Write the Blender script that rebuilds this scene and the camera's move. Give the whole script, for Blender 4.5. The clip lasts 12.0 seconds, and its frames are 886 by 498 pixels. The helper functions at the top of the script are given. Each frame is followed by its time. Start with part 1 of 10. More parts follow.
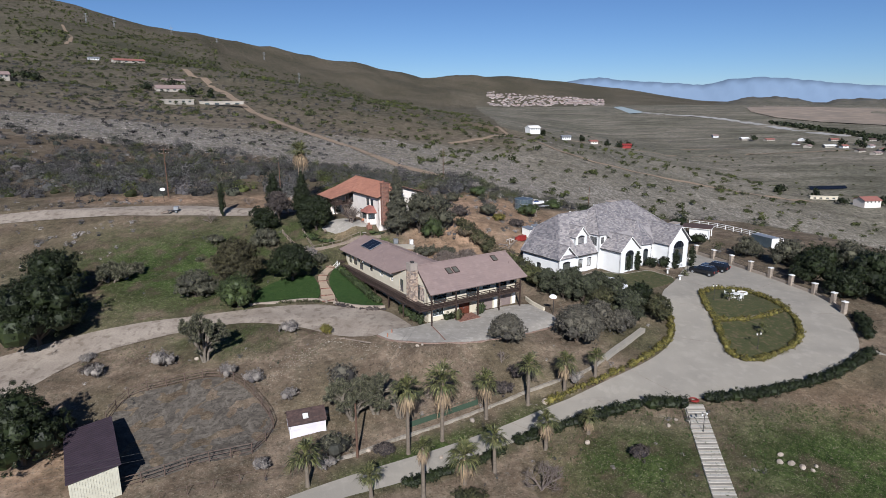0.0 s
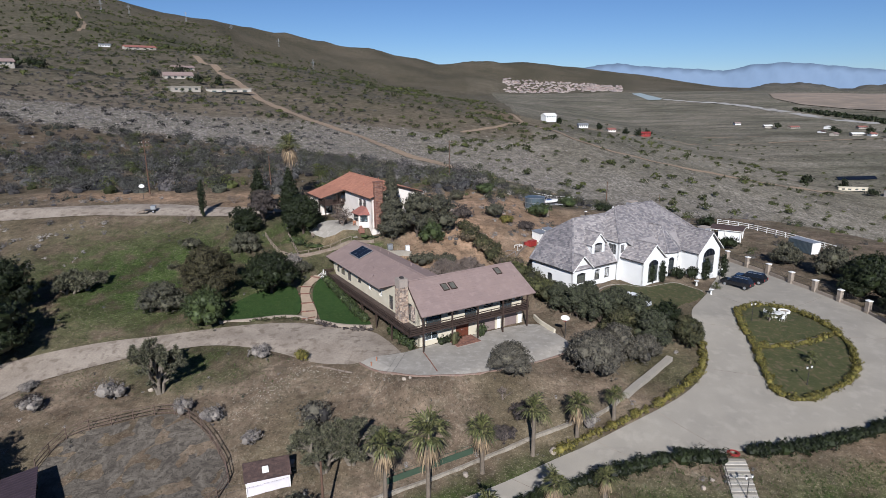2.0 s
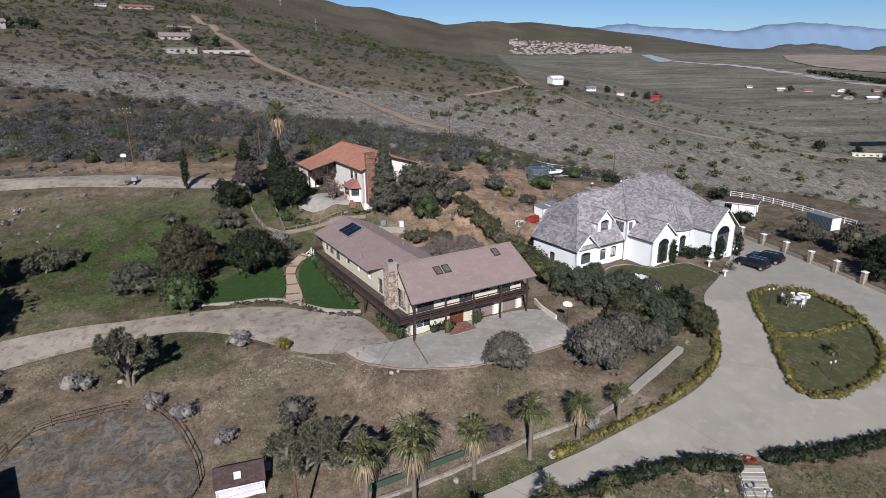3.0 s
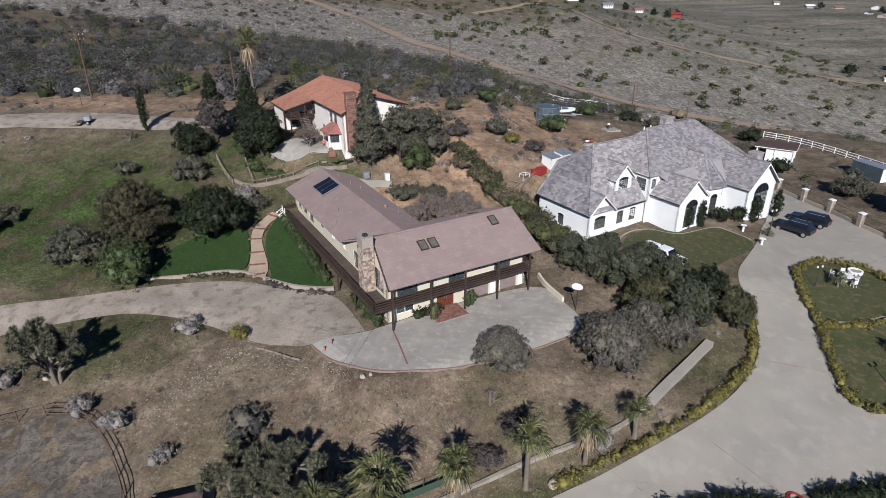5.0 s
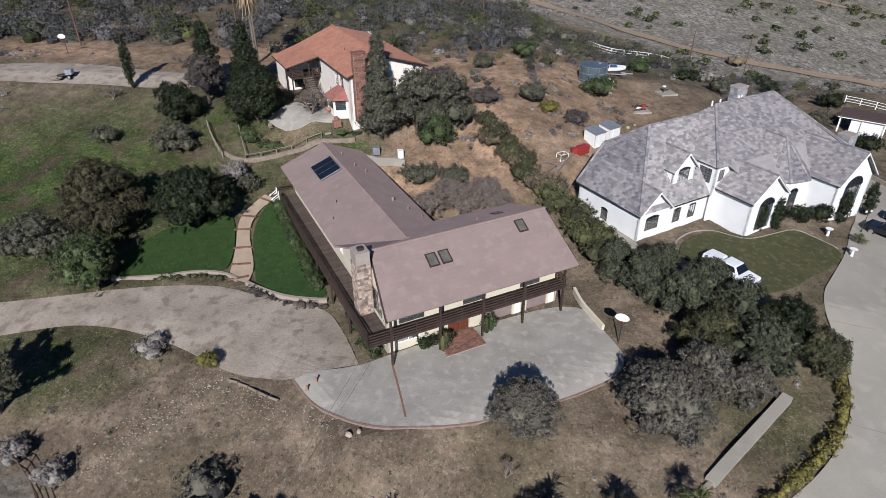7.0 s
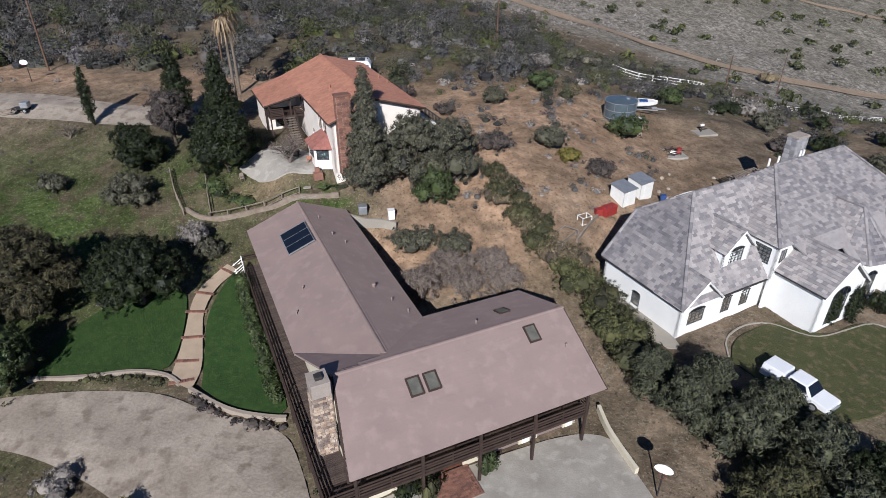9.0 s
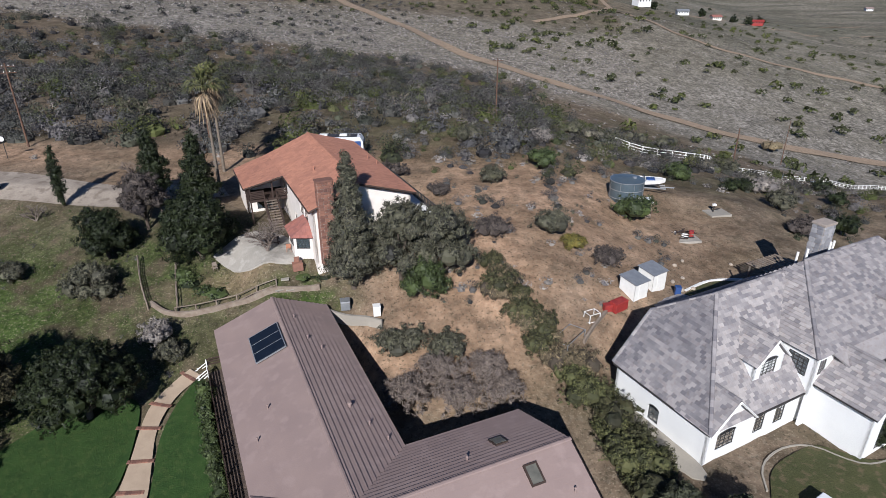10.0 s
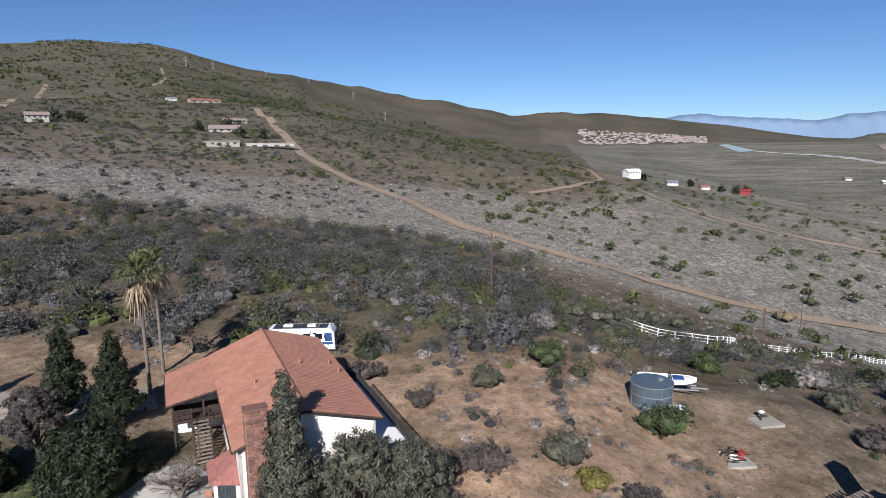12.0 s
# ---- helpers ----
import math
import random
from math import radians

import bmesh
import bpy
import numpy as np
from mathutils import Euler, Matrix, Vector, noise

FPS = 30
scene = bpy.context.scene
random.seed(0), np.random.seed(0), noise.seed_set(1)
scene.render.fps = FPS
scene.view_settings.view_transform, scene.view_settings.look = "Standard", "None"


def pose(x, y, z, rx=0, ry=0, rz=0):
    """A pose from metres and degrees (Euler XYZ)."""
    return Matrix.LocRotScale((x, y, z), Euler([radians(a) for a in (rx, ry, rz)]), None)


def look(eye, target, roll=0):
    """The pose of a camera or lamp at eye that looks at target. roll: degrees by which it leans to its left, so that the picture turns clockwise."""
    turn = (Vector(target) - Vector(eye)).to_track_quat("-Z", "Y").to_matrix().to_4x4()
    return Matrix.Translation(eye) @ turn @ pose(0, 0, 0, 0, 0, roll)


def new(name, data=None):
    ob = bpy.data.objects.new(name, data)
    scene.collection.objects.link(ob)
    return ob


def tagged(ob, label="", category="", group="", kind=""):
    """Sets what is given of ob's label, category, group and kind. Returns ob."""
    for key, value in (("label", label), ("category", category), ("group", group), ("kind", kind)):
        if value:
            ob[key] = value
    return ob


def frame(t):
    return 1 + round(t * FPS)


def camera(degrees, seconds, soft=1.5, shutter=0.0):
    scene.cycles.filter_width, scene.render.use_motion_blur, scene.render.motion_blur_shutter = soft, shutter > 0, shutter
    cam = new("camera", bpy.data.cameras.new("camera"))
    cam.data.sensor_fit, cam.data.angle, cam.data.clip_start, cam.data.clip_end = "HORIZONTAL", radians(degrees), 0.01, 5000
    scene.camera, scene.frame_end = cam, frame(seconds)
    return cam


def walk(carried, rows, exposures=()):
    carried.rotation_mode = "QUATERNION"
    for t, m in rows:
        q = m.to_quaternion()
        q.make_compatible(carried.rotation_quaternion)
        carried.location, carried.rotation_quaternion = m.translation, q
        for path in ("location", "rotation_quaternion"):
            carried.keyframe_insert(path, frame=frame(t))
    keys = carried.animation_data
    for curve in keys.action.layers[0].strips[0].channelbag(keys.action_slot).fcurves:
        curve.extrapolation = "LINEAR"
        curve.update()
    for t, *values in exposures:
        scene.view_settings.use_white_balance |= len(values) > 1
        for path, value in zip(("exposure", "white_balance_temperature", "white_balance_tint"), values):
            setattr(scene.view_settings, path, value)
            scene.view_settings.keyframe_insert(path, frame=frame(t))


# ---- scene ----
cam = camera(71.63, 12.0, 0.5)
ROWS = [
    (0.0, look((0.22, 0.34, 33.53), (0.16, 39.23, 24.17), -0.30)),
    (0.5, look((0.83, 3.69, 33.59), (0.44, 42.59, 24.28), -0.35)),
    (1.0, look((1.54, 7.09, 33.66), (0.91, 45.99, 24.36), -0.37)),
    (1.5, look((2.28, 10.52, 33.76), (1.44, 49.34, 24.14), -0.39)),
    (2.0, look((3.03, 13.99, 33.88), (1.97, 52.66, 23.73), -0.39)),
    (2.5, look((3.74, 17.49, 34.02), (2.50, 55.88, 22.85), -0.38)),
    (3.0, look((4.39, 21.02, 34.17), (3.01, 59.03, 21.78), -0.36)),
    (5.0, look((6.20, 35.43, 34.85), (4.37, 71.57, 17.80), -0.23)),
    (5.5, look((6.46, 39.09, 35.02), (4.23, 74.66, 16.86), -0.19)),
    (6.0, look((6.66, 42.76, 35.19), (3.94, 77.73, 15.97), -0.15)),
    (6.5, look((6.80, 46.45, 35.35), (3.53, 80.78, 15.08), -0.12)),
    (8.5, look((7.10, 61.32, 35.86), (2.48, 95.10, 14.94), -0.07)),
    (9.0, look((7.15, 65.06, 35.93), (2.36, 99.11, 15.50), -0.08)),
    (9.5, look((7.21, 68.80, 35.98), (2.18, 103.55, 16.83), -0.11)),
    (10.0, look((7.26, 72.53, 36.00), (2.01, 108.36, 19.01), -0.15)),
    (10.5, look((7.31, 76.27, 35.99), (1.84, 113.05, 21.26), -0.22)),
    (11.0, look((7.32, 80.00, 35.94), (1.71, 117.62, 23.58), -0.30)),
    (11.5, look((7.29, 83.72, 35.86), (1.57, 122.05, 25.96), -0.40)),
    (12.0, look((7.16, 87.43, 35.73), (1.42, 126.39, 28.70), -0.52)),
]
walk(cam, ROWS, ((0.0, 0.33, 6050, 12), (6.0, 0.33, 6050, 12), (9.0, 0.35, 6050, 12), (10.5, 0.46, 6050, 12), (12.0, 0.60, 6050, 12)))

# ---- world, sun ----
SUN_AZ, SUN_EL = 180.0, 32.0      # direction towards the sun: degrees from +y to the right, and up
world = bpy.data.worlds.new("world")
scene.world = world
world.use_nodes = True
wn = world.node_tree
sky = wn.nodes.new("ShaderNodeTexSky")
sky.sky_type, sky.sun_disc = "NISHITA", False
sky.sun_elevation, sky.sun_rotation = radians(SUN_EL), radians(SUN_AZ)
sky.altitude, sky.air_density, sky.dust_density, sky.ozone_density = 900, 0.8, 0.0, 3.0
tint = wn.nodes.new("ShaderNodeMix")
tint.data_type, tint.blend_type = "RGBA", "MULTIPLY"
tint.inputs[0].default_value, tint.inputs[7].default_value = 1.0, (0.80, 0.96, 1.16, 1)
wn.links.new(sky.outputs[0], tint.inputs[6])
wn.links.new(tint.outputs[2], wn.nodes["Background"].inputs[0])
wn.nodes["Background"].inputs[1].default_value = 0.050
sun_data = bpy.data.lights.new("sun", "SUN")
sun_data.energy, sun_data.angle, sun_data.color = 5.0, radians(0.5), (1.0, 0.965, 0.91)
sun = new("sun", sun_data)
to_sun = Vector((math.sin(radians(SUN_AZ)) * math.cos(radians(SUN_EL)), math.cos(radians(SUN_AZ)) * math.cos(radians(SUN_EL)), math.sin(radians(SUN_EL))))
sun.matrix_world = look((0, 0, 0), -to_sun)

# ---- lie of the land ----
PROFILE_Y = [-400, 20, 45, 60, 68, 74, 84, 93, 101, 112, 120, 130, 140, 160, 180, 205, 260]
PROFILE_X = [-60, -20, 5, 32, 60]
PROFILE_Z = np.array([
    [-20, -11, -9.5, -7.8, -6.4, -5.2, -3.4, -0.9, 1.2, 2.6, 4.2, 6.8, 9.6, 10.3, 11.5, 11.5, 4.0],
    [-22, -13, -9.6, -7.2, -6.1, -4.8, -1.9, 0.0, 0.7, 2.5, 4.8, 8.6, 9.0, 9.2, 10.0, 8.5, -3.0],
    [-22, -12, -10.0, -8.0, -6.6, -5.2, -0.4, 0.0, 0.2, 1.2, 4.0, 8.2, 9.4, 9.9, 9.8, 7.3, -9.0],
    [-20, -10, -8.0, -6.0, -4.8, -3.8, -2.3, -0.8, 1.0, 1.6, 1.8, 2.6, 3.2, 5.2, 2.6, 0.3, -12.5],
    [-20, -11, -9.0, -7.0, -5.4, -4.2, -2.4, -1.4, -0.6, -0.2, -0.1, -0.3, -0.8, -0.8, -1.0, -7.2, -17.0],
])


def smooth(a, b, v):
    """0 below a, 1 above b, soft between."""
    s = np.clip((v - a) / (b - a), 0, 1)
    return s * s * (3 - 2 * s)


def wave(x, y, size, seed=0):
    """A cheap smooth unevenness, about -1 to 1."""
    s = 0
    for k in range(4):
        a = 1.3 + seed * 2.1 + k * 2.399
        f = 6.2832 / size * (1 + 0.37 * k)
        s = s + np.sin(f * (x * math.cos(a) + y * math.sin(a)) + 1.7 * k + seed) * np.cos(0.61 * f * (x * math.sin(a) - y * math.cos(a)) + 0.9 * seed + k)
    return s / 2.2


def near_land(x, y):
    rows = [np.interp(y, PROFILE_Y, z) for z in PROFILE_Z]
    x = np.clip(x, PROFILE_X[0], PROFILE_X[-1])
    out = 0 * x
    for i in range(4):
        a, b = PROFILE_X[i], PROFILE_X[i + 1]
        w = smooth(a, b, x)
        inside = (x >= a) & ((x < b) | (i == 3))
        out = np.where(inside, rows[i] * (1 - w) + rows[i + 1] * w, out)
    return out


# crest of the range: bearing in degrees from +y to the right, and height above the eye in degrees
CREST = [(-120, 3.0), (-90, 4.5), (-65, 6.2), (-50, 6.9), (-43, 7.0), (-39, 7.55), (-36, 7.9), (-32, 7.8), (-29, 7.1), (-27, 6.5), (-22, 5.7), (-18.5, 5.2), (-15, 4.7), (-11, 3.8), (-8, 3.5), (-5, 2.8), (-2, 2.25), (2.8, 2.4), (7.8, 2.1), (13, 1.5), (18, 0.65), (22.5, -0.1), (40, -0.5), (90, -0.5)]


def far_land(x, y):
    z = -15 - 0.14 * np.clip(x, -500, 330) - 0.05 * np.clip(x - 100, 0, 200) + 0.035 * np.clip(y, -300, 900)
    z = z - 14 * np.exp(-((y - 330) / 140) ** 2) * smooth(-150, 100, x)
    r = np.hypot(x - 7, y - 40)
    az = np.degrees(np.arctan2(x - 7, y - 40))
    crest = np.interp(az, [c[0] for c in CREST], [c[1] for c in CREST])
    reach = np.interp(az, [-120, -45, -20, 0, 10, 90], [2300, 2300, 2600, 3000, 3300, 3300])
    top = 34 + np.tan(np.radians(crest)) * reach
    start = np.interp(az, [-60, -25, -10, 5, 90], [700, 1000, 1500, 2300, 2400])
    k = np.clip((r - start) / (reach - start), 0, 1.25)
    rise = np.where(k < 1, k ** 1.25, 1 - 1.2 * (k - 1))
    ang = np.radians(az)
    gully = wave(ang * 1500, r * 0.35, 420, 3) * 22 * k * np.clip(1.05 - k, 0, 1) * 2 + wave(ang * 1500, r * .5, 170, 5) * 9 * k * np.clip(1.1 - k, 0, 1)
    calm = np.clip((crest + 0.5) / 3, 0, 1)
    flat = np.minimum(z, 95)
    flat = flat + (np.interp(az, [-20, 0, 20], [0.0, 8.0, 14.0]) - flat) * smooth(900, 2300, r) * (az > -20)
    z = flat + (top - flat) * rise + gully * calm
    # the spur with the track and the cluster of houses
    z = z + 16 * np.exp(-((x + 0.95 * (y - 560)) / 220) ** 2) * smooth(330, 620, y) * smooth(1500, 900, y) * (0.6 + 0.4 * smooth(60, -300, x))
    return z + wave(x, y, 260, 1) * 3.0 * smooth(200, 600, r) * smooth(250, 0, x) + wave(x, y, 70, 2) * 0.9 * smooth(150, 400, r)


# levelled ground: x, y, half length, half width, turn in degrees, height, softness
PADS = [
    (4.5, 94.5, 14.0, 8.0, 32.7, 0.0, 3.0),      # forecourt and front wing
    (-8.0, 108.0, 9.0, 4.0, 122.7, 0.8, 4.0),    # long wing
    (29.0, 119.0, 12.0, 8.0, 36, 1.7, 4.0),      # white house
    (-15.0, 137.0, 9.0, 8.0, 34, 8.8, 4.0),      # orange house
]


def height(x, y):
    x, y = np.asarray(x, float), np.asarray(y, float)
    r = np.hypot(x * 0.9, (y - 110) * 0.8)
    w = smooth(85, 190, r) * smooth(-40, 120, y)
    w = np.maximum(w, smooth(90, 240, np.abs(x)))
    z = near_land(x, y) * (1 - w) + far_land(x, y) * w
    for px, py, a, b, turn, level, soft in PADS:
        c, s = math.cos(radians(turn)), math.sin(radians(turn))
        u, v = (x - px) * c + (y - py) * s, -(x - px) * s + (y - py) * c
        d = np.hypot(np.maximum(np.abs(u) - a, 0), np.maximum(np.abs(v) - b, 0))
        z = z + (level - z) * smooth(soft, 0, d)
    return z


def ground_z(x, y):
    return float(height(x, y))


# ---- materials ----
def mat(name, c1, c2, size=1.0, rough=0.85, bump=0.0, fine=0.0, metal=0.0, isl=0.0, per=0.0, spec=0.3, fine_size=0.08, third=None):
    """Two tones in patches of about `size` metres, a finer grain, and a change from piece to piece."""
    m = bpy.data.materials.new(name)
    m.use_nodes = True
    nt = m.node_tree
    n, lk = nt.nodes, nt.links
    b = n["Principled BSDF"]
    b.inputs["Roughness"].default_value, b.inputs["Metallic"].default_value = rough, metal
    b.inputs["Specular IOR Level"].default_value = spec
    geo = n.new("ShaderNodeNewGeometry")

    def noise_at(s, detail=4.0):
        t = n.new("ShaderNodeTexNoise")
        t.inputs["Scale"].default_value, t.inputs["Detail"].default_value = 1.0 / s, detail
        lk.new(geo.outputs["Position"], t.inputs["Vector"])
        return t.outputs["Fac"]

    def spread(sock, lo, hi, a, z):
        r = n.new("ShaderNodeMapRange")
        r.inputs[1].default_value, r.inputs[2].default_value, r.inputs[3].default_value, r.inputs[4].default_value = lo, hi, a, z
        lk.new(sock, r.inputs[0])
        return r.outputs[0]

    def blend(fac, a, z, mode="MIX"):
        x = n.new("ShaderNodeMix")
        x.data_type, x.blend_type = "RGBA", mode
        for sock, val in ((x.inputs[0], fac), (x.inputs[6], a), (x.inputs[7], z)):
            if isinstance(val, (tuple, list)):
                sock.default_value = (*val, 1)
            elif isinstance(val, (int, float)):
                sock.default_value = val
            else:
                lk.new(val, sock)
        return x.outputs[2]

    col = blend(spread(noise_at(size), 0.32, 0.68, 0, 1), c1, c2)
    if third:
        col = blend(spread(noise_at(size * 0.37), 0.52, 0.66, 0, 0.85), col, third)
    if fine:
        col = blend(1.0, col, blend(noise_at(fine_size, 2.0), (1 - fine,) * 3, (1 + fine * 0.8,) * 3), "MULTIPLY")
    for amount, sock in ((isl, geo.outputs["Random Per Island"]), (per, None)):
        if amount:
            if sock is None:
                sock = n.new("ShaderNodeObjectInfo").outputs["Random"]
            col = blend(1.0, col, blend(sock, (1 - amount, 1 - amount, 1 - amount * 0.85), (1 + amount, 1 + amount * 0.92, 1 + amount * 0.85)), "MULTIPLY")
    lk.new(col, b.inputs["Base Color"])
    if bump:
        bp = n.new("ShaderNodeBump")
        bp.inputs["Strength"].default_value, bp.inputs["Distance"].default_value = bump, fine_size * 0.6
        lk.new(noise_at(fine_size, 3.0), bp.inputs["Height"])
        lk.new(bp.outputs[0], b.inputs["Normal"])
    return m


def glass_mat():
    m = bpy.data.materials.new("window_glass")
    m.use_nodes = True
    b = m.node_tree.nodes["Principled BSDF"]
    b.inputs["Base Color"].default_value = (0.35, 0.42, 0.45, 1)
    b.inputs["Roughness"].default_value, b.inputs["Transmission Weight"].default_value, b.inputs["IOR"].default_value = 0.03, 0.9, 1.45
    return m


GLASS = glass_mat()
STUCCO_CREAM = mat("stucco_cream", (0.594, 0.540, 0.423), (0.522, 0.468, 0.360), 1.5, 0.9, 0.3, 0.08)
STUCCO_WHITE = mat("stucco_white", (0.736, 0.736, 0.718), (0.681, 0.681, 0.672), 2.0, 0.9, 0.3, 0.05)
STUCCO_PALE = mat("stucco_pale", (0.74, 0.68, 0.62), (0.66, 0.60, 0.54), 1.5, 0.9, 0.3, 0.06)
TILE_BROWN = mat("roof_tile_brown", (0.260, 0.192, 0.171), (0.232, 0.171, 0.156), 2.5, 0.88, 0.2, 0.06, isl=0.012, per=0.012, third=(0.278, 0.208, 0.188))
TILE_GREY = mat("roof_tile_grey", (0.228, 0.219, 0.217), (0.190, 0.181, 0.181), 0.9, 0.85, 0.2, 0.10, isl=0.34, per=0.34, third=(0.190, 0.172, 0.166))
TILE_ORANGE = mat("roof_tile_terracotta", (0.37, 0.175, 0.115), (0.31, 0.145, 0.098), 1.6, 0.85, 0.2, 0.12, isl=0.12, per=0.12)
TILE_RED = mat("roof_tile_red", (0.288, 0.117, 0.090), (0.245, 0.108, 0.090), 0.8, 0.85, 0.2, 0.15, isl=0.15)
WOOD_DARK = mat("stained_dark_wood", (0.035, 0.022, 0.018), (0.054, 0.035, 0.027), 0.6, 0.75, 0.3, 0.25, fine_size=0.05)
WOOD_GREY = mat("weathered_wood", (0.17, 0.13, 0.10), (0.24, 0.20, 0.16), 0.6, 0.9, 0.4, 0.25, per=0.2)
DECK = mat("worn_brown_deck_boards", (0.085, 0.062, 0.05), (0.06, 0.045, 0.038), 0.5, 0.85, 0.3, 0.25, per=0.25)
WOOD_RED = mat("red_brown_door_wood", (0.10, 0.03, 0.018), (0.14, 0.045, 0.025), 0.3, 0.5, 0.2, 0.2)
GARAGE = mat("garage_door_paint", (0.20, 0.155, 0.145), (0.23, 0.18, 0.165), 0.8, 0.6, 0.1, 0.08)
TRIM_WHITE = mat("white_painted_trim", (0.78, 0.77, 0.74), (0.70, 0.69, 0.66), 0.7, 0.6, 0.1, 0.06)
FRAME_DARK = mat("dark_window_frame", (0.03, 0.028, 0.027), (0.045, 0.04, 0.038), 0.4, 0.5)
SKYLIGHT = mat("clouded_skylight", (0.13, 0.125, 0.105), (0.09, 0.088, 0.075), 0.5, 0.25, spec=0.5)
STONE = mat("river_stone", (0.25, 0.175, 0.125), (0.36, 0.305, 0.25), 0.35, 0.9, 0.5, 0.25, per=0.5)
BRICK = mat("red_brick", (0.215, 0.108, 0.076), (0.165, 0.086, 0.066), 0.5, 0.9, 0.4, 0.2, per=0.3)
MORTAR = mat("mortar", (0.33, 0.28, 0.24), (0.28, 0.24, 0.21), 0.4, 0.95, 0.4, 0.2)
CONCRETE = mat("driveway_concrete", (0.302, 0.274, 0.230), (0.256, 0.233, 0.197), 4.0, 0.9, 0.25, 0.10, third=(0.317, 0.288, 0.243), fine_size=0.12)
CONCRETE_OLD = mat("stained_forecourt_concrete", (0.335, 0.308, 0.268), (0.255, 0.232, 0.20), 2.2, 0.9, 0.3, 0.14, third=(0.365, 0.338, 0.298), fine_size=0.12)
GRAVEL = mat("pale_gravel", (0.315, 0.268, 0.218), (0.225, 0.186, 0.15), 3.2, 0.95, 0.3, 0.30, third=(0.165, 0.132, 0.104), fine_size=0.22)
TRACK = mat("dirt_track", (0.285, 0.212, 0.146), (0.235, 0.172, 0.118), 3.0, 0.95, 0.5, 0.25, third=(0.19, 0.142, 0.100), fine_size=0.3)
PATH = mat("sand_coloured_path_paving", (0.37, 0.285, 0.205), (0.315, 0.24, 0.172), 0.8, 0.9, 0.3, 0.12)
LAWN = mat("mown_lawn", (0.028, 0.062, 0.012), (0.017, 0.044, 0.008), 1.3, 0.9, 0.9, 0.45, third=(0.040, 0.068, 0.016), fine_size=0.10)
LAWN_DRY = mat("thin_lawn", (0.066, 0.066, 0.026), (0.045, 0.052, 0.018), 1.6, 0.9, 0.8, 0.35, third=(0.115, 0.09, 0.052), fine_size=0.12)
GRASS = mat("grass_blades", (0.035, 0.062, 0.014), (0.050, 0.076, 0.018), 1.0, 0.8, isl=0.35)
LEAF_DARK = mat("dark_green_leaves", (0.010, 0.015, 0.005), (0.019, 0.026, 0.009), 0.8, 0.6, isl=0.7, spec=0.25)
LEAF_OLIVE = mat("olive_grey_leaves", (0.052, 0.054, 0.034), (0.080, 0.077, 0.052), 0.8, 0.7, isl=0.7)
LEAF_GREEN = mat("bright_green_leaves", (0.030, 0.044, 0.014), (0.046, 0.062, 0.022), 0.7, 0.6, isl=0.7)
LEAF_YELLOW = mat("yellow_green_leaves", (0.142, 0.118, 0.028), (0.095, 0.092, 0.024), 0.6, 0.7, isl=0.7)
LEAF_SAGE = mat("silver_sage_leaves", (0.205, 0.187, 0.166), (0.145, 0.132, 0.116), 0.7, 0.85, isl=0.55)
LEAF_TAN = mat("willow_like_leaves", (0.056, 0.053, 0.024), (0.036, 0.040, 0.017), 0.8, 0.75, isl=0.7)
LEAF_MAROON = mat("dry_purple_twigs", (0.050, 0.042, 0.036), (0.076, 0.064, 0.056), 0.7, 0.9, isl=0.7)
LEAF_PALM = mat("palm_frond", (0.125, 0.122, 0.052), (0.050, 0.062, 0.020), 0.5, 0.5, isl=0.75)
LEAF_PALM_DRY = mat("dead_palm_frond", (0.27, 0.205, 0.125), (0.17, 0.125, 0.078), 0.7, 0.9, isl=0.6)
SPIKE = mat("yucca_spikes", (0.125, 0.122, 0.080), (0.050, 0.055, 0.029), 0.4, 0.7, isl=0.75)
TWIG = mat("bare_twigs", (0.170, 0.140, 0.119), (0.128, 0.102, 0.085), 0.8, 0.9, isl=0.3)
BARK = mat("bark", (0.070, 0.054, 0.042), (0.102, 0.080, 0.064), 0.3, 0.95, 0.7, 0.3, fine_size=0.06)
PALM_BARK = mat("palm_bark", (0.176, 0.144, 0.112), (0.128, 0.104, 0.080), 0.35, 0.95, 0.7, 0.3, fine_size=0.07)
METAL_PURPLE = mat("purple_brown_sheet_metal", (0.063, 0.045, 0.057), (0.051, 0.037, 0.046), 1.2, 0.5, 0.05, 0.08, metal=0.2)
SHINGLE = mat("dark_brown_shingles", (0.06, 0.04, 0.036), (0.085, 0.055, 0.048), 0.5, 0.9, 0.3, 0.2, isl=0.2)
SIDING = mat("cream_metal_siding", (0.52, 0.50, 0.40), (0.46, 0.44, 0.35), 0.8, 0.6, 0.1, 0.08)
SHED_PAINT = mat("pale_lilac_white_paint", (0.66, 0.62, 0.66), (0.60, 0.57, 0.60), 0.7, 0.7, 0.1, 0.06)
TANK = mat("blue_grey_tank_steel", (0.095, 0.13, 0.155), (0.12, 0.15, 0.17), 0.8, 0.4, 0.1, 0.1, metal=0.4)
STEEL = mat("galvanised_steel", (0.40, 0.41, 0.42), (0.33, 0.34, 0.35), 0.5, 0.45, 0.1, 0.1, metal=0.6)
RUSTY = mat("rusty_pipe", (0.09, 0.06, 0.05), (0.13, 0.09, 0.07), 0.3, 0.8, 0.2, 0.3)
BLACK_PAINT = mat("black_car_paint", (0.010, 0.011, 0.014), (0.012, 0.013, 0.016), 1.0, 0.18, spec=0.6)
WHITE_PAINT = mat("white_car_paint", (0.72, 0.73, 0.75), (0.69, 0.70, 0.72), 1.0, 0.25, spec=0.5)
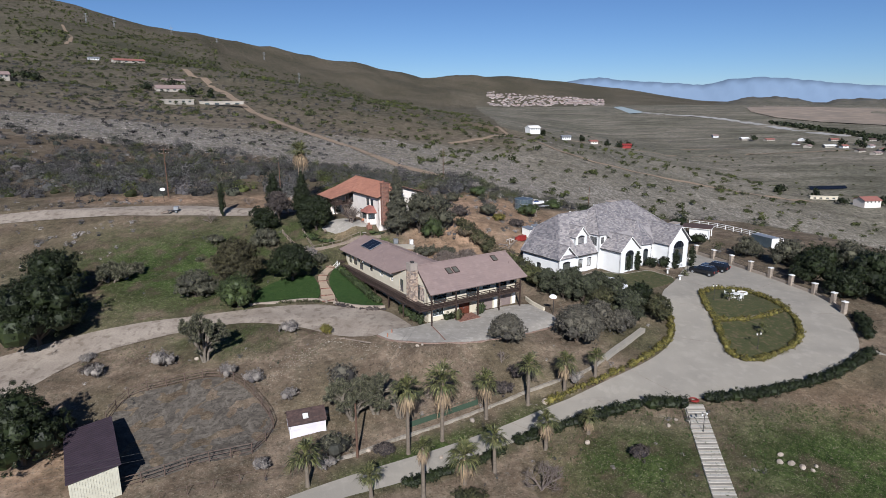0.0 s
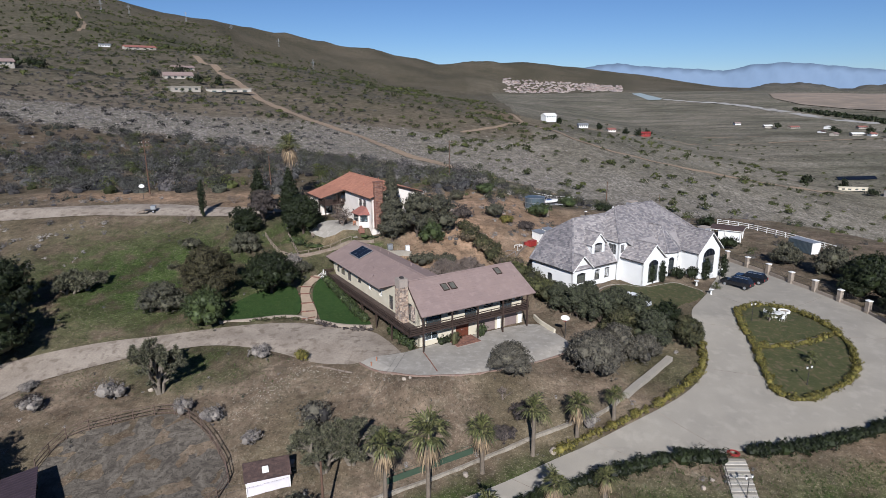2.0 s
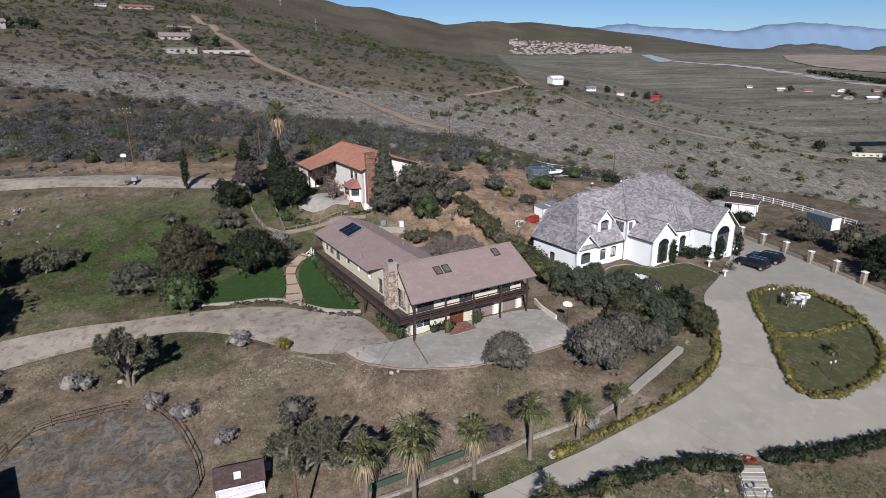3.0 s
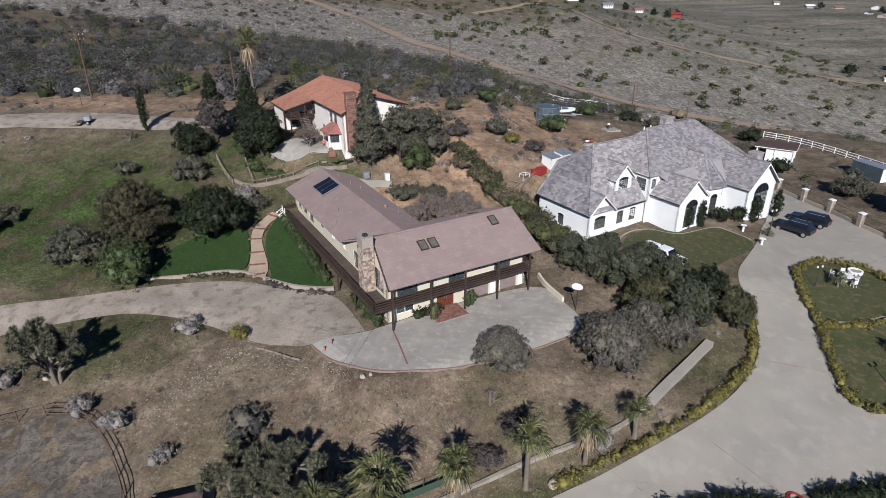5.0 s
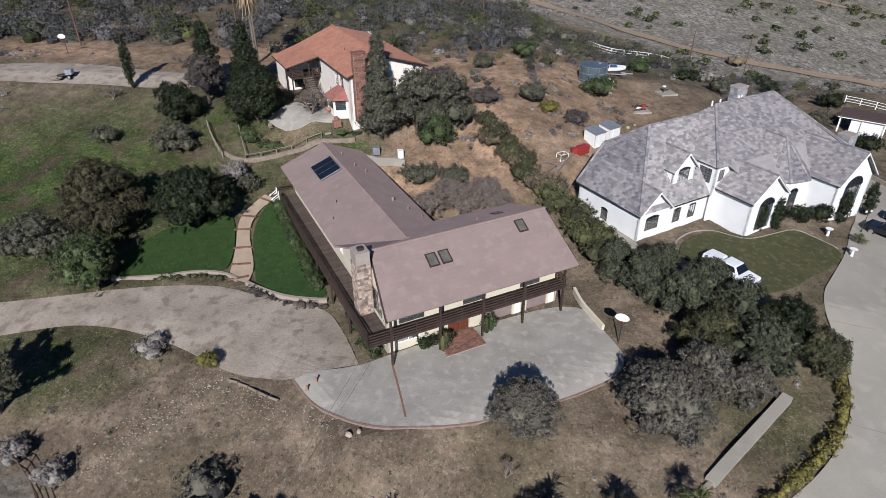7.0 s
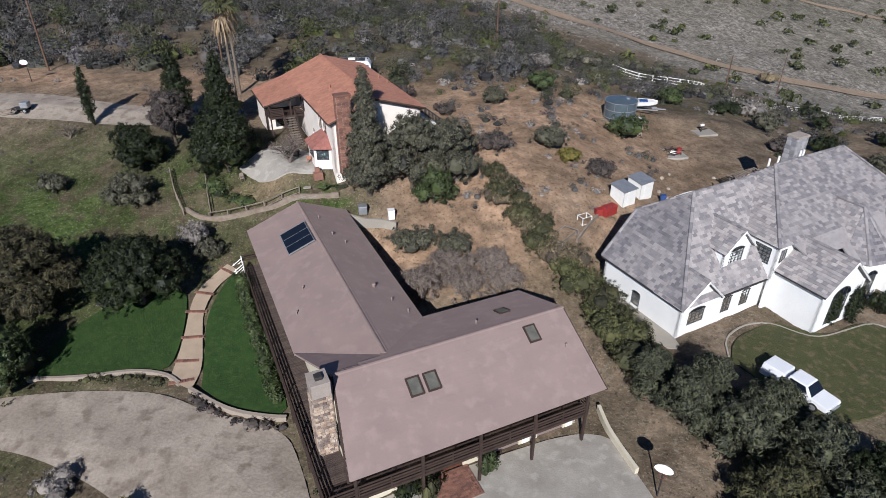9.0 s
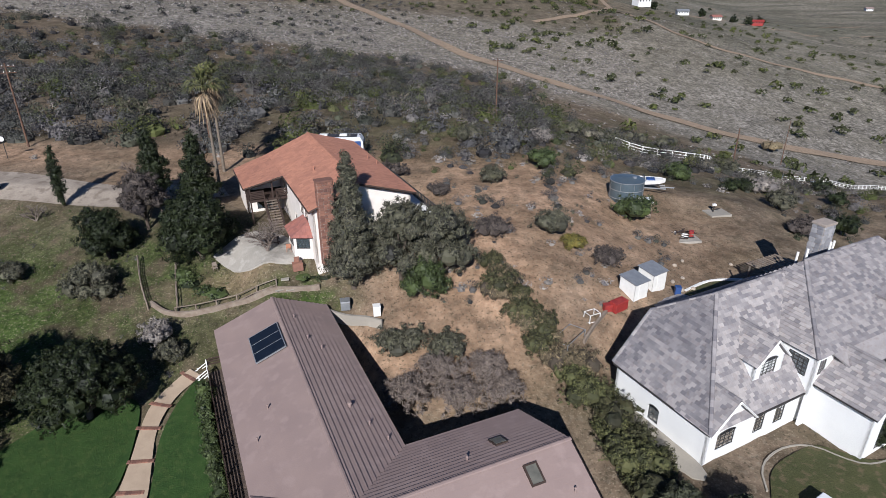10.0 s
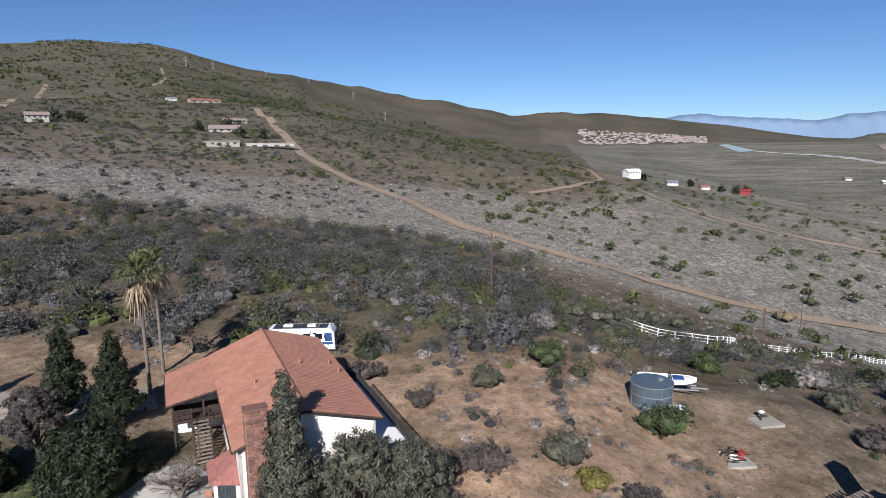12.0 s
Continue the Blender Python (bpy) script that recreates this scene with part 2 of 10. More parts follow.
TYRE = mat("tyre_rubber", (0.015, 0.015, 0.015), (0.022, 0.021, 0.02), 0.2, 0.9)
RED = mat("red_paint", (0.30, 0.035, 0.03), (0.22, 0.03, 0.028), 0.4, 0.5, 0.0, 0.1)
BLUE = mat("blue_plastic", (0.03, 0.07, 0.20), (0.03, 0.06, 0.17), 0.4, 0.4)
PLASTIC = mat("white_plastic", (0.72, 0.71, 0.68), (0.66, 0.65, 0.62), 0.4, 0.5)
PANEL = mat("solar_collector_glass", (0.006, 0.009, 0.015), (0.010, 0.013, 0.020), 1.0, 0.22, spec=0.35)
ROCK = mat("pale_boulder", (0.374, 0.323, 0.264), (0.306, 0.255, 0.204), 0.5, 0.95, 0.6, 0.25, per=0.15)
ADOBE = mat("tan_block", (0.328, 0.277, 0.223), (0.281, 0.232, 0.187), 0.6, 0.9, 0.4, 0.15, per=0.1)
GREY_BLOCK = mat("grey_chimney_block", (0.30, 0.30, 0.31), (0.22, 0.22, 0.23), 0.5, 0.9, 0.4, 0.2, per=0.25)
STEP_STONE = mat("pale_step_concrete", (0.46, 0.43, 0.375), (0.40, 0.37, 0.32), 0.8, 0.9, 0.3, 0.12, per=0.08)
GREEN_MESH = mat("green_fence_mesh", (0.035, 0.06, 0.04), (0.045, 0.07, 0.045), 0.6, 0.9)
POLE_WOOD = mat("utility_pole_wood", (0.13, 0.075, 0.05), (0.09, 0.055, 0.04), 0.6, 0.9, 0.3, 0.25)
CABLE = mat("cable", (0.03, 0.03, 0.03), (0.04, 0.04, 0.04), 1.0, 0.6)
TERRACOTTA = mat("terracotta_pot", (0.36, 0.16, 0.09), (0.30, 0.13, 0.08), 0.3, 0.85)


JOSHUA_BARK = mat("joshua_bark", (0.204, 0.174, 0.140), (0.145, 0.123, 0.098), 0.3, 0.95, 0.7, 0.3, fine_size=0.08)
KERB = mat("worn_brick_kerb", (0.212, 0.132, 0.102), (0.255, 0.196, 0.162), 0.6, 0.95, 0.4, 0.25)
OLD_WALL = mat("weathered_retaining_concrete", (0.324, 0.288, 0.239), (0.225, 0.194, 0.153), 0.9, 0.95, 0.5, 0.25, third=(0.171, 0.144, 0.113))
HILL_STUCCO = mat("dusty_stucco", (0.391, 0.357, 0.306), (0.340, 0.306, 0.264), 2.0, 0.9, 0.2, 0.08)
RIVERBED = mat("dry_riverbed", (0.36, 0.345, 0.325), (0.29, 0.275, 0.255), 14, 0.95)


def ring_mat():
    m = mat("churned_ring_soil", (0.062, 0.052, 0.042), (0.15, 0.13, 0.105), 2.2, 0.95, 0.6, 0.25, third=(0.05, 0.042, 0.034), fine_size=0.2)
    for nd in m.node_tree.nodes:
        if nd.type == "TEX_NOISE" and nd.inputs["Scale"].default_value < 2:
            nd.inputs["Distortion"].default_value = 2.6
    return m


RING_SOIL = ring_mat()
LEAF_WILLOW = mat("feathery_olive_leaves", (0.056, 0.050, 0.024), (0.036, 0.034, 0.016), 0.7, 0.8, isl=0.7)
from mathutils.geometry import delaunay_2d_cdt

# ---- building helpers ----
def thing(name, at, turn=0, label="", category="", group="", kind=""):
    e = new(name)
    e.empty_display_size = 0.3
    e.matrix_world = pose(at[0], at[1], at[2], 0, 0, turn)
    return tagged(e, label, category, group, kind)


def link_mesh(name, me, material, parent=None, label=""):
    if material:
        me.materials.append(material)
    o = new(name, me)
    if parent:
        o.parent = parent
    return tagged(o, label)


def part(name, bm, material, parent=None, label="", smooth_faces=False):
    me = bpy.data.meshes.new(name)
    bm.normal_update()
    bm.to_mesh(me)
    bm.free()
    if smooth_faces:
        me.polygons.foreach_set("use_smooth", [True] * len(me.polygons))
    return link_mesh(name, me, material, parent, label)


def raw(name, verts, faces, material, parent=None, label="", smooth_faces=False):
    me = bpy.data.meshes.new(name)
    v = np.asarray(verts, np.float32)
    fa = np.asarray(faces, np.int32)
    k = fa.shape[1]
    me.vertices.add(len(v))
    me.vertices.foreach_set("co", v.ravel())
    me.loops.add(fa.size)
    me.loops.foreach_set("vertex_index", fa.ravel())
    me.polygons.add(len(fa))
    me.polygons.foreach_set("loop_start", np.arange(0, fa.size, k, dtype=np.int32))
    me.polygons.foreach_set("use_smooth", np.full(len(fa), bool(smooth_faces)))
    me.update(calc_edges=True)
    return link_mesh(name, me, material, parent, label)


def box(bm, lo, hi, m=None, bevel=0.0):
    lo, hi = Vector(lo), Vector(hi)
    c, s = (lo + hi) / 2, hi - lo
    mm = Matrix.Translation(c) @ Matrix.Diagonal((*s, 1))
    r = bmesh.ops.create_cube(bm, size=1, matrix=(m @ mm) if m else mm)
    if bevel:
        edges = list({e for v in r["verts"] for e in v.link_edges})
        bmesh.ops.bevel(bm, geom=edges, offset=bevel, segments=1, affect="EDGES")
    return r["verts"]


def boxed(lo, hi, bevel=0.0, m=None):
    bm = bmesh.new()
    box(bm, lo, hi, m, bevel)
    return bm


def prism(bm, pts, z0, z1):
    """An upright prism over a polygon seen from above; z0 and z1 may be numbers or one value a corner."""
    n = len(pts)
    z0 = [z0] * n if isinstance(z0, (int, float)) else z0
    z1 = [z1] * n if isinstance(z1, (int, float)) else z1
    a = [bm.verts.new((p[0], p[1], z)) for p, z in zip(pts, z0)]
    b = [bm.verts.new((p[0], p[1], z)) for p, z in zip(pts, z1)]
    bm.faces.new(a[::-1])
    bm.faces.new(b)
    for i in range(n):
        j = (i + 1) % n
        bm.faces.new((a[i], a[j], b[j], b[i]))


def slab(bm, pts, thick):
    """A plate under a flat polygon of 3D points."""
    p = [Vector(q) for q in pts]
    nrm = Vector((0, 0, 0))
    for i in range(len(p)):
        nrm += (p[i] - p[0]).cross(p[(i + 1) % len(p)] - p[0])
    nrm.normalize()
    if nrm.z < 0:
        p, nrm = p[::-1], -nrm
    a = [bm.verts.new(q) for q in p]
    b = [bm.verts.new(q - nrm * thick) for q in p]
    bm.faces.new(a)
    bm.faces.new(b[::-1])
    for i in range(len(p)):
        j = (i + 1) % len(p)
        bm.faces.new((a[j], a[i], b[i], b[j]))


def tube(bm, p0, p1, r0, r1=None, seg=8, caps=True):
    p0, p1 = Vector(p0), Vector(p1)
    r1 = r0 if r1 is None else r1
    d = p1 - p0
    q = d.to_track_quat("Z", "Y").to_matrix().to_4x4()
    m = Matrix.Translation((p0 + p1) / 2) @ q
    bmesh.ops.create_cone(bm, cap_ends=caps, segments=seg, radius1=r0, radius2=r1, depth=max(d.length, 1e-4), matrix=m)


def tubed(p0, p1, r0, r1=None, seg=8):
    bm = bmesh.new()
    tube(bm, p0, p1, r0, r1, seg)
    return bm


def inside(px, py, poly):
    """Which of the points lie in the polygon (arrays)."""
    px, py = np.asarray(px, float), np.asarray(py, float)
    res = np.zeros(px.shape, bool)
    n = len(poly)
    for i in range(n):
        (x0, y0), (x1, y1) = poly[i][:2], poly[(i + 1) % n][:2]
        if y0 == y1:
            continue
        cross = ((y0 > py) != (y1 > py)) & (px < (x1 - x0) * (py - y0) / (y1 - y0) + x0)
        res ^= cross
    return res


def along(pts, step):
    """Points every `step` metres or so along a rounded line through pts."""
    p = np.array(pts, float)
    for _ in range(2):
        q = [p[0]]
        for a, b in zip(p[:-1], p[1:]):
            q += [a * 0.75 + b * 0.25, a * 0.25 + b * 0.75]
        q.append(p[-1])
        p = np.array(q)
    d = np.r_[0, np.cumsum(np.hypot(*np.diff(p, axis=0).T[:2]))]
    n = max(2, int(round(d[-1] / step)) + 1)
    s = np.linspace(0, d[-1], n)
    return np.stack([np.interp(s, d, p[:, k]) for k in range(p.shape[1])], -1)


ROADS = []          # outlines under which the ground is lowered a little


def strip(name, left, right, material, label, category, rise=0.05, across=6, count=60, kind="structure", thick=0.0):
    """A surface laid on the ground between two lines."""
    a, b = along(left, 0.5), along(right, 0.5)
    t = np.linspace(0, 1, count)
    pick = lambda p: np.stack([np.interp(t * (len(p) - 1), np.arange(len(p)), p[:, k]) for k in range(2)], -1)  # noqa: E731
    a, b = pick(a), pick(b)
    w = np.linspace(0, 1, across + 1)
    g = a[:, None] * (1 - w[None, :, None]) + b[:, None] * w[None, :, None]
    z = height(g[..., 0], g[..., 1]) + rise
    v = np.concatenate([g, z[..., None]], -1).reshape(-1, 3)
    i = np.arange(count * (across + 1)).reshape(count, across + 1)
    fa = np.stack([i[:-1, :-1], i[1:, :-1], i[1:, 1:], i[:-1, 1:]], -1).reshape(-1, 4)
    ax, ay = v[fa[0]][:, 0], v[fa[0]][:, 1]
    if np.sum(ax * np.roll(ay, -1) - np.roll(ax, -1) * ay) < 0:
        fa = fa[:, ::-1]
    o = raw(name, v, fa, material)
    ROADS.append(np.concatenate([a, b[::-1]]))
    return tagged(o, label, category, kind=kind)


def sheet(name, outline, material, label, category, rise=0.05, cell=0.6, kind="structure", sides=0.12):
    """A surface laid on the ground inside an outline, with a rounded edge line and a visible rim."""
    line = along(list(outline) + [outline[0]], cell)[:-1]
    lo, hi = line.min(0), line.max(0)
    gx, gy = np.meshgrid(np.arange(lo[0], hi[0], cell), np.arange(lo[1], hi[1], cell))
    ins = inside(gx.ravel(), gy.ravel(), line)
    pts = np.c_[gx.ravel(), gy.ravel()][ins]
    near = np.array([np.min(np.hypot(*(line - p).T)) > cell * 0.45 for p in pts]) if len(pts) else np.zeros(0, bool)
    pts = pts[near]
    n = len(line)
    vs, _, fs, _, _, _ = delaunay_2d_cdt([Vector(p) for p in np.concatenate([line, pts])], [(i, (i + 1) % n) for i in range(n)], [], 1, 1e-4)
    bm = bmesh.new()
    vv = [bm.verts.new((p.x, p.y, ground_z(p.x, p.y) + rise)) for p in vs]
    for fc in fs:
        fa = bm.faces.new([vv[k] for k in fc])
    bm.normal_update()
    for fa in bm.faces:
        if fa.normal.z < 0:
            fa.normal_flip()
    rim = [e for e in bm.edges if e.is_boundary]
    ext = bmesh.ops.extrude_edge_only(bm, edges=rim)
    for v in ext["geom"]:
        if isinstance(v, bmesh.types.BMVert):
            v.co.z -= sides + rise
    ROADS.append(line)
    return tagged(part(name, bm, material), label, category, kind=kind)


def ribbon(bm, pts, width, z0, z1, closed=False):
    """A low wall of rectangular section along a line of (x, y); z0 and z1 are functions of x, y."""
    p = np.array(pts, float)
    n = len(p)
    d = np.roll(p, -1, 0) - np.roll(p, 1, 0) if closed else np.gradient(p, axis=0)
    nr = np.stack([-d[:, 1], d[:, 0]], -1) / np.maximum(np.hypot(*d.T), 1e-6)[:, None] * width / 2
    rings = []
    for q, s in zip(p, nr):
        a, b = q + s, q - s
        rings.append([bm.verts.new((*a, z0(*q))), bm.verts.new((*b, z0(*q))), bm.verts.new((*b, z1(*q))), bm.verts.new((*a, z1(*q)))])
    for i in range(n if closed else n - 1):
        r, s = rings[i], rings[(i + 1) % n]
        for k in range(4):
            bm.faces.new((r[k], r[(k + 1) % 4], s[(k + 1) % 4], s[k]))
    if not closed:
        bm.faces.new(rings[0][::-1])
        bm.faces.new(rings[-1])
    bmesh.ops.recalc_face_normals(bm, faces=bm.faces)


# ---- walls, windows, roofs ----
def wall_matrix(p0, p1):
    """x along the wall from p0 to p1, y outwards (to the right of that way), z up."""
    a, b = Vector((p0[0], p0[1], 0)), Vector((p1[0], p1[1], 0))
    d = (b - a).normalized()
    o = Vector((d.y, -d.x, 0))
    return Matrix(((d.x, o.x, 0, a.x), (d.y, o.y, 0, a.y), (0, 0, 1, 0), (0, 0, 0, 1))), (b - a).length


def wall(parent, p0, p1, z0, z1, openings=(), material=None, thick=0.22, top=None, name="wall", label=""):
    """A wall with holes. openings: (x0, x1, z0, z1). top: extra outline points (x, z) above z1, for gables."""
    m, length = wall_matrix(p0, p1)
    xs = sorted({0, length, *[v for o in openings for v in o[:2]]})
    zs = sorted({z0, z1, *[v for o in openings for v in o[2:4]]})
    bm = bmesh.new()
    solid = {}
    for i in range(len(xs) - 1):
        for j in range(len(zs) - 1):
            cx, cz = (xs[i] + xs[i + 1]) / 2, (zs[j] + zs[j + 1]) / 2
            solid[i, j] = not any(o[0] <= cx <= o[1] and o[2] <= cz <= o[3] for o in openings)
    grid = {}

    def corner(i, j, back):
        if (i, j, back) not in grid:
            grid[i, j, back] = bm.verts.new(m @ Vector((xs[i], -thick if back else 0, zs[j])))
        return grid[i, j, back]

    for (i, j), full in solid.items():
        if not full:
            continue
        for back in (0, 1):
            bm.faces.new([corner(i, j, back), corner(i + 1, j, back), corner(i + 1, j + 1, back), corner(i, j + 1, back)])
        for (di, dj), (p, q) in (((-1, 0), ((i, j), (i, j + 1))), ((1, 0), ((i + 1, j), (i + 1, j + 1))), ((0, -1), ((i, j), (i + 1, j))), ((0, 1), ((i, j + 1), (i + 1, j + 1)))):
            if not solid.get((i + di, j + dj)):
                bm.faces.new([corner(*p, 0), corner(*q, 0), corner(*q, 1), corner(*p, 1)])
    if top:
        pts = [(0, z1), (length, z1)] + list(top)
        a = [bm.verts.new(m @ Vector((x, 0, z))) for x, z in pts]
        b = [bm.verts.new(m @ Vector((x, -thick, z))) for x, z in pts]
        bm.faces.new(a)
        bm.faces.new(b[::-1])
        for i in range(len(pts)):
            j = (i + 1) % len(pts)
            bm.faces.new((a[j], a[i], b[i], b[j]))
    bmesh.ops.remove_doubles(bm, verts=bm.verts, dist=0.0005)
    bmesh.ops.recalc_face_normals(bm, faces=bm.faces)
    return part(name, bm, material, parent, label), m


def window(parent, m, x0, x1, z0, z1, nx=2, nz=1, arch=0.0, frame_mat=None, deep=0.1, label="", name="window", bar=0.05):
    """Frame, bars and panes in an opening. arch: the height of a round head above z1, which lies on the wall."""
    fm = frame_mat or FRAME_DARK
    bm = bmesh.new()
    t = 0.07
    for a, b in (((x0, z0), (x1, z0 + t)), ((x0, z1 - t), (x1, z1)), ((x0, z0 + t), (x0 + t, z1 - t)), ((x1 - t, z0 + t), (x1, z1 - t))):
        box(bm, (a[0], -deep - 0.04, a[1]), (b[0], -deep + 0.04, b[1]), m)
    fr = part(name, bm, fm, parent, label)
    for i in range(1, nx):
        x = x0 + (x1 - x0) * i / nx
        part("glazing_bar", boxed((x - bar / 2, -deep - 0.03, z0 + t), (x + bar / 2, -deep + 0.03, z1 - t), m=m), fm, fr)
    for i in range(1, nz):
        z = z0 + (z1 - z0) * i / nz
        part("glazing_bar", boxed((x0 + t, -deep - 0.026, z - bar / 2), (x1 - t, -deep + 0.026, z + bar / 2), m=m), fm, fr)
    bm = bmesh.new()
    box(bm, (x0 + t, -deep - 0.008, z0 + t), (x1 - t, -deep + 0.008, z1 - t), m)
    part("pane", bm, GLASS, fr)
    if arch:
        bm = bmesh.new()
        n = 14
        c, r = (x0 + x1) / 2, (x1 - x0) / 2
        for i in range(n):
            a0, a1 = math.pi * i / n, math.pi * (i + 1) / n
            p = [(c + r * math.cos(a0), z1 + arch * math.sin(a0)), (c + r * math.cos(a1), z1 + arch * math.sin(a1)),
                 (c + (r - t) * math.cos(a1), z1 + (arch - t) * math.sin(a1)), (c + (r - t) * math.cos(a0), z1 + (arch - t) * math.sin(a0))]
            vs = [bm.verts.new(m @ Vector((x, y, z))) for y in (0.035, -0.02) for x, z in p]
            for q in ((0, 1, 2, 3), (7, 6, 5, 4), (0, 4, 5, 1), (2, 6, 7, 3)):
                bm.faces.new([vs[k] for k in q])
        for i in range(1, nx):
            x = x0 + (x1 - x0) * i / nx
            h = arch * math.sqrt(max(0, 1 - ((x - c) / r) ** 2))
            if h > 0.12:
                part("glazing_bar", boxed((x - bar / 2, 0.004, z1), (x + bar / 2, 0.028, z1 + h - 0.03), m=m), fm, fr)
        bmesh.ops.recalc_face_normals(bm, faces=bm.faces)
        part("arched_head", bm, fm, fr)
        bm = bmesh.new()
        vs = [bm.verts.new(m @ Vector((c + (r - t) * math.cos(math.pi * i / n), 0.006, z1 + (arch - t) * math.sin(math.pi * i / n)))) for i in range(n + 1)]
        bm.faces.new(vs)
        part("arched_pane", bm, PANEL, fr)
    return fr


def roof_plane(parent, pts, material, tile=0.46, course=0.40, thick=0.16, single=None, barrel=False, lift=0.02, step=0.042, gap=0.006, name="roof_slope", label=""):
    """A deck under courses of tiles. pts: the flat outline, the eave first (two corners, left to right seen from outside).
    single: (e0, e1, s0, s1), the stretch whose tiles are objects of their own."""
    bm = bmesh.new()
    slab(bm, pts, thick)
    deck = part(name, bm, material, parent, label)
    p = [Vector(q) for q in pts]
    e = (p[1] - p[0]).normalized()
    nrm = Vector((0, 0, 0))
    for i in range(len(p)):
        nrm += (p[i] - p[0]).cross(p[(i + 1) % len(p)] - p[0])
    nrm.normalize()
    if nrm.z < 0:
        nrm = -nrm
    s = nrm.cross(e)
    flat = [((q - p[0]).dot(e), (q - p[0]).dot(s)) for q in p]
    top = max(f[1] for f in flat)
    low = min(f[1] for f in flat)
    if abs(low) > abs(top):
        s = -s
        flat = [(a, -b) for a, b in flat]
        top = max(f[1] for f in flat)
    verts, faces, loose = [], [], []
    rng = random.Random(len(pts) + int(top * 100))

    def shape(a, b, s0, s1):
        if barrel:
            prof = [(a, 0.006), (a + (b - a) * 0.14, 0.026), (a + (b - a) * 0.38, 0.036), (a + (b - a) * 0.62, 0.026), (a + (b - a) * 0.76, 0.008), (b, 0.005)]
        else:
            prof = [(a + gap, 0.0), (a + gap, step), (b - gap, step), (b - gap, 0.0)]
        lo = [(x, s0 - 0.02, h + lift * 0.5 + (0.008 if h else 0)) for x, h in prof]
        up = [(x, s1, max(0.0, h - step * 0.75)) for x, h in prof]
        return lo + up, len(prof)

    j = 0
    s0 = 0.0
    while s0 < top - 0.05:
        s1 = min(s0 + course, top)
        sm = (s0 + s1) / 2
        cuts = []
        for i in range(len(flat)):
            (a0, b0), (a1, b1) = flat[i], flat[(i + 1) % len(flat)]
            if (b0 > sm) != (b1 > sm):
                cuts.append(a0 + (a1 - a0) * (sm - b0) / (b1 - b0))
        cuts.sort()
        for ea, eb in zip(cuts[::2], cuts[1::2]):
            x = math.floor(ea / tile) * tile - (tile / 2 if j % 2 and not barrel else 0)
            while x < eb:
                a, b = max(x, ea), min(x + tile, eb)
                if b - a > 0.05:
                    q, k = shape(a, b, s0, s1)
                    dz = rng.uniform(0, 0.008)
                    w = [p[0] + e * u + s * v + nrm * (h + dz) for u, v, h in q]
                    if single and single[0] <= a and b <= single[1] and single[2] <= s0 <= single[3] and b - a > tile * 0.98:
                        loose.append((a, s0, dz))
                    else:
                        n0 = len(verts)
                        verts += w
                        faces += [(n0 + i, n0 + i + 1, n0 + k + i + 1, n0 + k + i) for i in range(k - 1)]
                        faces.append((n0, n0 + k - 1, n0 + k - 2, n0 + 1) if k == 4 else (n0, n0 + 3, n0 + 2, n0 + 1))
                x += tile
        s0 += course
        j += 1
    tagged(raw("tiles", verts, faces, material, deck), kind="stuff")
    if loose:
        q, k = shape(0, tile, 0, course)
        me = bpy.data.meshes.new("tile")
        me.from_pydata([(u, v, h) for u, v, h in q], [], [(i, i + 1, k + i + 1, k + i) for i in range(k - 1)] + [(0, 3, 2, 1)])
        me.polygons.foreach_set("use_smooth", [False] * len(me.polygons))
        me.materials.append(material)
        rot = Matrix((e, s, nrm)).transposed().to_4x4()
        for a, s_, dz in loose[:300]:
            o = new("tile", me)
            o.parent = deck
            o.matrix_basis = Matrix.Translation(p[0] + e * a + s * s_ + nrm * dz) @ rot
    return deck


def ridge_caps(parent, a, b, material, r=0.13, step=0.5, name="ridge_cap"):
    """Half-round caps, one by one, along a ridge or hip."""
    a, b = Vector(a), Vector(b)
    length = (b - a).length
    n = max(1, int(length / step))
    d = (b - a).normalized()
    side = d.cross(Vector((0, 0, 1))).normalized()
    up = side.cross(d).normalized()
    key = (material.name, round(length / n, 3))
    if key not in CAPS:
        verts = []
        for x, rr in ((0, r * 1.06), (length / n * 1.06, r * 0.92)):
            for t in range(5):
                w = math.pi * t / 4
                verts.append((x, math.cos(w) * rr * 1.25, math.sin(w) * rr * 0.8 - 0.01))
        me = bpy.data.meshes.new(name)
        me.from_pydata(verts, [], [(t, t + 1, t + 6, t + 5) for t in range(4)] + [(4, 3, 2, 1, 0)])
        me.materials.append(material)
        CAPS[key] = me
    rot = Matrix((d, side, up)).transposed().to_4x4()
    for i in range(n):
        o = new(name, CAPS[key])
        o.parent = parent
        o.matrix_basis = Matrix.Translation(a + (b - a) * (i / n)) @ rot


CAPS = {}


# ---- roads, drives, paths laid on the ground ----
strip("gravel_drive", [(-75, 80), (-65.6, 85.2), (-56.1, 90.7), (-47, 93.5), (-40.9, 94.4), (-35.1, 95.8), (-29.1, 97.4), (-23.9, 98.2), (-20, 98.3), (-15.5, 96.8), (-9.6, 96.6), (-6.9, 93.0), (-4.6, 88.9)],
      [(-66, 68), (-58.5, 74.5), (-53.3, 85.0), (-47.4, 87.6), (-42.3, 89.6), (-38.9, 90.4), (-34.4, 91.6), (-31.3, 92), (-26.7, 91.6), (-21, 90), (-17.5, 88.4), (-14.8, 87.5), (-11.5, 87.3), (-9.9, 87.3), (-9.3, 87.2)],
      GRAVEL, "pale gravel driveway with worn wheel tracks", "driveway", 0.05, 12, 160)
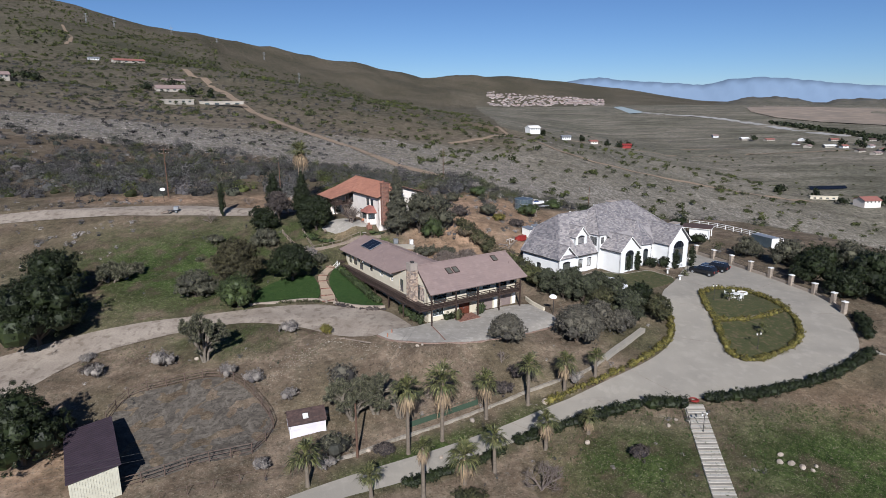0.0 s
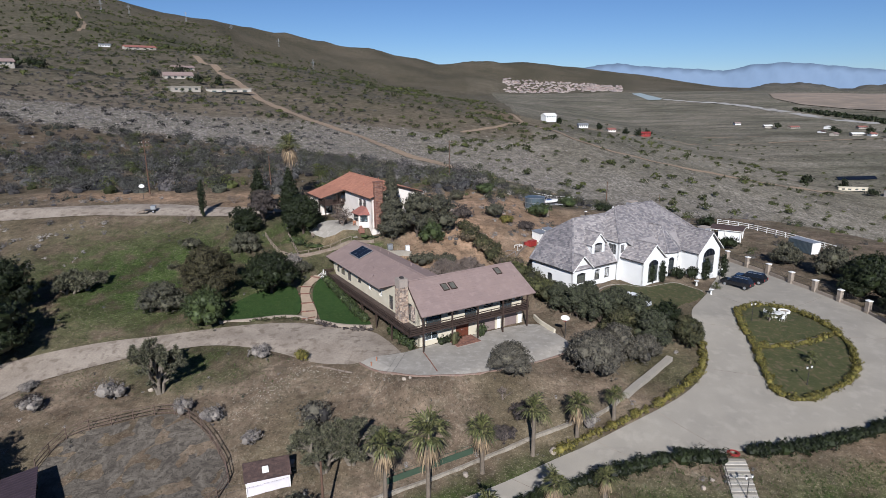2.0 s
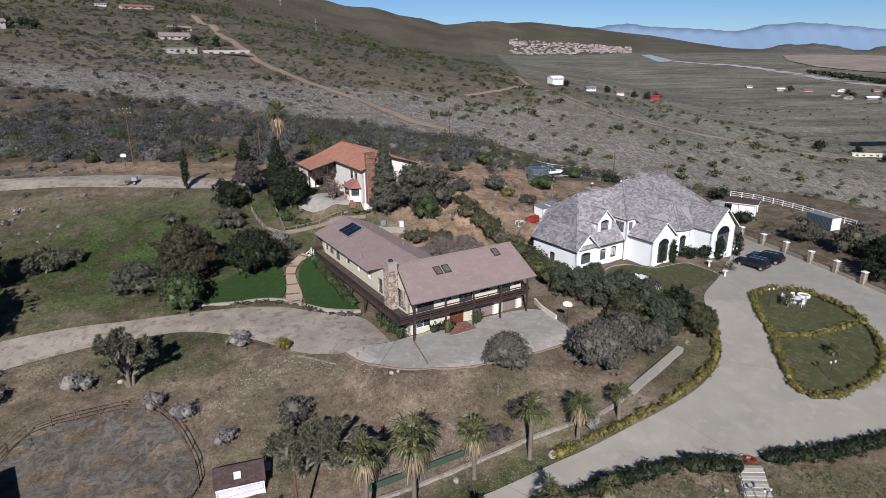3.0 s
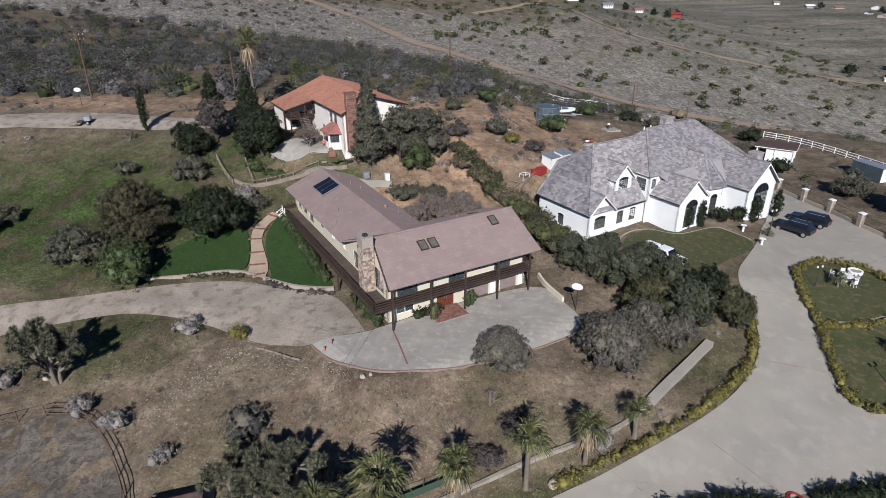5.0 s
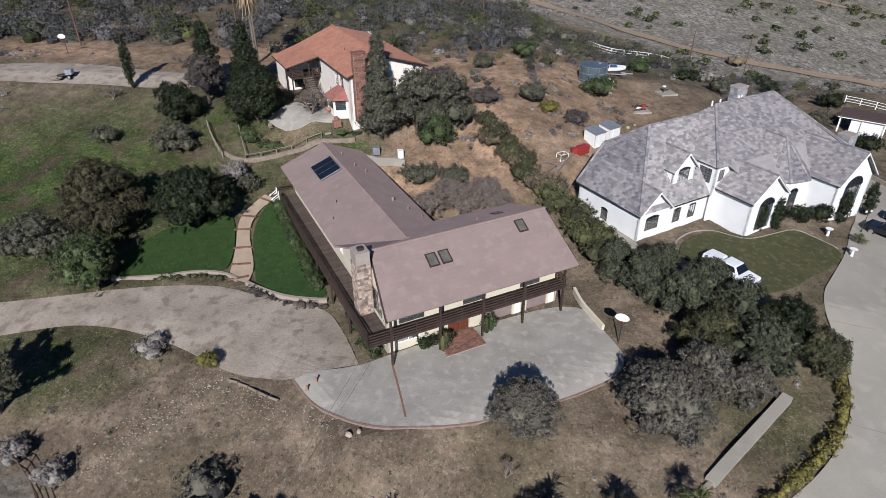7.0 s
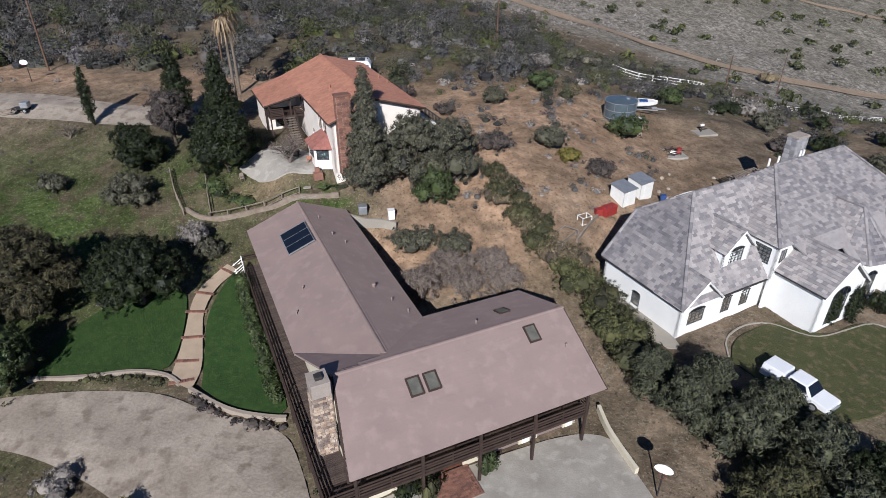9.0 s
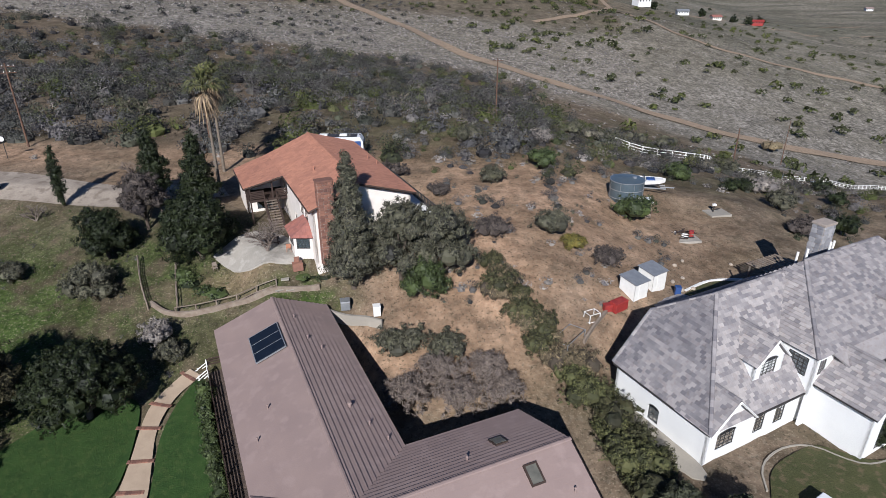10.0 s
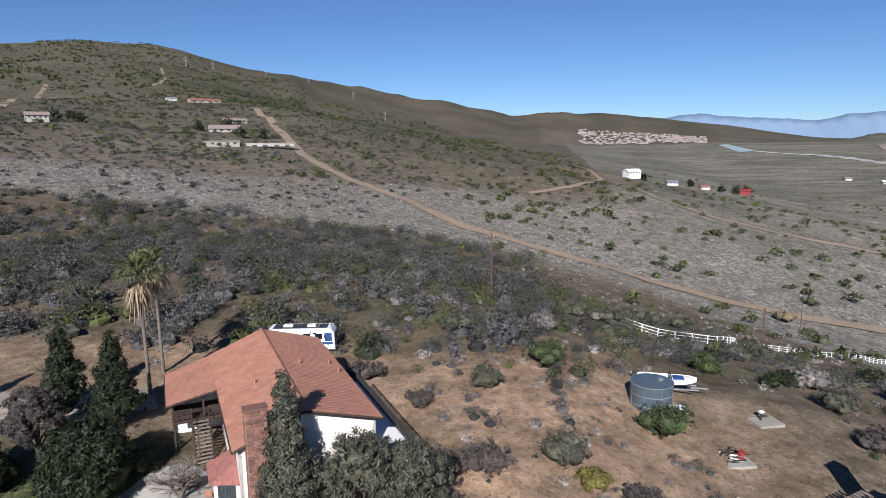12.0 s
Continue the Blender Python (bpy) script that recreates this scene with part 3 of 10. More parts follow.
FORECOURT = [(-9.8, 87.2), (-7, 84.1), (-3.9, 82.5), (-0.7, 82.2), (3, 83), (7.3, 84.3), (13, 87.4), (17, 90.2), (18.4, 92.1), (16.6, 96.0), (14.5, 100.4), (4.0, 94.6), (-2.6, 90.2), (-4.4, 88.7)]
sheet("concrete_forecourt", FORECOURT, CONCRETE_OLD, "stained grey concrete forecourt in front of the garages", "forecourt", 0.06, 0.7)
DRIVE_UP = [(-32, 50), (-20, 56), (-11.3, 60.9), (-5.6, 63.7), (0.4, 66.5), (4.4, 68.5), (8.6, 70.4), (13.7, 73), (18.3, 74.9), (26.1, 79.3), (31.6, 83.5), (35.3, 88), (37.0, 92.6), (37.2, 96.2), (37.6, 102), (41.5, 107.5), (44.2, 111.5), (47.0, 117), (49.4, 120.5), (53, 132)]
DRIVE_LO = [(-30, 46), (-20, 52.5), (-11.4, 57.8), (-7, 59.5), (-2.1, 61.7), (3.9, 64.8), (8.2, 67), (15.6, 69.8), (19.4, 70.9), (25.8, 72.2), (30.7, 71.9), (33, 73), (38.4, 73.6), (45.8, 75.5), (51.6, 77.9), (58.6, 81.8), (62.5, 86), (66.0, 95), (66.8, 100.1), (66.4, 105.4), (64.8, 110), (63.5, 115), (61.8, 119.3), (60.4, 125.4), (58.8, 130), (57.2, 136)]
strip("concrete_drive", DRIVE_UP, DRIVE_LO, CONCRETE, "pale smooth concrete driveway round an island", "driveway", 0.06, 16, 170)
ISLAND = [(45.2, 103.2), (43.9, 98), (43.7, 93.4), (42.2, 87.3), (41.4, 82.8), (43.6, 81.1), (47.6, 82.6), (52, 85.4), (54.8, 88.3), (57.2, 94.1), (57.5, 99.7), (55.6, 105.2), (51.8, 107.3), (48.6, 106.4)]
sheet("island_bed", ISLAND, LAWN_DRY, "thin grass bed of the driveway island", "planting bed", 0.2, 0.8)
sheet("garden_lawn", [(-32.2, 98.3), (-27.5, 99.2), (-24, 100.5), (-21.2, 100.6), (-21.6, 103.9), (-23.2, 108.3), (-24.4, 110.4), (-28, 110), (-33, 104)], LAWN, "mown dark green lawn beside a winding path", "lawn", 0.10, 0.7)
sheet("garden_lawn", [(-17.6, 99.3), (-14.7, 97.7), (-11.8, 97.5), (-9.6, 97.6), (-10.6, 99.5), (-19.2, 112.3), (-20.6, 113.2), (-21.0, 110.2), (-20.6, 106.6), (-19.3, 103.6)], LAWN, "narrow green lawn under the balcony", "lawn", 0.10, 0.7)
strip("garden_path", [(-20.6, 99.6), (-21.0, 101.6), (-21.6, 104.3), (-22.7, 107.6), (-23.1, 109.8), (-22.6, 112), (-21.6, 113.8)], [(-18.3, 98.9), (-18.4, 101.2), (-19.9, 104.4), (-21.2, 107.2), (-21.5, 109.6), (-21.2, 111.6), (-20.2, 113.2)], PATH, "sand-coloured winding path with red steps", "path", 0.14, 3, 40)
sheet("front_lawn", [(25.5, 107.2), (26.3, 110.2), (29.4, 112.6), (30.9, 113.4), (34.4, 111.6), (37.3, 113.7), (39.8, 114.8), (43.2, 112.6), (43.3, 109.5), (38.2, 105.5), (35.1, 102.8), (31, 101.5)], LAWN_DRY, "green front lawn with bare patches", "lawn", 0.08, 0.7)
strip("upper_road", [(-150, 128), (-110, 136), (-79.2, 142.5), (-70.1, 144.1), (-60.7, 144.4), (-50.6, 142.1), (-41.9, 141.6), (-34, 146)], [(-150, 122), (-110, 131), (-76, 137.2), (-65.7, 136.8), (-55.6, 136.9), (-47.2, 136.2), (-39.3, 136.6), (-30, 141)], GRAVEL, "grey dirt road along the hillside", "road", 0.06, 8, 120)
sheet("patio", [(-25.6, 127.3), (-22.6, 125.4), (-19.6, 124.6), (-16.3, 124.9), (-14.4, 126.4), (-17.0, 129.6), (-20.8, 131.8), (-23.2, 131.4)], CONCRETE_OLD, "grey concrete patio", "patio", 0.07, 0.7)
sheet("back_yard_paving", [(15.5, 117.8), (17.2, 121.5), (20.5, 126.5), (27.0, 131.5), (32.5, 130.5), (24, 123.5), (16.2, 117.2)], CONCRETE, "concrete yard behind the white house", "yard", 0.07, 0.8)
sheet("side_yard_paving", [(14.0, 116.6), (15.6, 117.6), (22.2, 109.0), (20.6, 107.6)], CONCRETE, "concrete strip beside the white house", "yard", 0.07, 0.8)
sheet("back_lawn", [(24.5, 132.8), (29, 138.3), (37, 137.5), (41, 133.5), (33.5, 131.4), (27, 132.0)], LAWN_DRY, "small back lawn with a pale edge", "lawn", 0.06, 0.8)
TRACKS = [
    ([(-331, 820), (-234, 651), (-176, 539), (-141, 486), (-104, 431), (-87, 417), (-66, 410), (-44, 388), (-28, 376), (-14, 368), (9, 369), (36, 356), (63, 347), (86, 335), (106, 333), (129, 337), (190, 350)], 7.5),
    ([(50, 769), (62, 615), (86, 514), (119, 488), (172, 481), (253, 492), (318, 522)], 4.5),
    ([(4.8, 476), (48, 534), (62, 615)], 4.0),
    ([(105, 690), (180, 742), (265, 810), (400, 860), (600, 900)], 4.0),
    ([(-450, 572), (-540, 700), (-644, 842), (-731, 958)], 6.0),
    ([(-611, 1046), (-688, 1197), (-740, 1290), (-859, 1467)], 6.0),
    ([(203, 1041), (263, 963), (330, 930), (463, 948)], 4.0),
]


def track(points, width, material=TRACK, name="dirt_track", label="pale dirt track through the scrub"):
    p = along(points, 4.0)
    d = np.gradient(p, axis=0)
    nr = np.stack([-d[:, 1], d[:, 0]], -1) / np.hypot(*d.T)[:, None] * width / 2
    strip(name, p + nr, p - nr, material, label, "track", 0.28, 4, max(40, len(p)))


for points, width in TRACKS:
    track(points, width)
track([(563, 1785), (600, 1680), (666, 1589), (689, 1374), (692, 1165), (737, 1048), (800, 980)], 26.0, RIVERBED, "dry_riverbed", "pale dry riverbed winding down the valley")

# ---- the ground ----
def soft_spot(x, y, cx, cy, rx, ry, turn=0.0):
    c, s = math.cos(radians(turn)), math.sin(radians(turn))
    u, v = (x - cx) * c + (y - cy) * s, -(x - cx) * s + (y - cy) * c
    return np.clip(1.35 - np.hypot(u / rx, v / ry), 0, 1)


def ground():
    def spaced(lo, hi, fine, a, b, grow):
        c = list(np.arange(a, b + 1e-6, fine))
        d = fine
        while c[-1] < hi:
            d *= grow
            c.append(c[-1] + d)
        d, x, left = fine, a, []
        while x > lo:
            d *= grow
            x -= d
            left.append(x)
        return np.array(left[::-1] + c)

    gx, gy = spaced(-3700, 3700, 0.8, -72, 80, 1.05), spaced(-500, 4300, 0.8, 48, 212, 1.042)
    X, Y = np.meshgrid(gx, gy)
    r = np.hypot(X, Y - 110)
    Z = height(X, Y) + (wave(X, Y, 2.3, 7) * 0.05 + wave(X, Y, 6.0, 8) * 0.10) * smooth(-1, 6, r)
    cut = np.zeros(X.shape, bool)
    for line in ROADS:
        lo, hi = line.min(0) - 1, line.max(0) + 1
        box_ = (X > lo[0]) & (X < hi[0]) & (Y > lo[1]) & (Y < hi[1])
        if box_.any():
            k = inside(X[box_], Y[box_], line)
            cut[box_] |= k
    Z = np.where(cut, height(X, Y) - 0.14, Z)
    ny, nx = X.shape
    i = np.arange(nx * ny).reshape(ny, nx)
    faces = np.stack([i[:-1, :-1], i[:-1, 1:], i[1:, 1:], i[1:, :-1]], -1).reshape(-1, 4)
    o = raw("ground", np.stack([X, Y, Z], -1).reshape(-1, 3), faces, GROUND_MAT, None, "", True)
    green = np.maximum.reduce([soft_spot(X, Y, -48, 113, 30, 20), 0.7 * soft_spot(X, Y, -33, 88, 9, 5), 0.8 * soft_spot(X, Y, -30, 127, 9, 9), soft_spot(X, Y, 45, 61, 15, 9), 0.9 * soft_spot(X, Y, 22, 62, 10, 7),
                               1.0 * soft_spot(X, Y, 1, 66, 16, 3.2, 26), soft_spot(X, Y, -14, 122, 5, 4), 0.35 * soft_spot(X, Y, 30, 88, 7, 6), 0.45 * soft_spot(X, Y, -420, 1350, 500, 300), 0.3 * soft_spot(X, Y, 0, 178, 40, 18)])
    red = np.maximum.reduce([soft_spot(X, Y, 3, 128, 11, 15), 0.95 * soft_spot(X, Y, 7, 148, 24, 22), 1.0 * soft_spot(X, Y, 17.5, 168, 4, 20, -12), 0.8 * soft_spot(X, Y, -8, 160, 14, 8), 0.7 * soft_spot(X, Y, -40, 147, 14, 8), 0.7 * soft_spot(X, Y, -22, 124.4, 6, 2.5, 15), 0.9 * soft_spot(X, Y, -72, 152, 22, 6, -5), 1.0 * soft_spot(X, Y, -38, 156, 17, 6, 6), 0.6 * soft_spot(X, Y, -62, 205, 14, 6), 0.6 * soft_spot(X, Y, -28, 215, 10, 5), 0.6 * soft_spot(X, Y, -98, 230, 16, 7), 0.5 * soft_spot(X, Y, -110, 262, 22, 6), 0.6 * soft_spot(X, Y, -4, 205, 10, 8), 0.9 * soft_spot(X, Y, -5, 118, 10, 4), 0.6 * soft_spot(X, Y, -64, 102, 8, 12), 0.5 * soft_spot(X, Y, -47, 63, 9, 6),
                             0.4 * soft_spot(X, Y, 18, 62, 8, 5), 0.8 * soft_spot(X, Y, 60, 640, 50, 60), 0.5 * soft_spot(X, Y, 90, 235, 40, 12), 0.4 * soft_spot(X, Y, 53, 64, 9, 14), 0.7 * soft_spot(X, Y, 17, 128, 6, 9)])
    edge = np.interp(X, [-260, -181, -140, -107, -75, -49, -3, 58, 109, 180], [276, 281, 286, 301, 312, 332, 350, 320, 260, 200])
    back = np.interp(X, [-260, -224, -172, -138, -95, -23, 60, 120], [318, 329, 351, 364, 405, 450, 480, 2300])
    pale = smooth(-6, 10, Y - edge + 8 * wave(X, Y, 45, 6)) * (0.25 + 0.75 * smooth(30, -10, Y - back))
    spur = np.exp(-((X + 40) / 150) ** 2 - ((Y - 620) / 150) ** 2)
    pale = pale * (1 - 0.7 * np.clip(spur, 0, 1)) * np.where(X > 30, smooth(2850, 2500, np.hypot(X, Y)), smooth(2300, 1800, Y))
    pale = np.clip(pale, 0, 1)
    # where the soil is darker, throughout the dense brush
    brush_soil = smooth(150, 166, Y) * smooth(6, -8, Y - edge + 8 * wave(X, Y, 45, 6)) * smooth(28, 0, X) * (0.7 + 0.3 * wave(X, Y, 20, 2))
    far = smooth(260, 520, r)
    for name, val in (("green", green), ("red", red), ("pale", pale), ("far", far), ("brush_soil", np.clip(brush_soil, 0, 1))):
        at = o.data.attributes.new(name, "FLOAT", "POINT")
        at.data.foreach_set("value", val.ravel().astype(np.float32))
    return tagged(o, "dry brown hillside soil with thin grass, reaching far hills", "ground", kind="structure")


def ground_material():
    m = bpy.data.materials.new("dry_soil")
    m.use_nodes = True
    nt = m.node_tree
    n, lk = nt.nodes, nt.links
    b = n["Principled BSDF"]
    b.inputs["Roughness"].default_value, b.inputs["Specular IOR Level"].default_value = 0.95, 0.1
    geo = n.new("ShaderNodeNewGeometry")

    def grain(s, detail=5.0):
        t = n.new("ShaderNodeTexNoise")
        t.inputs["Scale"].default_value, t.inputs["Detail"].default_value = 1.0 / s, detail
        lk.new(geo.outputs["Position"], t.inputs["Vector"])
        return t.outputs["Fac"]

    def ramp(sock, lo, hi, a=0.0, z=1.0):
        r = n.new("ShaderNodeMapRange")
        for k, v in zip((1, 2, 3, 4), (lo, hi, a, z)):
            r.inputs[k].default_value = v
        lk.new(sock, r.inputs[0])
        return r.outputs[0]

    def maths(op, a, c):
        x = n.new("ShaderNodeMath")
        x.operation = op
        for k, v in enumerate((a, c)):
            if isinstance(v, (int, float)):
                x.inputs[k].default_value = v
            else:
                lk.new(v, x.inputs[k])
        return x.outputs[0]

    def mixed(fac, a, c, mode="MIX"):
        x = n.new("ShaderNodeMix")
        x.data_type, x.blend_type = "RGBA", mode
        for sock, val in ((x.inputs[0], fac), (x.inputs[6], a), (x.inputs[7], c)):
            if isinstance(val, tuple):
                sock.default_value = (*val, 1)
            elif isinstance(val, (int, float)):
                sock.default_value = val
            else:
                lk.new(val, sock)
        return x.outputs[2]

    def attr(name):
        a = n.new("ShaderNodeAttribute")
        a.attribute_name = name
        return a.outputs["Fac"]

    soil = mixed(ramp(grain(3.5, 7), 0.38, 0.62), (0.114, 0.085, 0.061), (0.188, 0.143, 0.106))
    soil = mixed(ramp(grain(1.6, 7), 0.50, 0.64, 0, 0.6), soil, (0.098, 0.082, 0.058))
    soil = mixed(ramp(grain(0.5, 3), 0.56, 0.68, 0, 0.6), soil, (0.200, 0.170, 0.134))
    soil = mixed(ramp(grain(14), 0.45, 0.62, 0, 0.5), soil, (0.096, 0.084, 0.048))
    red = mixed(ramp(grain(1.2), 0.35, 0.65), (0.350, 0.236, 0.160), (0.275, 0.178, 0.118))
    soil = mixed(maths("MULTIPLY", attr("red"), ramp(grain(2.2), 0.20, 0.50, 0.25, 1.0)), soil, red)
    pale = mixed(ramp(grain(1.8, 6), 0.40, 0.62), (0.130, 0.120, 0.105), (0.30, 0.275, 0.245))
    pale = mixed(ramp(grain(30), 0.42, 0.62, 0, 0.5), pale, (0.165, 0.150, 0.122))
    soil = mixed(attr("pale"), soil, pale)
    soil = mixed(ramp(attr("green"), 0, 1, 0, 0.92), soil, (0.066, 0.056, 0.034))
    soil = mixed(ramp(attr("brush_soil"), 0, 1, 0, 0.7), soil, (0.100, 0.077, 0.054))
    grass = mixed(ramp(grain(0.45, 6), 0.35, 0.65), (0.027, 0.051, 0.011), (0.058, 0.082, 0.024))
    soil = mixed(maths("MULTIPLY", attr("green"), ramp(grain(3.6, 8), 0.37, 0.51)), soil, grass)
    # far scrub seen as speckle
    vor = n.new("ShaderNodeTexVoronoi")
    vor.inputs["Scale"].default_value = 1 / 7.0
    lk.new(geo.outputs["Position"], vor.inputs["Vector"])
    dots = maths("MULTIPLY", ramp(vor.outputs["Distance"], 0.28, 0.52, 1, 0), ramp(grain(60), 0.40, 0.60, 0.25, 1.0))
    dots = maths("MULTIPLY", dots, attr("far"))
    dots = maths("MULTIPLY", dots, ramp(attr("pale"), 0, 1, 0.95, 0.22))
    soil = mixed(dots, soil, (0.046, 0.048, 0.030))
    # distant ground greyed as haze would grey it, put into the base colour
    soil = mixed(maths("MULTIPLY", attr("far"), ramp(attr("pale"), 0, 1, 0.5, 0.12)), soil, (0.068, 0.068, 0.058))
    st = n.new("ShaderNodeMapping")
    st.inputs["Scale"].default_value = (0.25, 1.0, 0.3)
    lk.new(geo.outputs["Position"], st.inputs["Vector"])
    tn = n.new("ShaderNodeTexNoise")
    tn.inputs["Scale"].default_value, tn.inputs["Detail"].default_value = 1 / 26.0, 6
    lk.new(st.outputs[0], tn.inputs["Vector"])
    streak = mixed(ramp(tn.outputs["Fac"], 0.36, 0.64), (0.72, 0.72, 0.70), (1.3, 1.29, 1.28))
    soil = mixed(maths("MULTIPLY", attr("far"), attr("pale")), soil, mixed(1.0, soil, streak, "MULTIPLY"))
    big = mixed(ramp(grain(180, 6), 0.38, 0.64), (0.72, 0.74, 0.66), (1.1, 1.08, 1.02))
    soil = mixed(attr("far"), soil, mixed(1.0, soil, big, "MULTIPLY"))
    soil = mixed(ramp(grain(0.17, 5), 0.56, 0.68, 0, 0.5), soil, (0.30, 0.25, 0.19))
    soil = mixed(ramp(grain(0.27, 6), 0.57, 0.66, 0, 0.62), soil, (0.046, 0.042, 0.026))
    speck = mixed(ramp(grain(0.45, 5), 0.36, 0.64), (0.88, 0.88, 0.88), (1.10, 1.10, 1.09))
    soil = mixed(1.0, soil, speck, "MULTIPLY")
    clod = mixed(ramp(grain(1.1, 6), 0.34, 0.66), (0.80, 0.80, 0.79), (1.15, 1.15, 1.14))
    soil = mixed(1.0, soil, clod, "MULTIPLY")
    patch = mixed(ramp(grain(5.5, 4), 0.36, 0.62), (0.72, 0.71, 0.69), (1.09, 1.08, 1.07))
    soil = mixed(1.0, soil, patch, "MULTIPLY")
    lk.new(soil, b.inputs["Base Color"])
    bp = n.new("ShaderNodeBump")
    bp.inputs["Strength"].default_value, bp.inputs["Distance"].default_value = 0.8, 0.10
    lk.new(grain(0.35, 6), bp.inputs["Height"])
    lk.new(bp.outputs[0], b.inputs["Normal"])
    return m


GROUND_MAT = ground_material()
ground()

# ---- the brown house with the balcony ----
def stone_stack(parent, lo, hi, seed, material, piece, name, label, course=0.26):
    """A core faced with courses of separate stones or bricks."""
    core = part(name, boxed(lo, hi), MORTAR, parent, label)
    rng = random.Random(seed)
    count = 0
    kinds = []
    for k in range(6):
        bm = bmesh.new()
        box(bm, (-0.5, -0.5, -0.5), (0.5, 0.5, 0.5), None, 0.12)
        for v in bm.verts:
            v.co += Vector((rng.uniform(-0.05, 0.05), rng.uniform(-0.05, 0.05), rng.uniform(-0.05, 0.05)))
        me = bpy.data.meshes.new(piece)
        bm.to_mesh(me)
        bm.free()
        me.materials.append(material)
        kinds.append(me)
    z = lo[2]
    while z < hi[2] - 0.05 and count < 300:
        h = min(course * rng.uniform(0.85, 1.15), hi[2] - z)
        for x0, y0, x1, y1 in ((lo[0], lo[1], hi[0], lo[1]), (hi[0], lo[1], hi[0], hi[1]), (lo[0], hi[1], lo[0], lo[1])):
            length = math.hypot(x1 - x0, y1 - y0)
            s = 0
            while s < length - 0.04 and count < 300:
                w = min(course * rng.uniform(1.0, 1.9), length - s)
                c = (s + w / 2) / length
                o = new(piece, rng.choice(kinds))
                o.parent = core
                o.matrix_basis = Matrix.Translation((x0 + (x1 - x0) * c, y0 + (y1 - y0) * c, z + h / 2)) @ pose(0, 0, 0, 0, 0, math.degrees(math.atan2(y1 - y0, x1 - x0))) @ Matrix.Diagonal((w - 0.025, 0.11, h - 0.025, 1))
                count += 1
                s += w
        z += h
    return core


def railing(parent, pts, z, high=1.05, boards=4, step=2.2, material=WOOD_DARK, name="railing"):
    """Posts with level boards between the corner points."""
    for (ax, ay), (bx, by) in zip(pts[:-1], pts[1:]):
        length = math.hypot(bx - ax, by - ay)
        n = max(1, round(length / step))
        d = Vector(((bx - ax) / length, (by - ay) / length, 0))
        o = Vector((-d.y, d.x, 0))
        rail = None
        for k in range(boards):
            zz = z + 0.18 + (high - 0.24) * k / max(1, boards - 1)
            bm = bmesh.new()
            a, b = Vector((ax, ay, zz)), Vector((bx, by, zz))
            m = Matrix(((d.x, o.x, 0, a.x), (d.y, o.y, 0, a.y), (0, 0, 1, a.z), (0, 0, 0, 1)))
            box(bm, (0, -0.025, -0.07), ((b - a).length, 0.025, 0.07), m, 0.006)
            part("rail_board", bm, material, parent)
        for k in range(n + 1):
            q = Vector((ax, ay, 0)) + d * (length * k / n)
            part("rail_post", boxed((q.x - 0.045, q.y - 0.045, z - 0.02), (q.x + 0.045, q.y + 0.045, z + high)), material, parent)


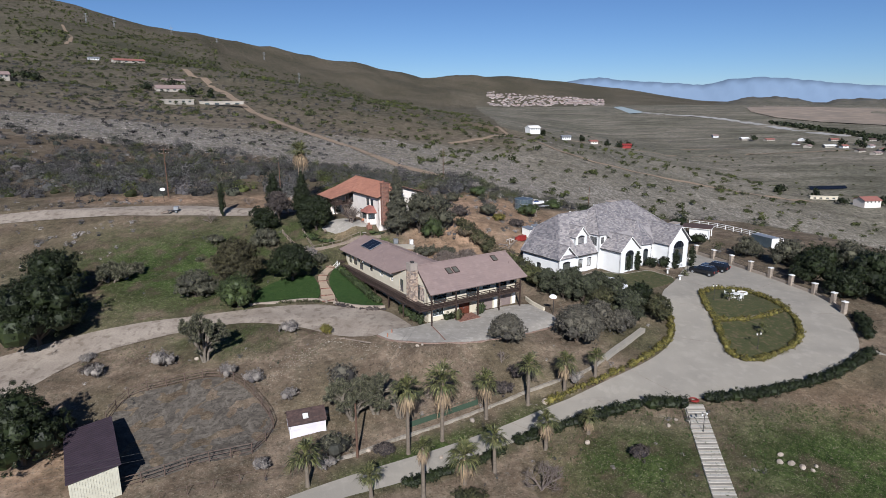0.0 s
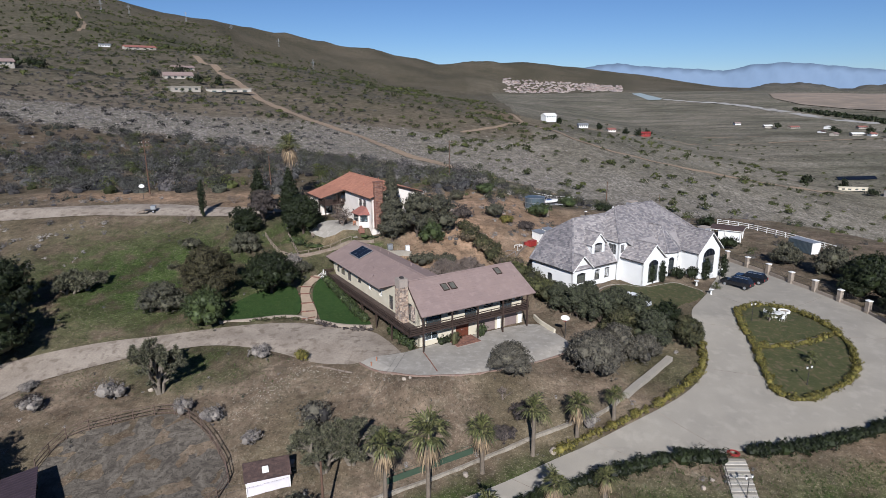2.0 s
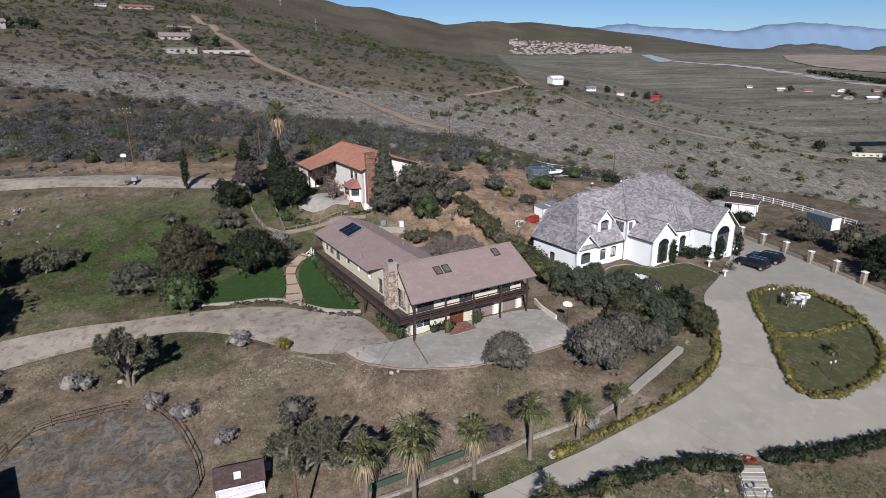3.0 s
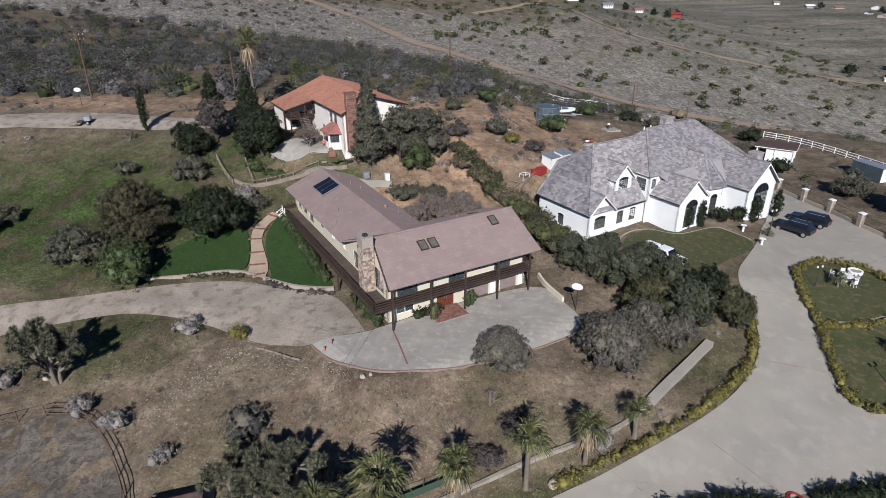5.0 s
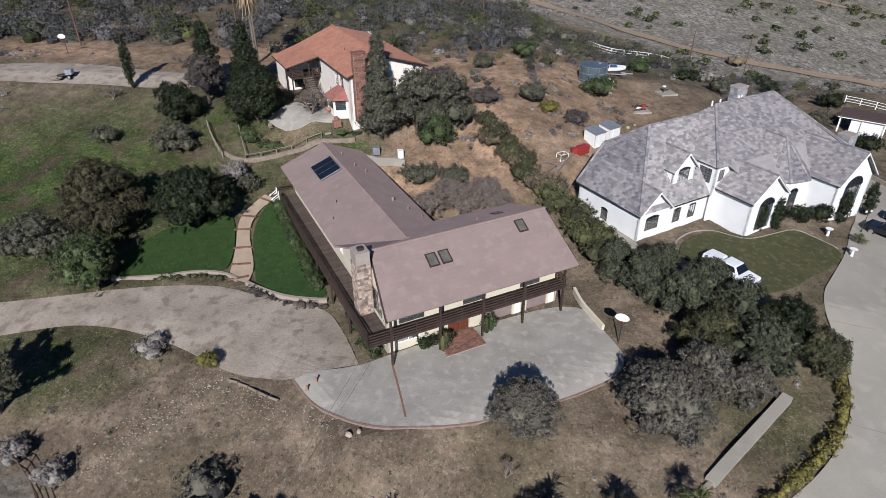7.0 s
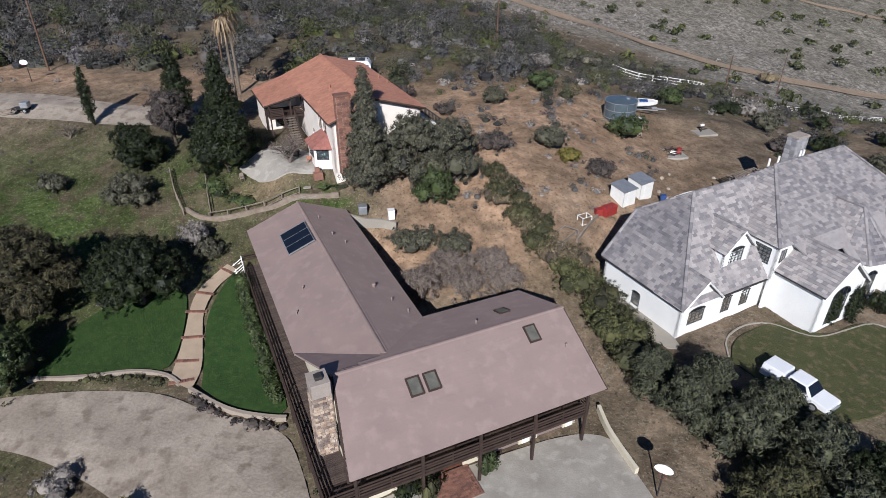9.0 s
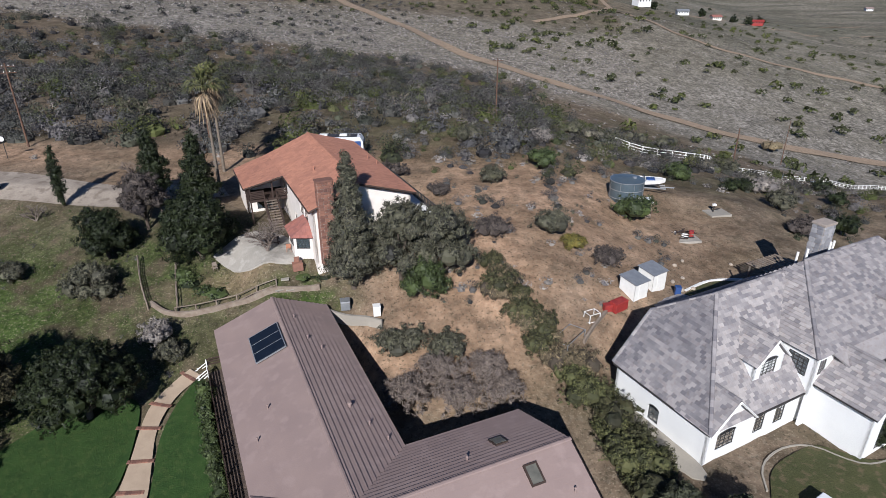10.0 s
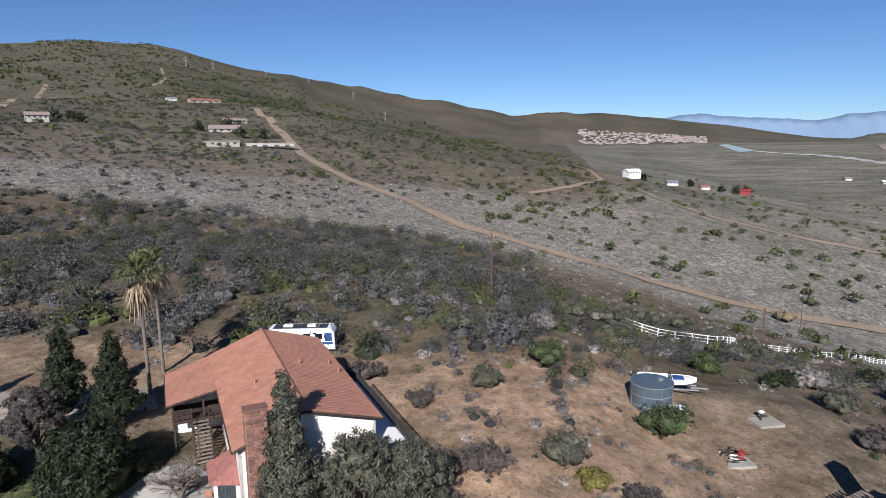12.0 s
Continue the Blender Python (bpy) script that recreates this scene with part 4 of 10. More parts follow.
def brown_house():
    h = thing("brown_house", (-1.85, 88.54, 0), 32.66, "two-storey cream stucco house with brown tile roof and dark wooden balcony", "house")
    fa, ra, zr, ze = 0.514, 0.385, 8.22, 5.11

    def front(u, v):
        return (u, v, ze + fa * v)

    def back(u, v):
        return (u, v, zr - ra * (v - 6.05))

    # roof
    roof_plane(h, [front(0, 0), front(19, 0), front(19, 6.05), front(1.0, 6.05)], TILE_BROWN, tile=1.0, course=0.44, step=0.010, lift=0.0, gap=0.0, single=(1.0, 18.0, 0.0, 6.2), label="weathered pinkish brown tiles")
    left = [back(1.0, 6.05), (-0.43, 12.2, back(0, 12.2)[2]), (4.97, 6.99, back(0, 6.99)[2])]
    roof_plane(h, [back(19, 12.2), back(9.93, 12.2), back(4.97, 6.99), back(1.0, 6.05), back(19, 6.05)], TILE_BROWN, tile=60.0, course=0.42, step=0.085, lift=0.0, gap=0.0)
    bm = bmesh.new()
    slab(bm, left, 0.16)
    part("roof_slope", bm, TILE_BROWN, h)
    roof_plane(h, [(-0.43, 33.2, 5.73), (-0.43, 12.2, 5.73), (4.97, 6.99, 7.86), (4.97, 33.2, 7.86)], TILE_BROWN, tile=60.0, course=0.42, step=0.010, lift=0.0, gap=0.0)
    roof_plane(h, [(9.93, 12.2, 5.88), (9.93, 33.2, 5.88), (4.97, 33.2, 7.86), (4.97, 6.99, 7.86)], TILE_BROWN, tile=60.0, course=0.42, step=0.085, lift=0.0, gap=0.0)
    ridge_caps(h, (1.0, 6.05, zr + 0.03), (19, 6.05, zr + 0.03), TILE_BROWN)
    ridge_caps(h, (4.97, 7.1, 7.89), (4.97, 33.2, 7.89), TILE_BROWN)
    for a, b in (((19, 0, ze), (19, 6.05, zr)), ((19, 6.05, zr), (19, 12.2, 5.85)), ((0, 0, ze), (1.0, 6.05, zr)), ((-0.43, 33.2, 5.73), (4.97, 33.2, 7.86)), ((4.97, 33.2, 7.86), (9.93, 33.2, 5.88))):
        bm = bmesh.new()
        tube(bm, Vector(a) - Vector((0, 0, 0.12)), Vector(b) - Vector((0, 0, 0.12)), 0.13, seg=4)
        part("barge_board", bm, WOOD_DARK, h, "dark stained barge board")
    # walls, lower storey
    wall(h, (0.6, 2.0), (18.3, 2.0), 0, 2.75, [(1.0, 3.1, 0.75, 1.95), (5.9, 8.1, 0, 2.2), (9.6, 12.7, 0, 2.25), (14.3, 16.6, 0, 2.25)], STUCCO_CREAM)
    wall(h, (18.3, 2.0), (18.3, 11.6), 0, 2.75, [], STUCCO_CREAM)
    wall(h, (0.6, 32.4), (0.6, 2.0), 0, 2.75, [(24.0, 25.4, 0.8, 1.9), (27.2, 28.8, 0.8, 1.9)], STUCCO_CREAM)
    wall(h, (18.3, 11.6), (9.2, 11.6), 0, 2.75, [], STUCCO_CREAM)
    wall(h, (9.2, 11.6), (9.2, 32.4), 0, 2.75, [], STUCCO_CREAM)
    wall(h, (9.2, 32.4), (0.6, 32.4), 0, 2.75, [], STUCCO_CREAM)
    # upper storey
    zf = 2.83
    upper = [(1.2, 3.6, zf, 5.0), (4.6, 6.2, 3.7, 5.0), (7.4, 9.4, zf, 5.0), (10.6, 12.2, 3.7, 5.0), (13.4, 15.6, zf, 5.0), (16.2, 17.2, 3.7, 5.0)]
    wall(h, (0.6, 2.0), (18.3, 2.0), 2.75, 5.92, upper, STUCCO_CREAM)
    m, length = wall_matrix((0.6, 2.0), (18.3, 2.0))
    for o in upper:
        window(h, m, *o, nx=2, frame_mat=FRAME_DARK)
    window(h, m, 1.0, 3.1, 0.75, 1.95, nx=2, frame_mat=TRIM_WHITE)
    wall(h, (18.3, 2.0), (18.3, 11.6), 2.75, 5.9, [], STUCCO_CREAM, top=[(4.05, 7.95)])
    side = [(1.4, 2.6, 3.5, 5.2), (3.3, 5.0, 3.5, 5.2), (6.0, 7.6, 3.2, 5.2), (10.4, 11.6, 3.9, 5.1), (14.6, 15.6, 3.9, 5.0), (18.4, 19.4, 4.0, 5.0), (21.6, 22.9, 3.0, 5.1), (24.2, 25.5, zf, 5.1), (27.4, 29.6, 3.1, 5.6)]
    wall(h, (0.6, 32.4), (0.6, 2.0), 2.75, 5.72, side, STUCCO_CREAM, top=[(30.4, 5.9), (26.4, 7.9), (20.4, 5.72)])
    m, _ = wall_matrix((0.6, 32.4), (0.6, 2.0))
    for o in side:
        window(h, m, *o, nx=2, frame_mat=TRIM_WHITE if o[3] < 5.05 else FRAME_DARK)
    wall(h, (9.2, 11.6), (9.2, 32.4), 2.75, 5.8, [], STUCCO_CREAM)
    wall(h, (18.3, 11.6), (9.2, 11.6), 2.75, 5.7, [], STUCCO_CREAM)
    wall(h, (9.2, 32.4), (0.6, 32.4), 2.75, 5.8, [], STUCCO_CREAM, top=[(4.2, 7.6)])
    part("upper_floor", boxed((0.8, 2.2, 2.6), (18.1, 11.4, 2.8)), CONCRETE_OLD, h)
    part("upper_floor", boxed((0.8, 11.5, 2.6), (9.0, 32.2, 2.8)), CONCRETE_OLD, h)
    part("back_plinth", boxed((0.62, 13.0, -1.5), (9.15, 32.3, 0.02)), STUCCO_CREAM, h)
    # balcony
    part("balcony_floor", boxed((-1.6, 0.38, 2.6), (18.0, 1.98, 2.82)), WOOD_DARK, h)
    bal = part("balcony_floor", boxed((-1.6, 2.0, 2.6), (0.58, 31.8, 2.82)), WOOD_DARK, h)
    plank = boxed((0, 0, 0), (2.15, 0.13, 0.035), 0.006)
    me = bpy.data.meshes.new("plank")
    plank.to_mesh(me)
    plank.free()
    me.materials.append(DECK)
    y = 2.05
    while y < 31.6:
        o = new("plank", me)
        o.parent = bal
        o.location = (-1.58, y, 2.825)
        y += 0.16
    railing(h, [(0.3, 31.75), (-1.55, 31.75)], zf)
    railing(h, [(-1.55, 30.4), (-1.55, 0.42), (17.95, 0.42), (17.95, 1.9)], zf)
    for u in (0.45, 4.96, 9.16, 13.44, 17.8):
        part("post", boxed((u - 0.09, 0.33, 0), (u + 0.09, 0.51, ze + 0.12)), WOOD_DARK, h)
    for v in (6, 11, 16, 21, 26, 31):
        part("post", boxed((-1.5, v - 0.08, -0.2), (-1.34, v + 0.08, 2.62)), WOOD_DARK, h)
    for v in np.arange(0.6, 32, 1.2):
        part("joist", boxed((-1.6, v, 2.42), (0.5, v + 0.09, 2.598)), WOOD_DARK, h)
    # garage doors, entrance
    m, _ = wall_matrix((0.6, 2.0), (18.3, 2.0))
    for a, b in ((9.6, 12.7), (14.3, 16.6)):
        bm = bmesh.new()
        box(bm, (a, -0.2, 0.01), (b, -0.14, 2.25), m)
        door = part("garage_door", bm, GARAGE, h, "mauve brown panelled garage door")
        for i in range(4):
            bm = bmesh.new()
            box(bm, (a + 0.03, -0.14, 0.04 + i * 0.555), (b - 0.03, -0.105, 0.55 + i * 0.555), m, 0.012)
            part("door_panel", bm, GARAGE, door)
        bm = bmesh.new()
        box(bm, (b + 0.25, 0.0, 0.02), (b + 0.85, 0.03, 2.2), m)
        part("pier_facing", bm, TRIM_WHITE, h)
    for a, b in ((5.95, 6.98), (7.02, 8.05)):
        bm = bmesh.new()
        box(bm, (a, -0.16, 0.12), (b, -0.10, 2.18), m, 0.008)
        door = part("entrance_door", bm, WOOD_RED, h, "red-brown wooden entrance door leaf")
        for i in range(3):
            bm = bmesh.new()
            box(bm, (a + 0.14, -0.1, 0.3 + i * 0.62), (b - 0.14, -0.08, 0.8 + i * 0.62), m, 0.01)
            part("door_panel", bm, WOOD_RED, door)
        bm = bmesh.new()
        tube(bm, m @ Vector(((6.88 if a < 6.5 else 7.12), -0.05, 1.05)), m @ Vector(((6.88 if a < 6.5 else 7.12), -0.05, 1.25)), 0.02)
        part("handle", bm, STEEL, door)
    step = part("entrance_terrace", boxed((5.0, -0.75, -0.05), (9.0, 1.98, 0.1)), MORTAR, h)
    me = bpy.data.meshes.new("paver")
    bm = boxed((0.005, 0.005, 0), (0.315, 0.155, 0.05), 0.006)
    bm.to_mesh(me)
    bm.free()
    me.materials.append(BRICK)
    for i in range(12):
        for j in range(17):
            o = new("paver", me)
            o.parent = step
            o.location = (5.03 + i * 0.33 + (0.16 if j % 2 else 0) * (i < 11), -0.72 + j * 0.158, 0.09)
    # chimney
    st = stone_stack(h, (-0.75, 4.6, 2.83), (0.5, 6.0, 9.0), 5, STONE, "stone", "chimney", "chimney of rounded tan river stones", 0.23)
    part("chimney_cap", boxed((-0.78, 4.57, 9.0), (0.53, 6.03, 9.08), 0.02), MORTAR, st)
    part("flue", boxed((-0.35, 5.0, 9.06), (0.15, 5.5, 9.3), 0.02), FRAME_DARK, st)
    # skylights, solar collector, vents
    slope = math.degrees(math.atan(fa))
    for u, v, w in ((5.9, 3.9, 0.75), (7.15, 3.9, 0.75), (15.6, 4.9, 0.75)):
        m4 = Matrix.Translation(front(u, v)) @ pose(0, 0, 0, slope, 0, 0)
        bm = bmesh.new()
        for lo, hi in (((-0.48, -0.68, 0), (0.48, -0.58, 0.16)), ((-0.48, 0.58, 0), (0.48, 0.68, 0.16)), ((-0.48, -0.58, 0), (-0.38, 0.58, 0.16)), ((0.38, -0.58, 0), (0.48, 0.58, 0.16))):
            box(bm, lo, hi, m4)
        sk = part("skylight", bm, WOOD_DARK, h, "skylight with dark frame and clouded glass")
        bm = bmesh.new()
        box(bm, (-0.38, -0.58, 0.06), (0.38, 0.58, 0.11), m4)
        part("pane", bm, SKYLIGHT, sk)
    m4 = Matrix.Translation(back(15.2, 8.6)) @ pose(0, 0, 0, -math.degrees(math.atan(ra)), 0, 0)
    bm = bmesh.new()
    box(bm, (-0.48, -0.55, 0), (0.48, 0.55, 0.16), m4)
    sk = part("skylight", bm, WOOD_DARK, h)
    bm = bmesh.new()
    box(bm, (-0.38, -0.45, 0.15), (0.38, 0.45, 0.18), m4)
    part("pane", bm, SKYLIGHT, sk)
    tilt = math.degrees(math.atan(2.13 / 5.4))
    m4 = Matrix.Translation((3.35, 26.6, 7.86 - 0.394 * 1.62 + 0.16)) @ pose(0, 0, 0, 0, -tilt, 0)
    bm = bmesh.new()
    box(bm, (-1.35, -2.0, 0), (1.35, 2.0, 0.1), m4)
    col = part("solar_collector", bm, STEEL, h, "three dark blue solar water panels")
    for i in range(3):
        bm = bmesh.new()
        box(bm, (-1.28, -1.93 + i * 1.3, 0.09), (1.28, -0.72 + i * 1.3, 0.13), m4, 0.01)
        part("panel", bm, PANEL, col)
    for u, v, r in ((6.2, 29.5, 0.06), (6.6, 26.0, 0.07), (7.4, 24.5, 0.06), (2.0, 19.0, 0.05), (0.8, 16.4, 0.05), (7.4, 16.5, 0.13), (8.2, 14.4, 0.06), (9.0, 12.8, 0.06), (12.4, 7.6, 0.06), (17.6, 3.3, 0.06)):
        z = 7.86 - 0.394 * abs(u - 4.97) if v > 12 else (back(u, v)[2] if v > 6.05 else front(u, v)[2])
        bm = bmesh.new()
        tube(bm, (u, v, z - 0.1), (u, v, z + 0.35), r)
        tube(bm, (u, v, z + 0.33), (u, v, z + 0.42), r * 1.5, r * 0.9)
        part("vent_pipe", bm, TILE_BROWN, h)
    # steps from the balcony's far end, with a white rail
    for i in range(5):
        part("step", boxed((-3.3 + 0.34 * i, 30.45, 1.4), (-2.94 + 0.34 * i, 31.6, 1.72 + 0.22 * i)), CONCRETE, h)
    for y in (30.45, 31.62):
        for k in range(3):
            bm = bmesh.new()
            tube(bm, (-3.2, y, 1.95 + 0.3 * k), (-1.55, y, 3.05 + 0.3 * k), 0.045, seg=6)
            part("stair_rail", bm, TRIM_WHITE, h, "white painted stair rail")
        for x, z in ((-3.2, 1.4), (-2.4, 1.9), (-1.6, 2.6)):
            part("stair_post", boxed((x - 0.05, y - 0.05, z), (x + 0.05, y + 0.05, z + 1.3)), TRIM_WHITE, h)
    return h


# ---- the white house with the steep grey roof ----
def white_house():
    h = thing("white_house", (21.35, 109.6, 0), 36, "white stucco house with steep mottled grey tile roofs and arched windows", "house")
    G, TW, TC = TILE_GREY, 0.46, 0.31

    def main(v):
        return 13.0 - 0.76 * (5.3 - v) if v < 5.3 else 13.0 - 0.88 * (v - 5.3)

    # left block, hipped, with a raised verge at its back
    apex = (5.9, 6.0, 12.0)
    knee = (3.3, 9.9, 9.2)
    roof_plane(h, [(-0.3, 9.9, 5.05), (-0.3, -0.3, 5.05), apex, knee], G, TW, TC, single=(1.6, 8.2, 0.0, 3.6), label="mottled grey and mauve roof tiles")
    roof_plane(h, [(-0.3, -0.3, 5.05), (14.0, -0.3, 5.05), (14.0, 6.0, 12.0), apex], G, TW, TC)
    roof_plane(h, [(16.0, 9.9, 9.2), knee, apex, (16.0, 6.0, 12.0)], G, TW, TC)
    ridge_caps(h, (-0.3, -0.3, 5.1), (5.9, 6.0, 12.05), G)
    ridge_caps(h, (-0.3, 9.9, 5.1), (3.3, 9.9, 9.25), G)
    ridge_caps(h, (3.3, 9.9, 9.25), (5.9, 6.0, 12.05), G)
    ridge_caps(h, (5.9, 6.0, 12.05), (14, 6.0, 12.05), G)
    # small gable
    roof_plane(h, [(-0.35, 3.0, 5.0), (-0.35, -0.45, 5.0), (2.1, -0.45, 7.35), (2.1, 3.0, 7.35)], G, TW, TC)
    roof_plane(h, [(4.55, -0.45, 5.0), (4.55, 3.0, 5.0), (2.1, 3.0, 7.35), (2.1, -0.45, 7.35)], G, TW, TC)
    ridge_caps(h, (2.1, -0.45, 7.38), (2.1, 2.2, 7.38), G)
    # dormer
    roof_plane(h, [(5.25, 3.6, 8.25), (5.25, 0.9, 8.25), (7.2, 0.9, 10.2), (7.2, 4.8, 10.2)], G, TW, TC)
    roof_plane(h, [(9.15, 0.9, 8.25), (9.15, 3.6, 8.25), (7.2, 4.8, 10.2), (7.2, 0.9, 10.2)], G, TW, TC)
    ridge_caps(h, (7.2, 0.9, 10.23), (7.2, 4.4, 10.23), G)
    # main block
    x0, x1 = 15.6, 26.0
    roof_plane(h, [(10.1, -0.75, main(-0.75)), (12.0, -0.75, main(-0.75)), (12.9, -2.2, main(-2.2)), (17.4, -2.2, main(-2.2)), (17.4, -3.9, main(-3.9)), (24.0, -3.9, main(-3.9)), (33.0, -3.9, main(-3.9)), (x1, 5.3, 13.0), (x0, 5.3, 13.0)], G, TW, TC)
    roof_plane(h, [(10.1, 10.5, main(-0.75)), (10.1, -0.75, main(-0.75)), (x0, 5.3, 13.0)], G, TW, TC)
    roof_plane(h, [(32.0, 12.2, main(12.2)), (10.1, 12.2, main(12.2)), (x0, 5.3, 13.0), (x1, 5.3, 13.0)], G, TW, TC)
    roof_plane(h, [(32.6, -3.9, 6.6), (32.6, 12.4, 6.6), (x1, 5.3, 13.0)], G, TW, TC)
    ridge_caps(h, (x0, 5.3, 13.04), (x1, 5.3, 13.04), G)
    ridge_caps(h, (10.1, -0.75, 8.45), (x0, 5.3, 13.04), G)
    ridge_caps(h, (32.6, -3.9, 6.65), (x1, 5.3, 13.04), G)
    # second gable
    roof_plane(h, [(10.75, 0.5, 5.85), (10.75, -5.5, 5.85), (13.75, -5.5, 8.6), (13.75, 0.5, 8.6)], G, TW, TC)
    roof_plane(h, [(17.0, -5.5, 5.85), (17.0, 0.5, 5.85), (13.75, 0.5, 8.6), (13.75, -5.5, 8.6)], G, TW, TC)
    ridge_caps(h, (13.75, -5.5, 8.63), (13.75, 0.2, 8.63), G)
    # right gable
    roof_plane(h, [(22.9, 2.5, 5.9), (22.9, -7.5, 5.9), (26.6, -7.5, 9.3), (26.6, 2.5, 9.3)], G, TW, TC)
    roof_plane(h, [(30.3, -7.5, 5.9), (30.3, 2.5, 5.9), (26.6, 2.5, 9.3), (26.6, -7.5, 9.3)], G, TW, TC)
    ridge_caps(h, (26.6, -7.5, 9.33), (26.6, 1.0, 9.33), G)
    # entrance bay, a faceted hip
    ap = (20.6, -1.2, 10.2)
    ring = [(17.6, -2.4), (18.8, -4.3), (21.4, -4.9), (23.3, -3.6)]
    for a, b in zip(ring[:-1], ring[1:]):
        roof_plane(h, [(*a, 6.0), (*b, 6.0), ap], G, TW, TC)
        ridge_caps(h, (*b, 6.04), (ap[0], ap[1], ap[2] + 0.03), G)
    roof_plane(h, [(17.6, 1.6, 6.0), (17.6, -2.4, 6.0), ap, (20.6, 1.6, 10.2)], G, TW, TC)
    roof_plane(h, [(23.3, -3.6, 6.0), (23.3, 1.6, 6.0), (20.6, 1.6, 10.2), ap], G, TW, TC)
    ridge_caps(h, (20.6, -1.2, 10.23), (20.6, 1.6, 10.23), G)
    # eaves gutter lines
    for a, b in (((-0.3, 9.8, 4.95), (-0.3, -0.3, 4.95)), ((4.4, -0.35, 4.93), (10.3, -0.35, 4.93)), ((10.75, -0.6, 5.78), (10.75, -5.5, 5.78))):
        bm = bmesh.new()
        tube(bm, a, b, 0.09, seg=6)
        part("gutter", bm, FRAME_DARK, h)
    for g0, gz, w, v in ((2.1, 7.3, 2.45, -0.5), (13.75, 8.55, 3.1, -5.55), (26.6, 9.25, 3.7, -7.55), (7.2, 10.15, 1.95, 0.85)):
        for sx in (-1, 1):
            zl = {2.1: 4.95, 13.75: 5.8, 26.6: 5.85, 7.2: 8.2}[g0]
            bm = bmesh.new()
            tube(bm, (g0, v, gz - 0.05), (g0 + sx * w, v, zl), 0.08, seg=4)
            part("verge_moulding", bm, TRIM_WHITE, h)
    # walls
    W = STUCCO_WHITE
    wins = [(1.1, 3.1, 2.6, 4.0), (5.3, 6.5, 2.5, 4.1), (7.7, 8.9, 2.5, 4.1)]
    wall(h, (0.1, 0.1), (11.3, 0.1), 0, 4.95, wins, W, top=[(4.4, 4.95), (2.0, 7.15), (0, 4.95)])
    m, _ = wall_matrix((0.1, 0.1), (11.3, 0.1))
    window(h, m, *wins[0], nx=4, nz=4, arch=0.35)
    for o in wins[1:]:
        window(h, m, *o, nx=3, nz=5, arch=0.22)
    wall(h, (0.1, 9.7), (0.1, 0.1), 0, 4.95, [(3.9, 5.0, 2.0, 3.3)], W)
    m, _ = wall_matrix((0.1, 9.7), (0.1, 0.1))
    window(h, m, 3.9, 5.0, 2.0, 3.3, nx=2, nz=2, arch=0.25)
    wall(h, (14.0, 9.7), (0.1, 9.7), 0, 4.95, [], W, top=[(13.9, 4.95), (10.6, 9.0), (0, 9.0)])
    # dormer walls
    wall(h, (5.55, 1.2), (8.85, 1.2), 5.8, 8.25, [(0.75, 2.55, 6.7, 8.15)], W, top=[(1.65, 9.95)])
    m, _ = wall_matrix((5.55, 1.2), (8.85, 1.2))
    window(h, m, 0.75, 2.55, 6.7, 8.15, nx=4, nz=5, arch=0.35)
    wall(h, (5.55, 5.0), (5.55, 1.2), 5.8, 8.3, [], W)
    wall(h, (8.85, 1.2), (8.85, 5.0), 5.8, 8.3, [], W)
    # upper bit by the main block
    wall(h, (10.4, 8.0), (10.4, -0.5), 4.9, 8.3, [(6.2, 7.9, 6.2, 7.9)], W)
    m, _ = wall_matrix((10.4, 8.0), (10.4, -0.5))
    window(h, m, 6.2, 7.9, 6.2, 7.9, nx=4, nz=5)
    wall(h, (10.4, -0.5), (17.4, -0.5), 0, 8.3, [(0.5, 1.4, 6.5, 7.9)], W)
    m, _ = wall_matrix((10.4, -0.5), (17.4, -0.5))
    window(h, m, 0.5, 1.4, 6.5, 7.9, nx=3, nz=5)
    # second gable
    wall(h, (11.1, 0.4), (11.1, -5.1), 0, 5.8, [], W)
    wall(h, (11.1, -5.1), (16.7, -5.1), 0, 5.8, [(1.5, 4.0, 2.0, 4.9)], W, top=[(2.7, 8.35)])
    m, _ = wall_matrix((11.1, -5.1), (16.7, -5.1))
    window(h, m, 1.5, 4.0, 2.0, 4.9, nx=4, nz=6, arch=0.95)
    wall(h, (16.7, -5.1), (16.7, -0.4), 0, 5.8, [], W)
    # bay
    ring = [(17.15, -2.3), (18.9, -3.9), (21.3, -4.4), (23.2, -3.3)]
    for i, (a, b) in enumerate(zip(ring[:-1], ring[1:])):
        length = math.hypot(b[0] - a[0], b[1] - a[1])
        op = [(length / 2 - 0.6, length / 2 + 0.6, 1.4 if i else 1.2, 4.6)]
        wall(h, a, b, 0, 6.0, op, W)
        m, _ = wall_matrix(a, b)
        window(h, m, *op[0], nx=2, nz=5, arch=0.5, name="glazed_entrance_door" if i == 1 else "window")
    # right gable
    wall(h, (23.3, 2.0), (23.3, -7.1), 0, 5.8, [], W)
    wall(h, (23.3, -7.1), (29.9, -7.1), -0.4, 5.8, [(1.6, 5.0, 1.6, 5.0)], W, top=[(3.3, 9.0)])
    m, _ = wall_matrix((23.3, -7.1), (29.9, -7.1))
    window(h, m, 1.6, 5.0, 1.6, 5.0, nx=4, nz=6, arch=1.3)
    wall(h, (29.9, -7.1), (29.9, 2.0), -0.4, 5.8, [], W)
    wall(h, (29.9, -3.5), (32.3, -3.5), -0.4, 6.5, [], W)
    wall(h, (32.3, -3.5), (32.3, 12.0), -0.4, 6.5, [], W)
    wall(h, (32.3, 12.0), (14.0, 12.0), 0, 6.8, [], W)
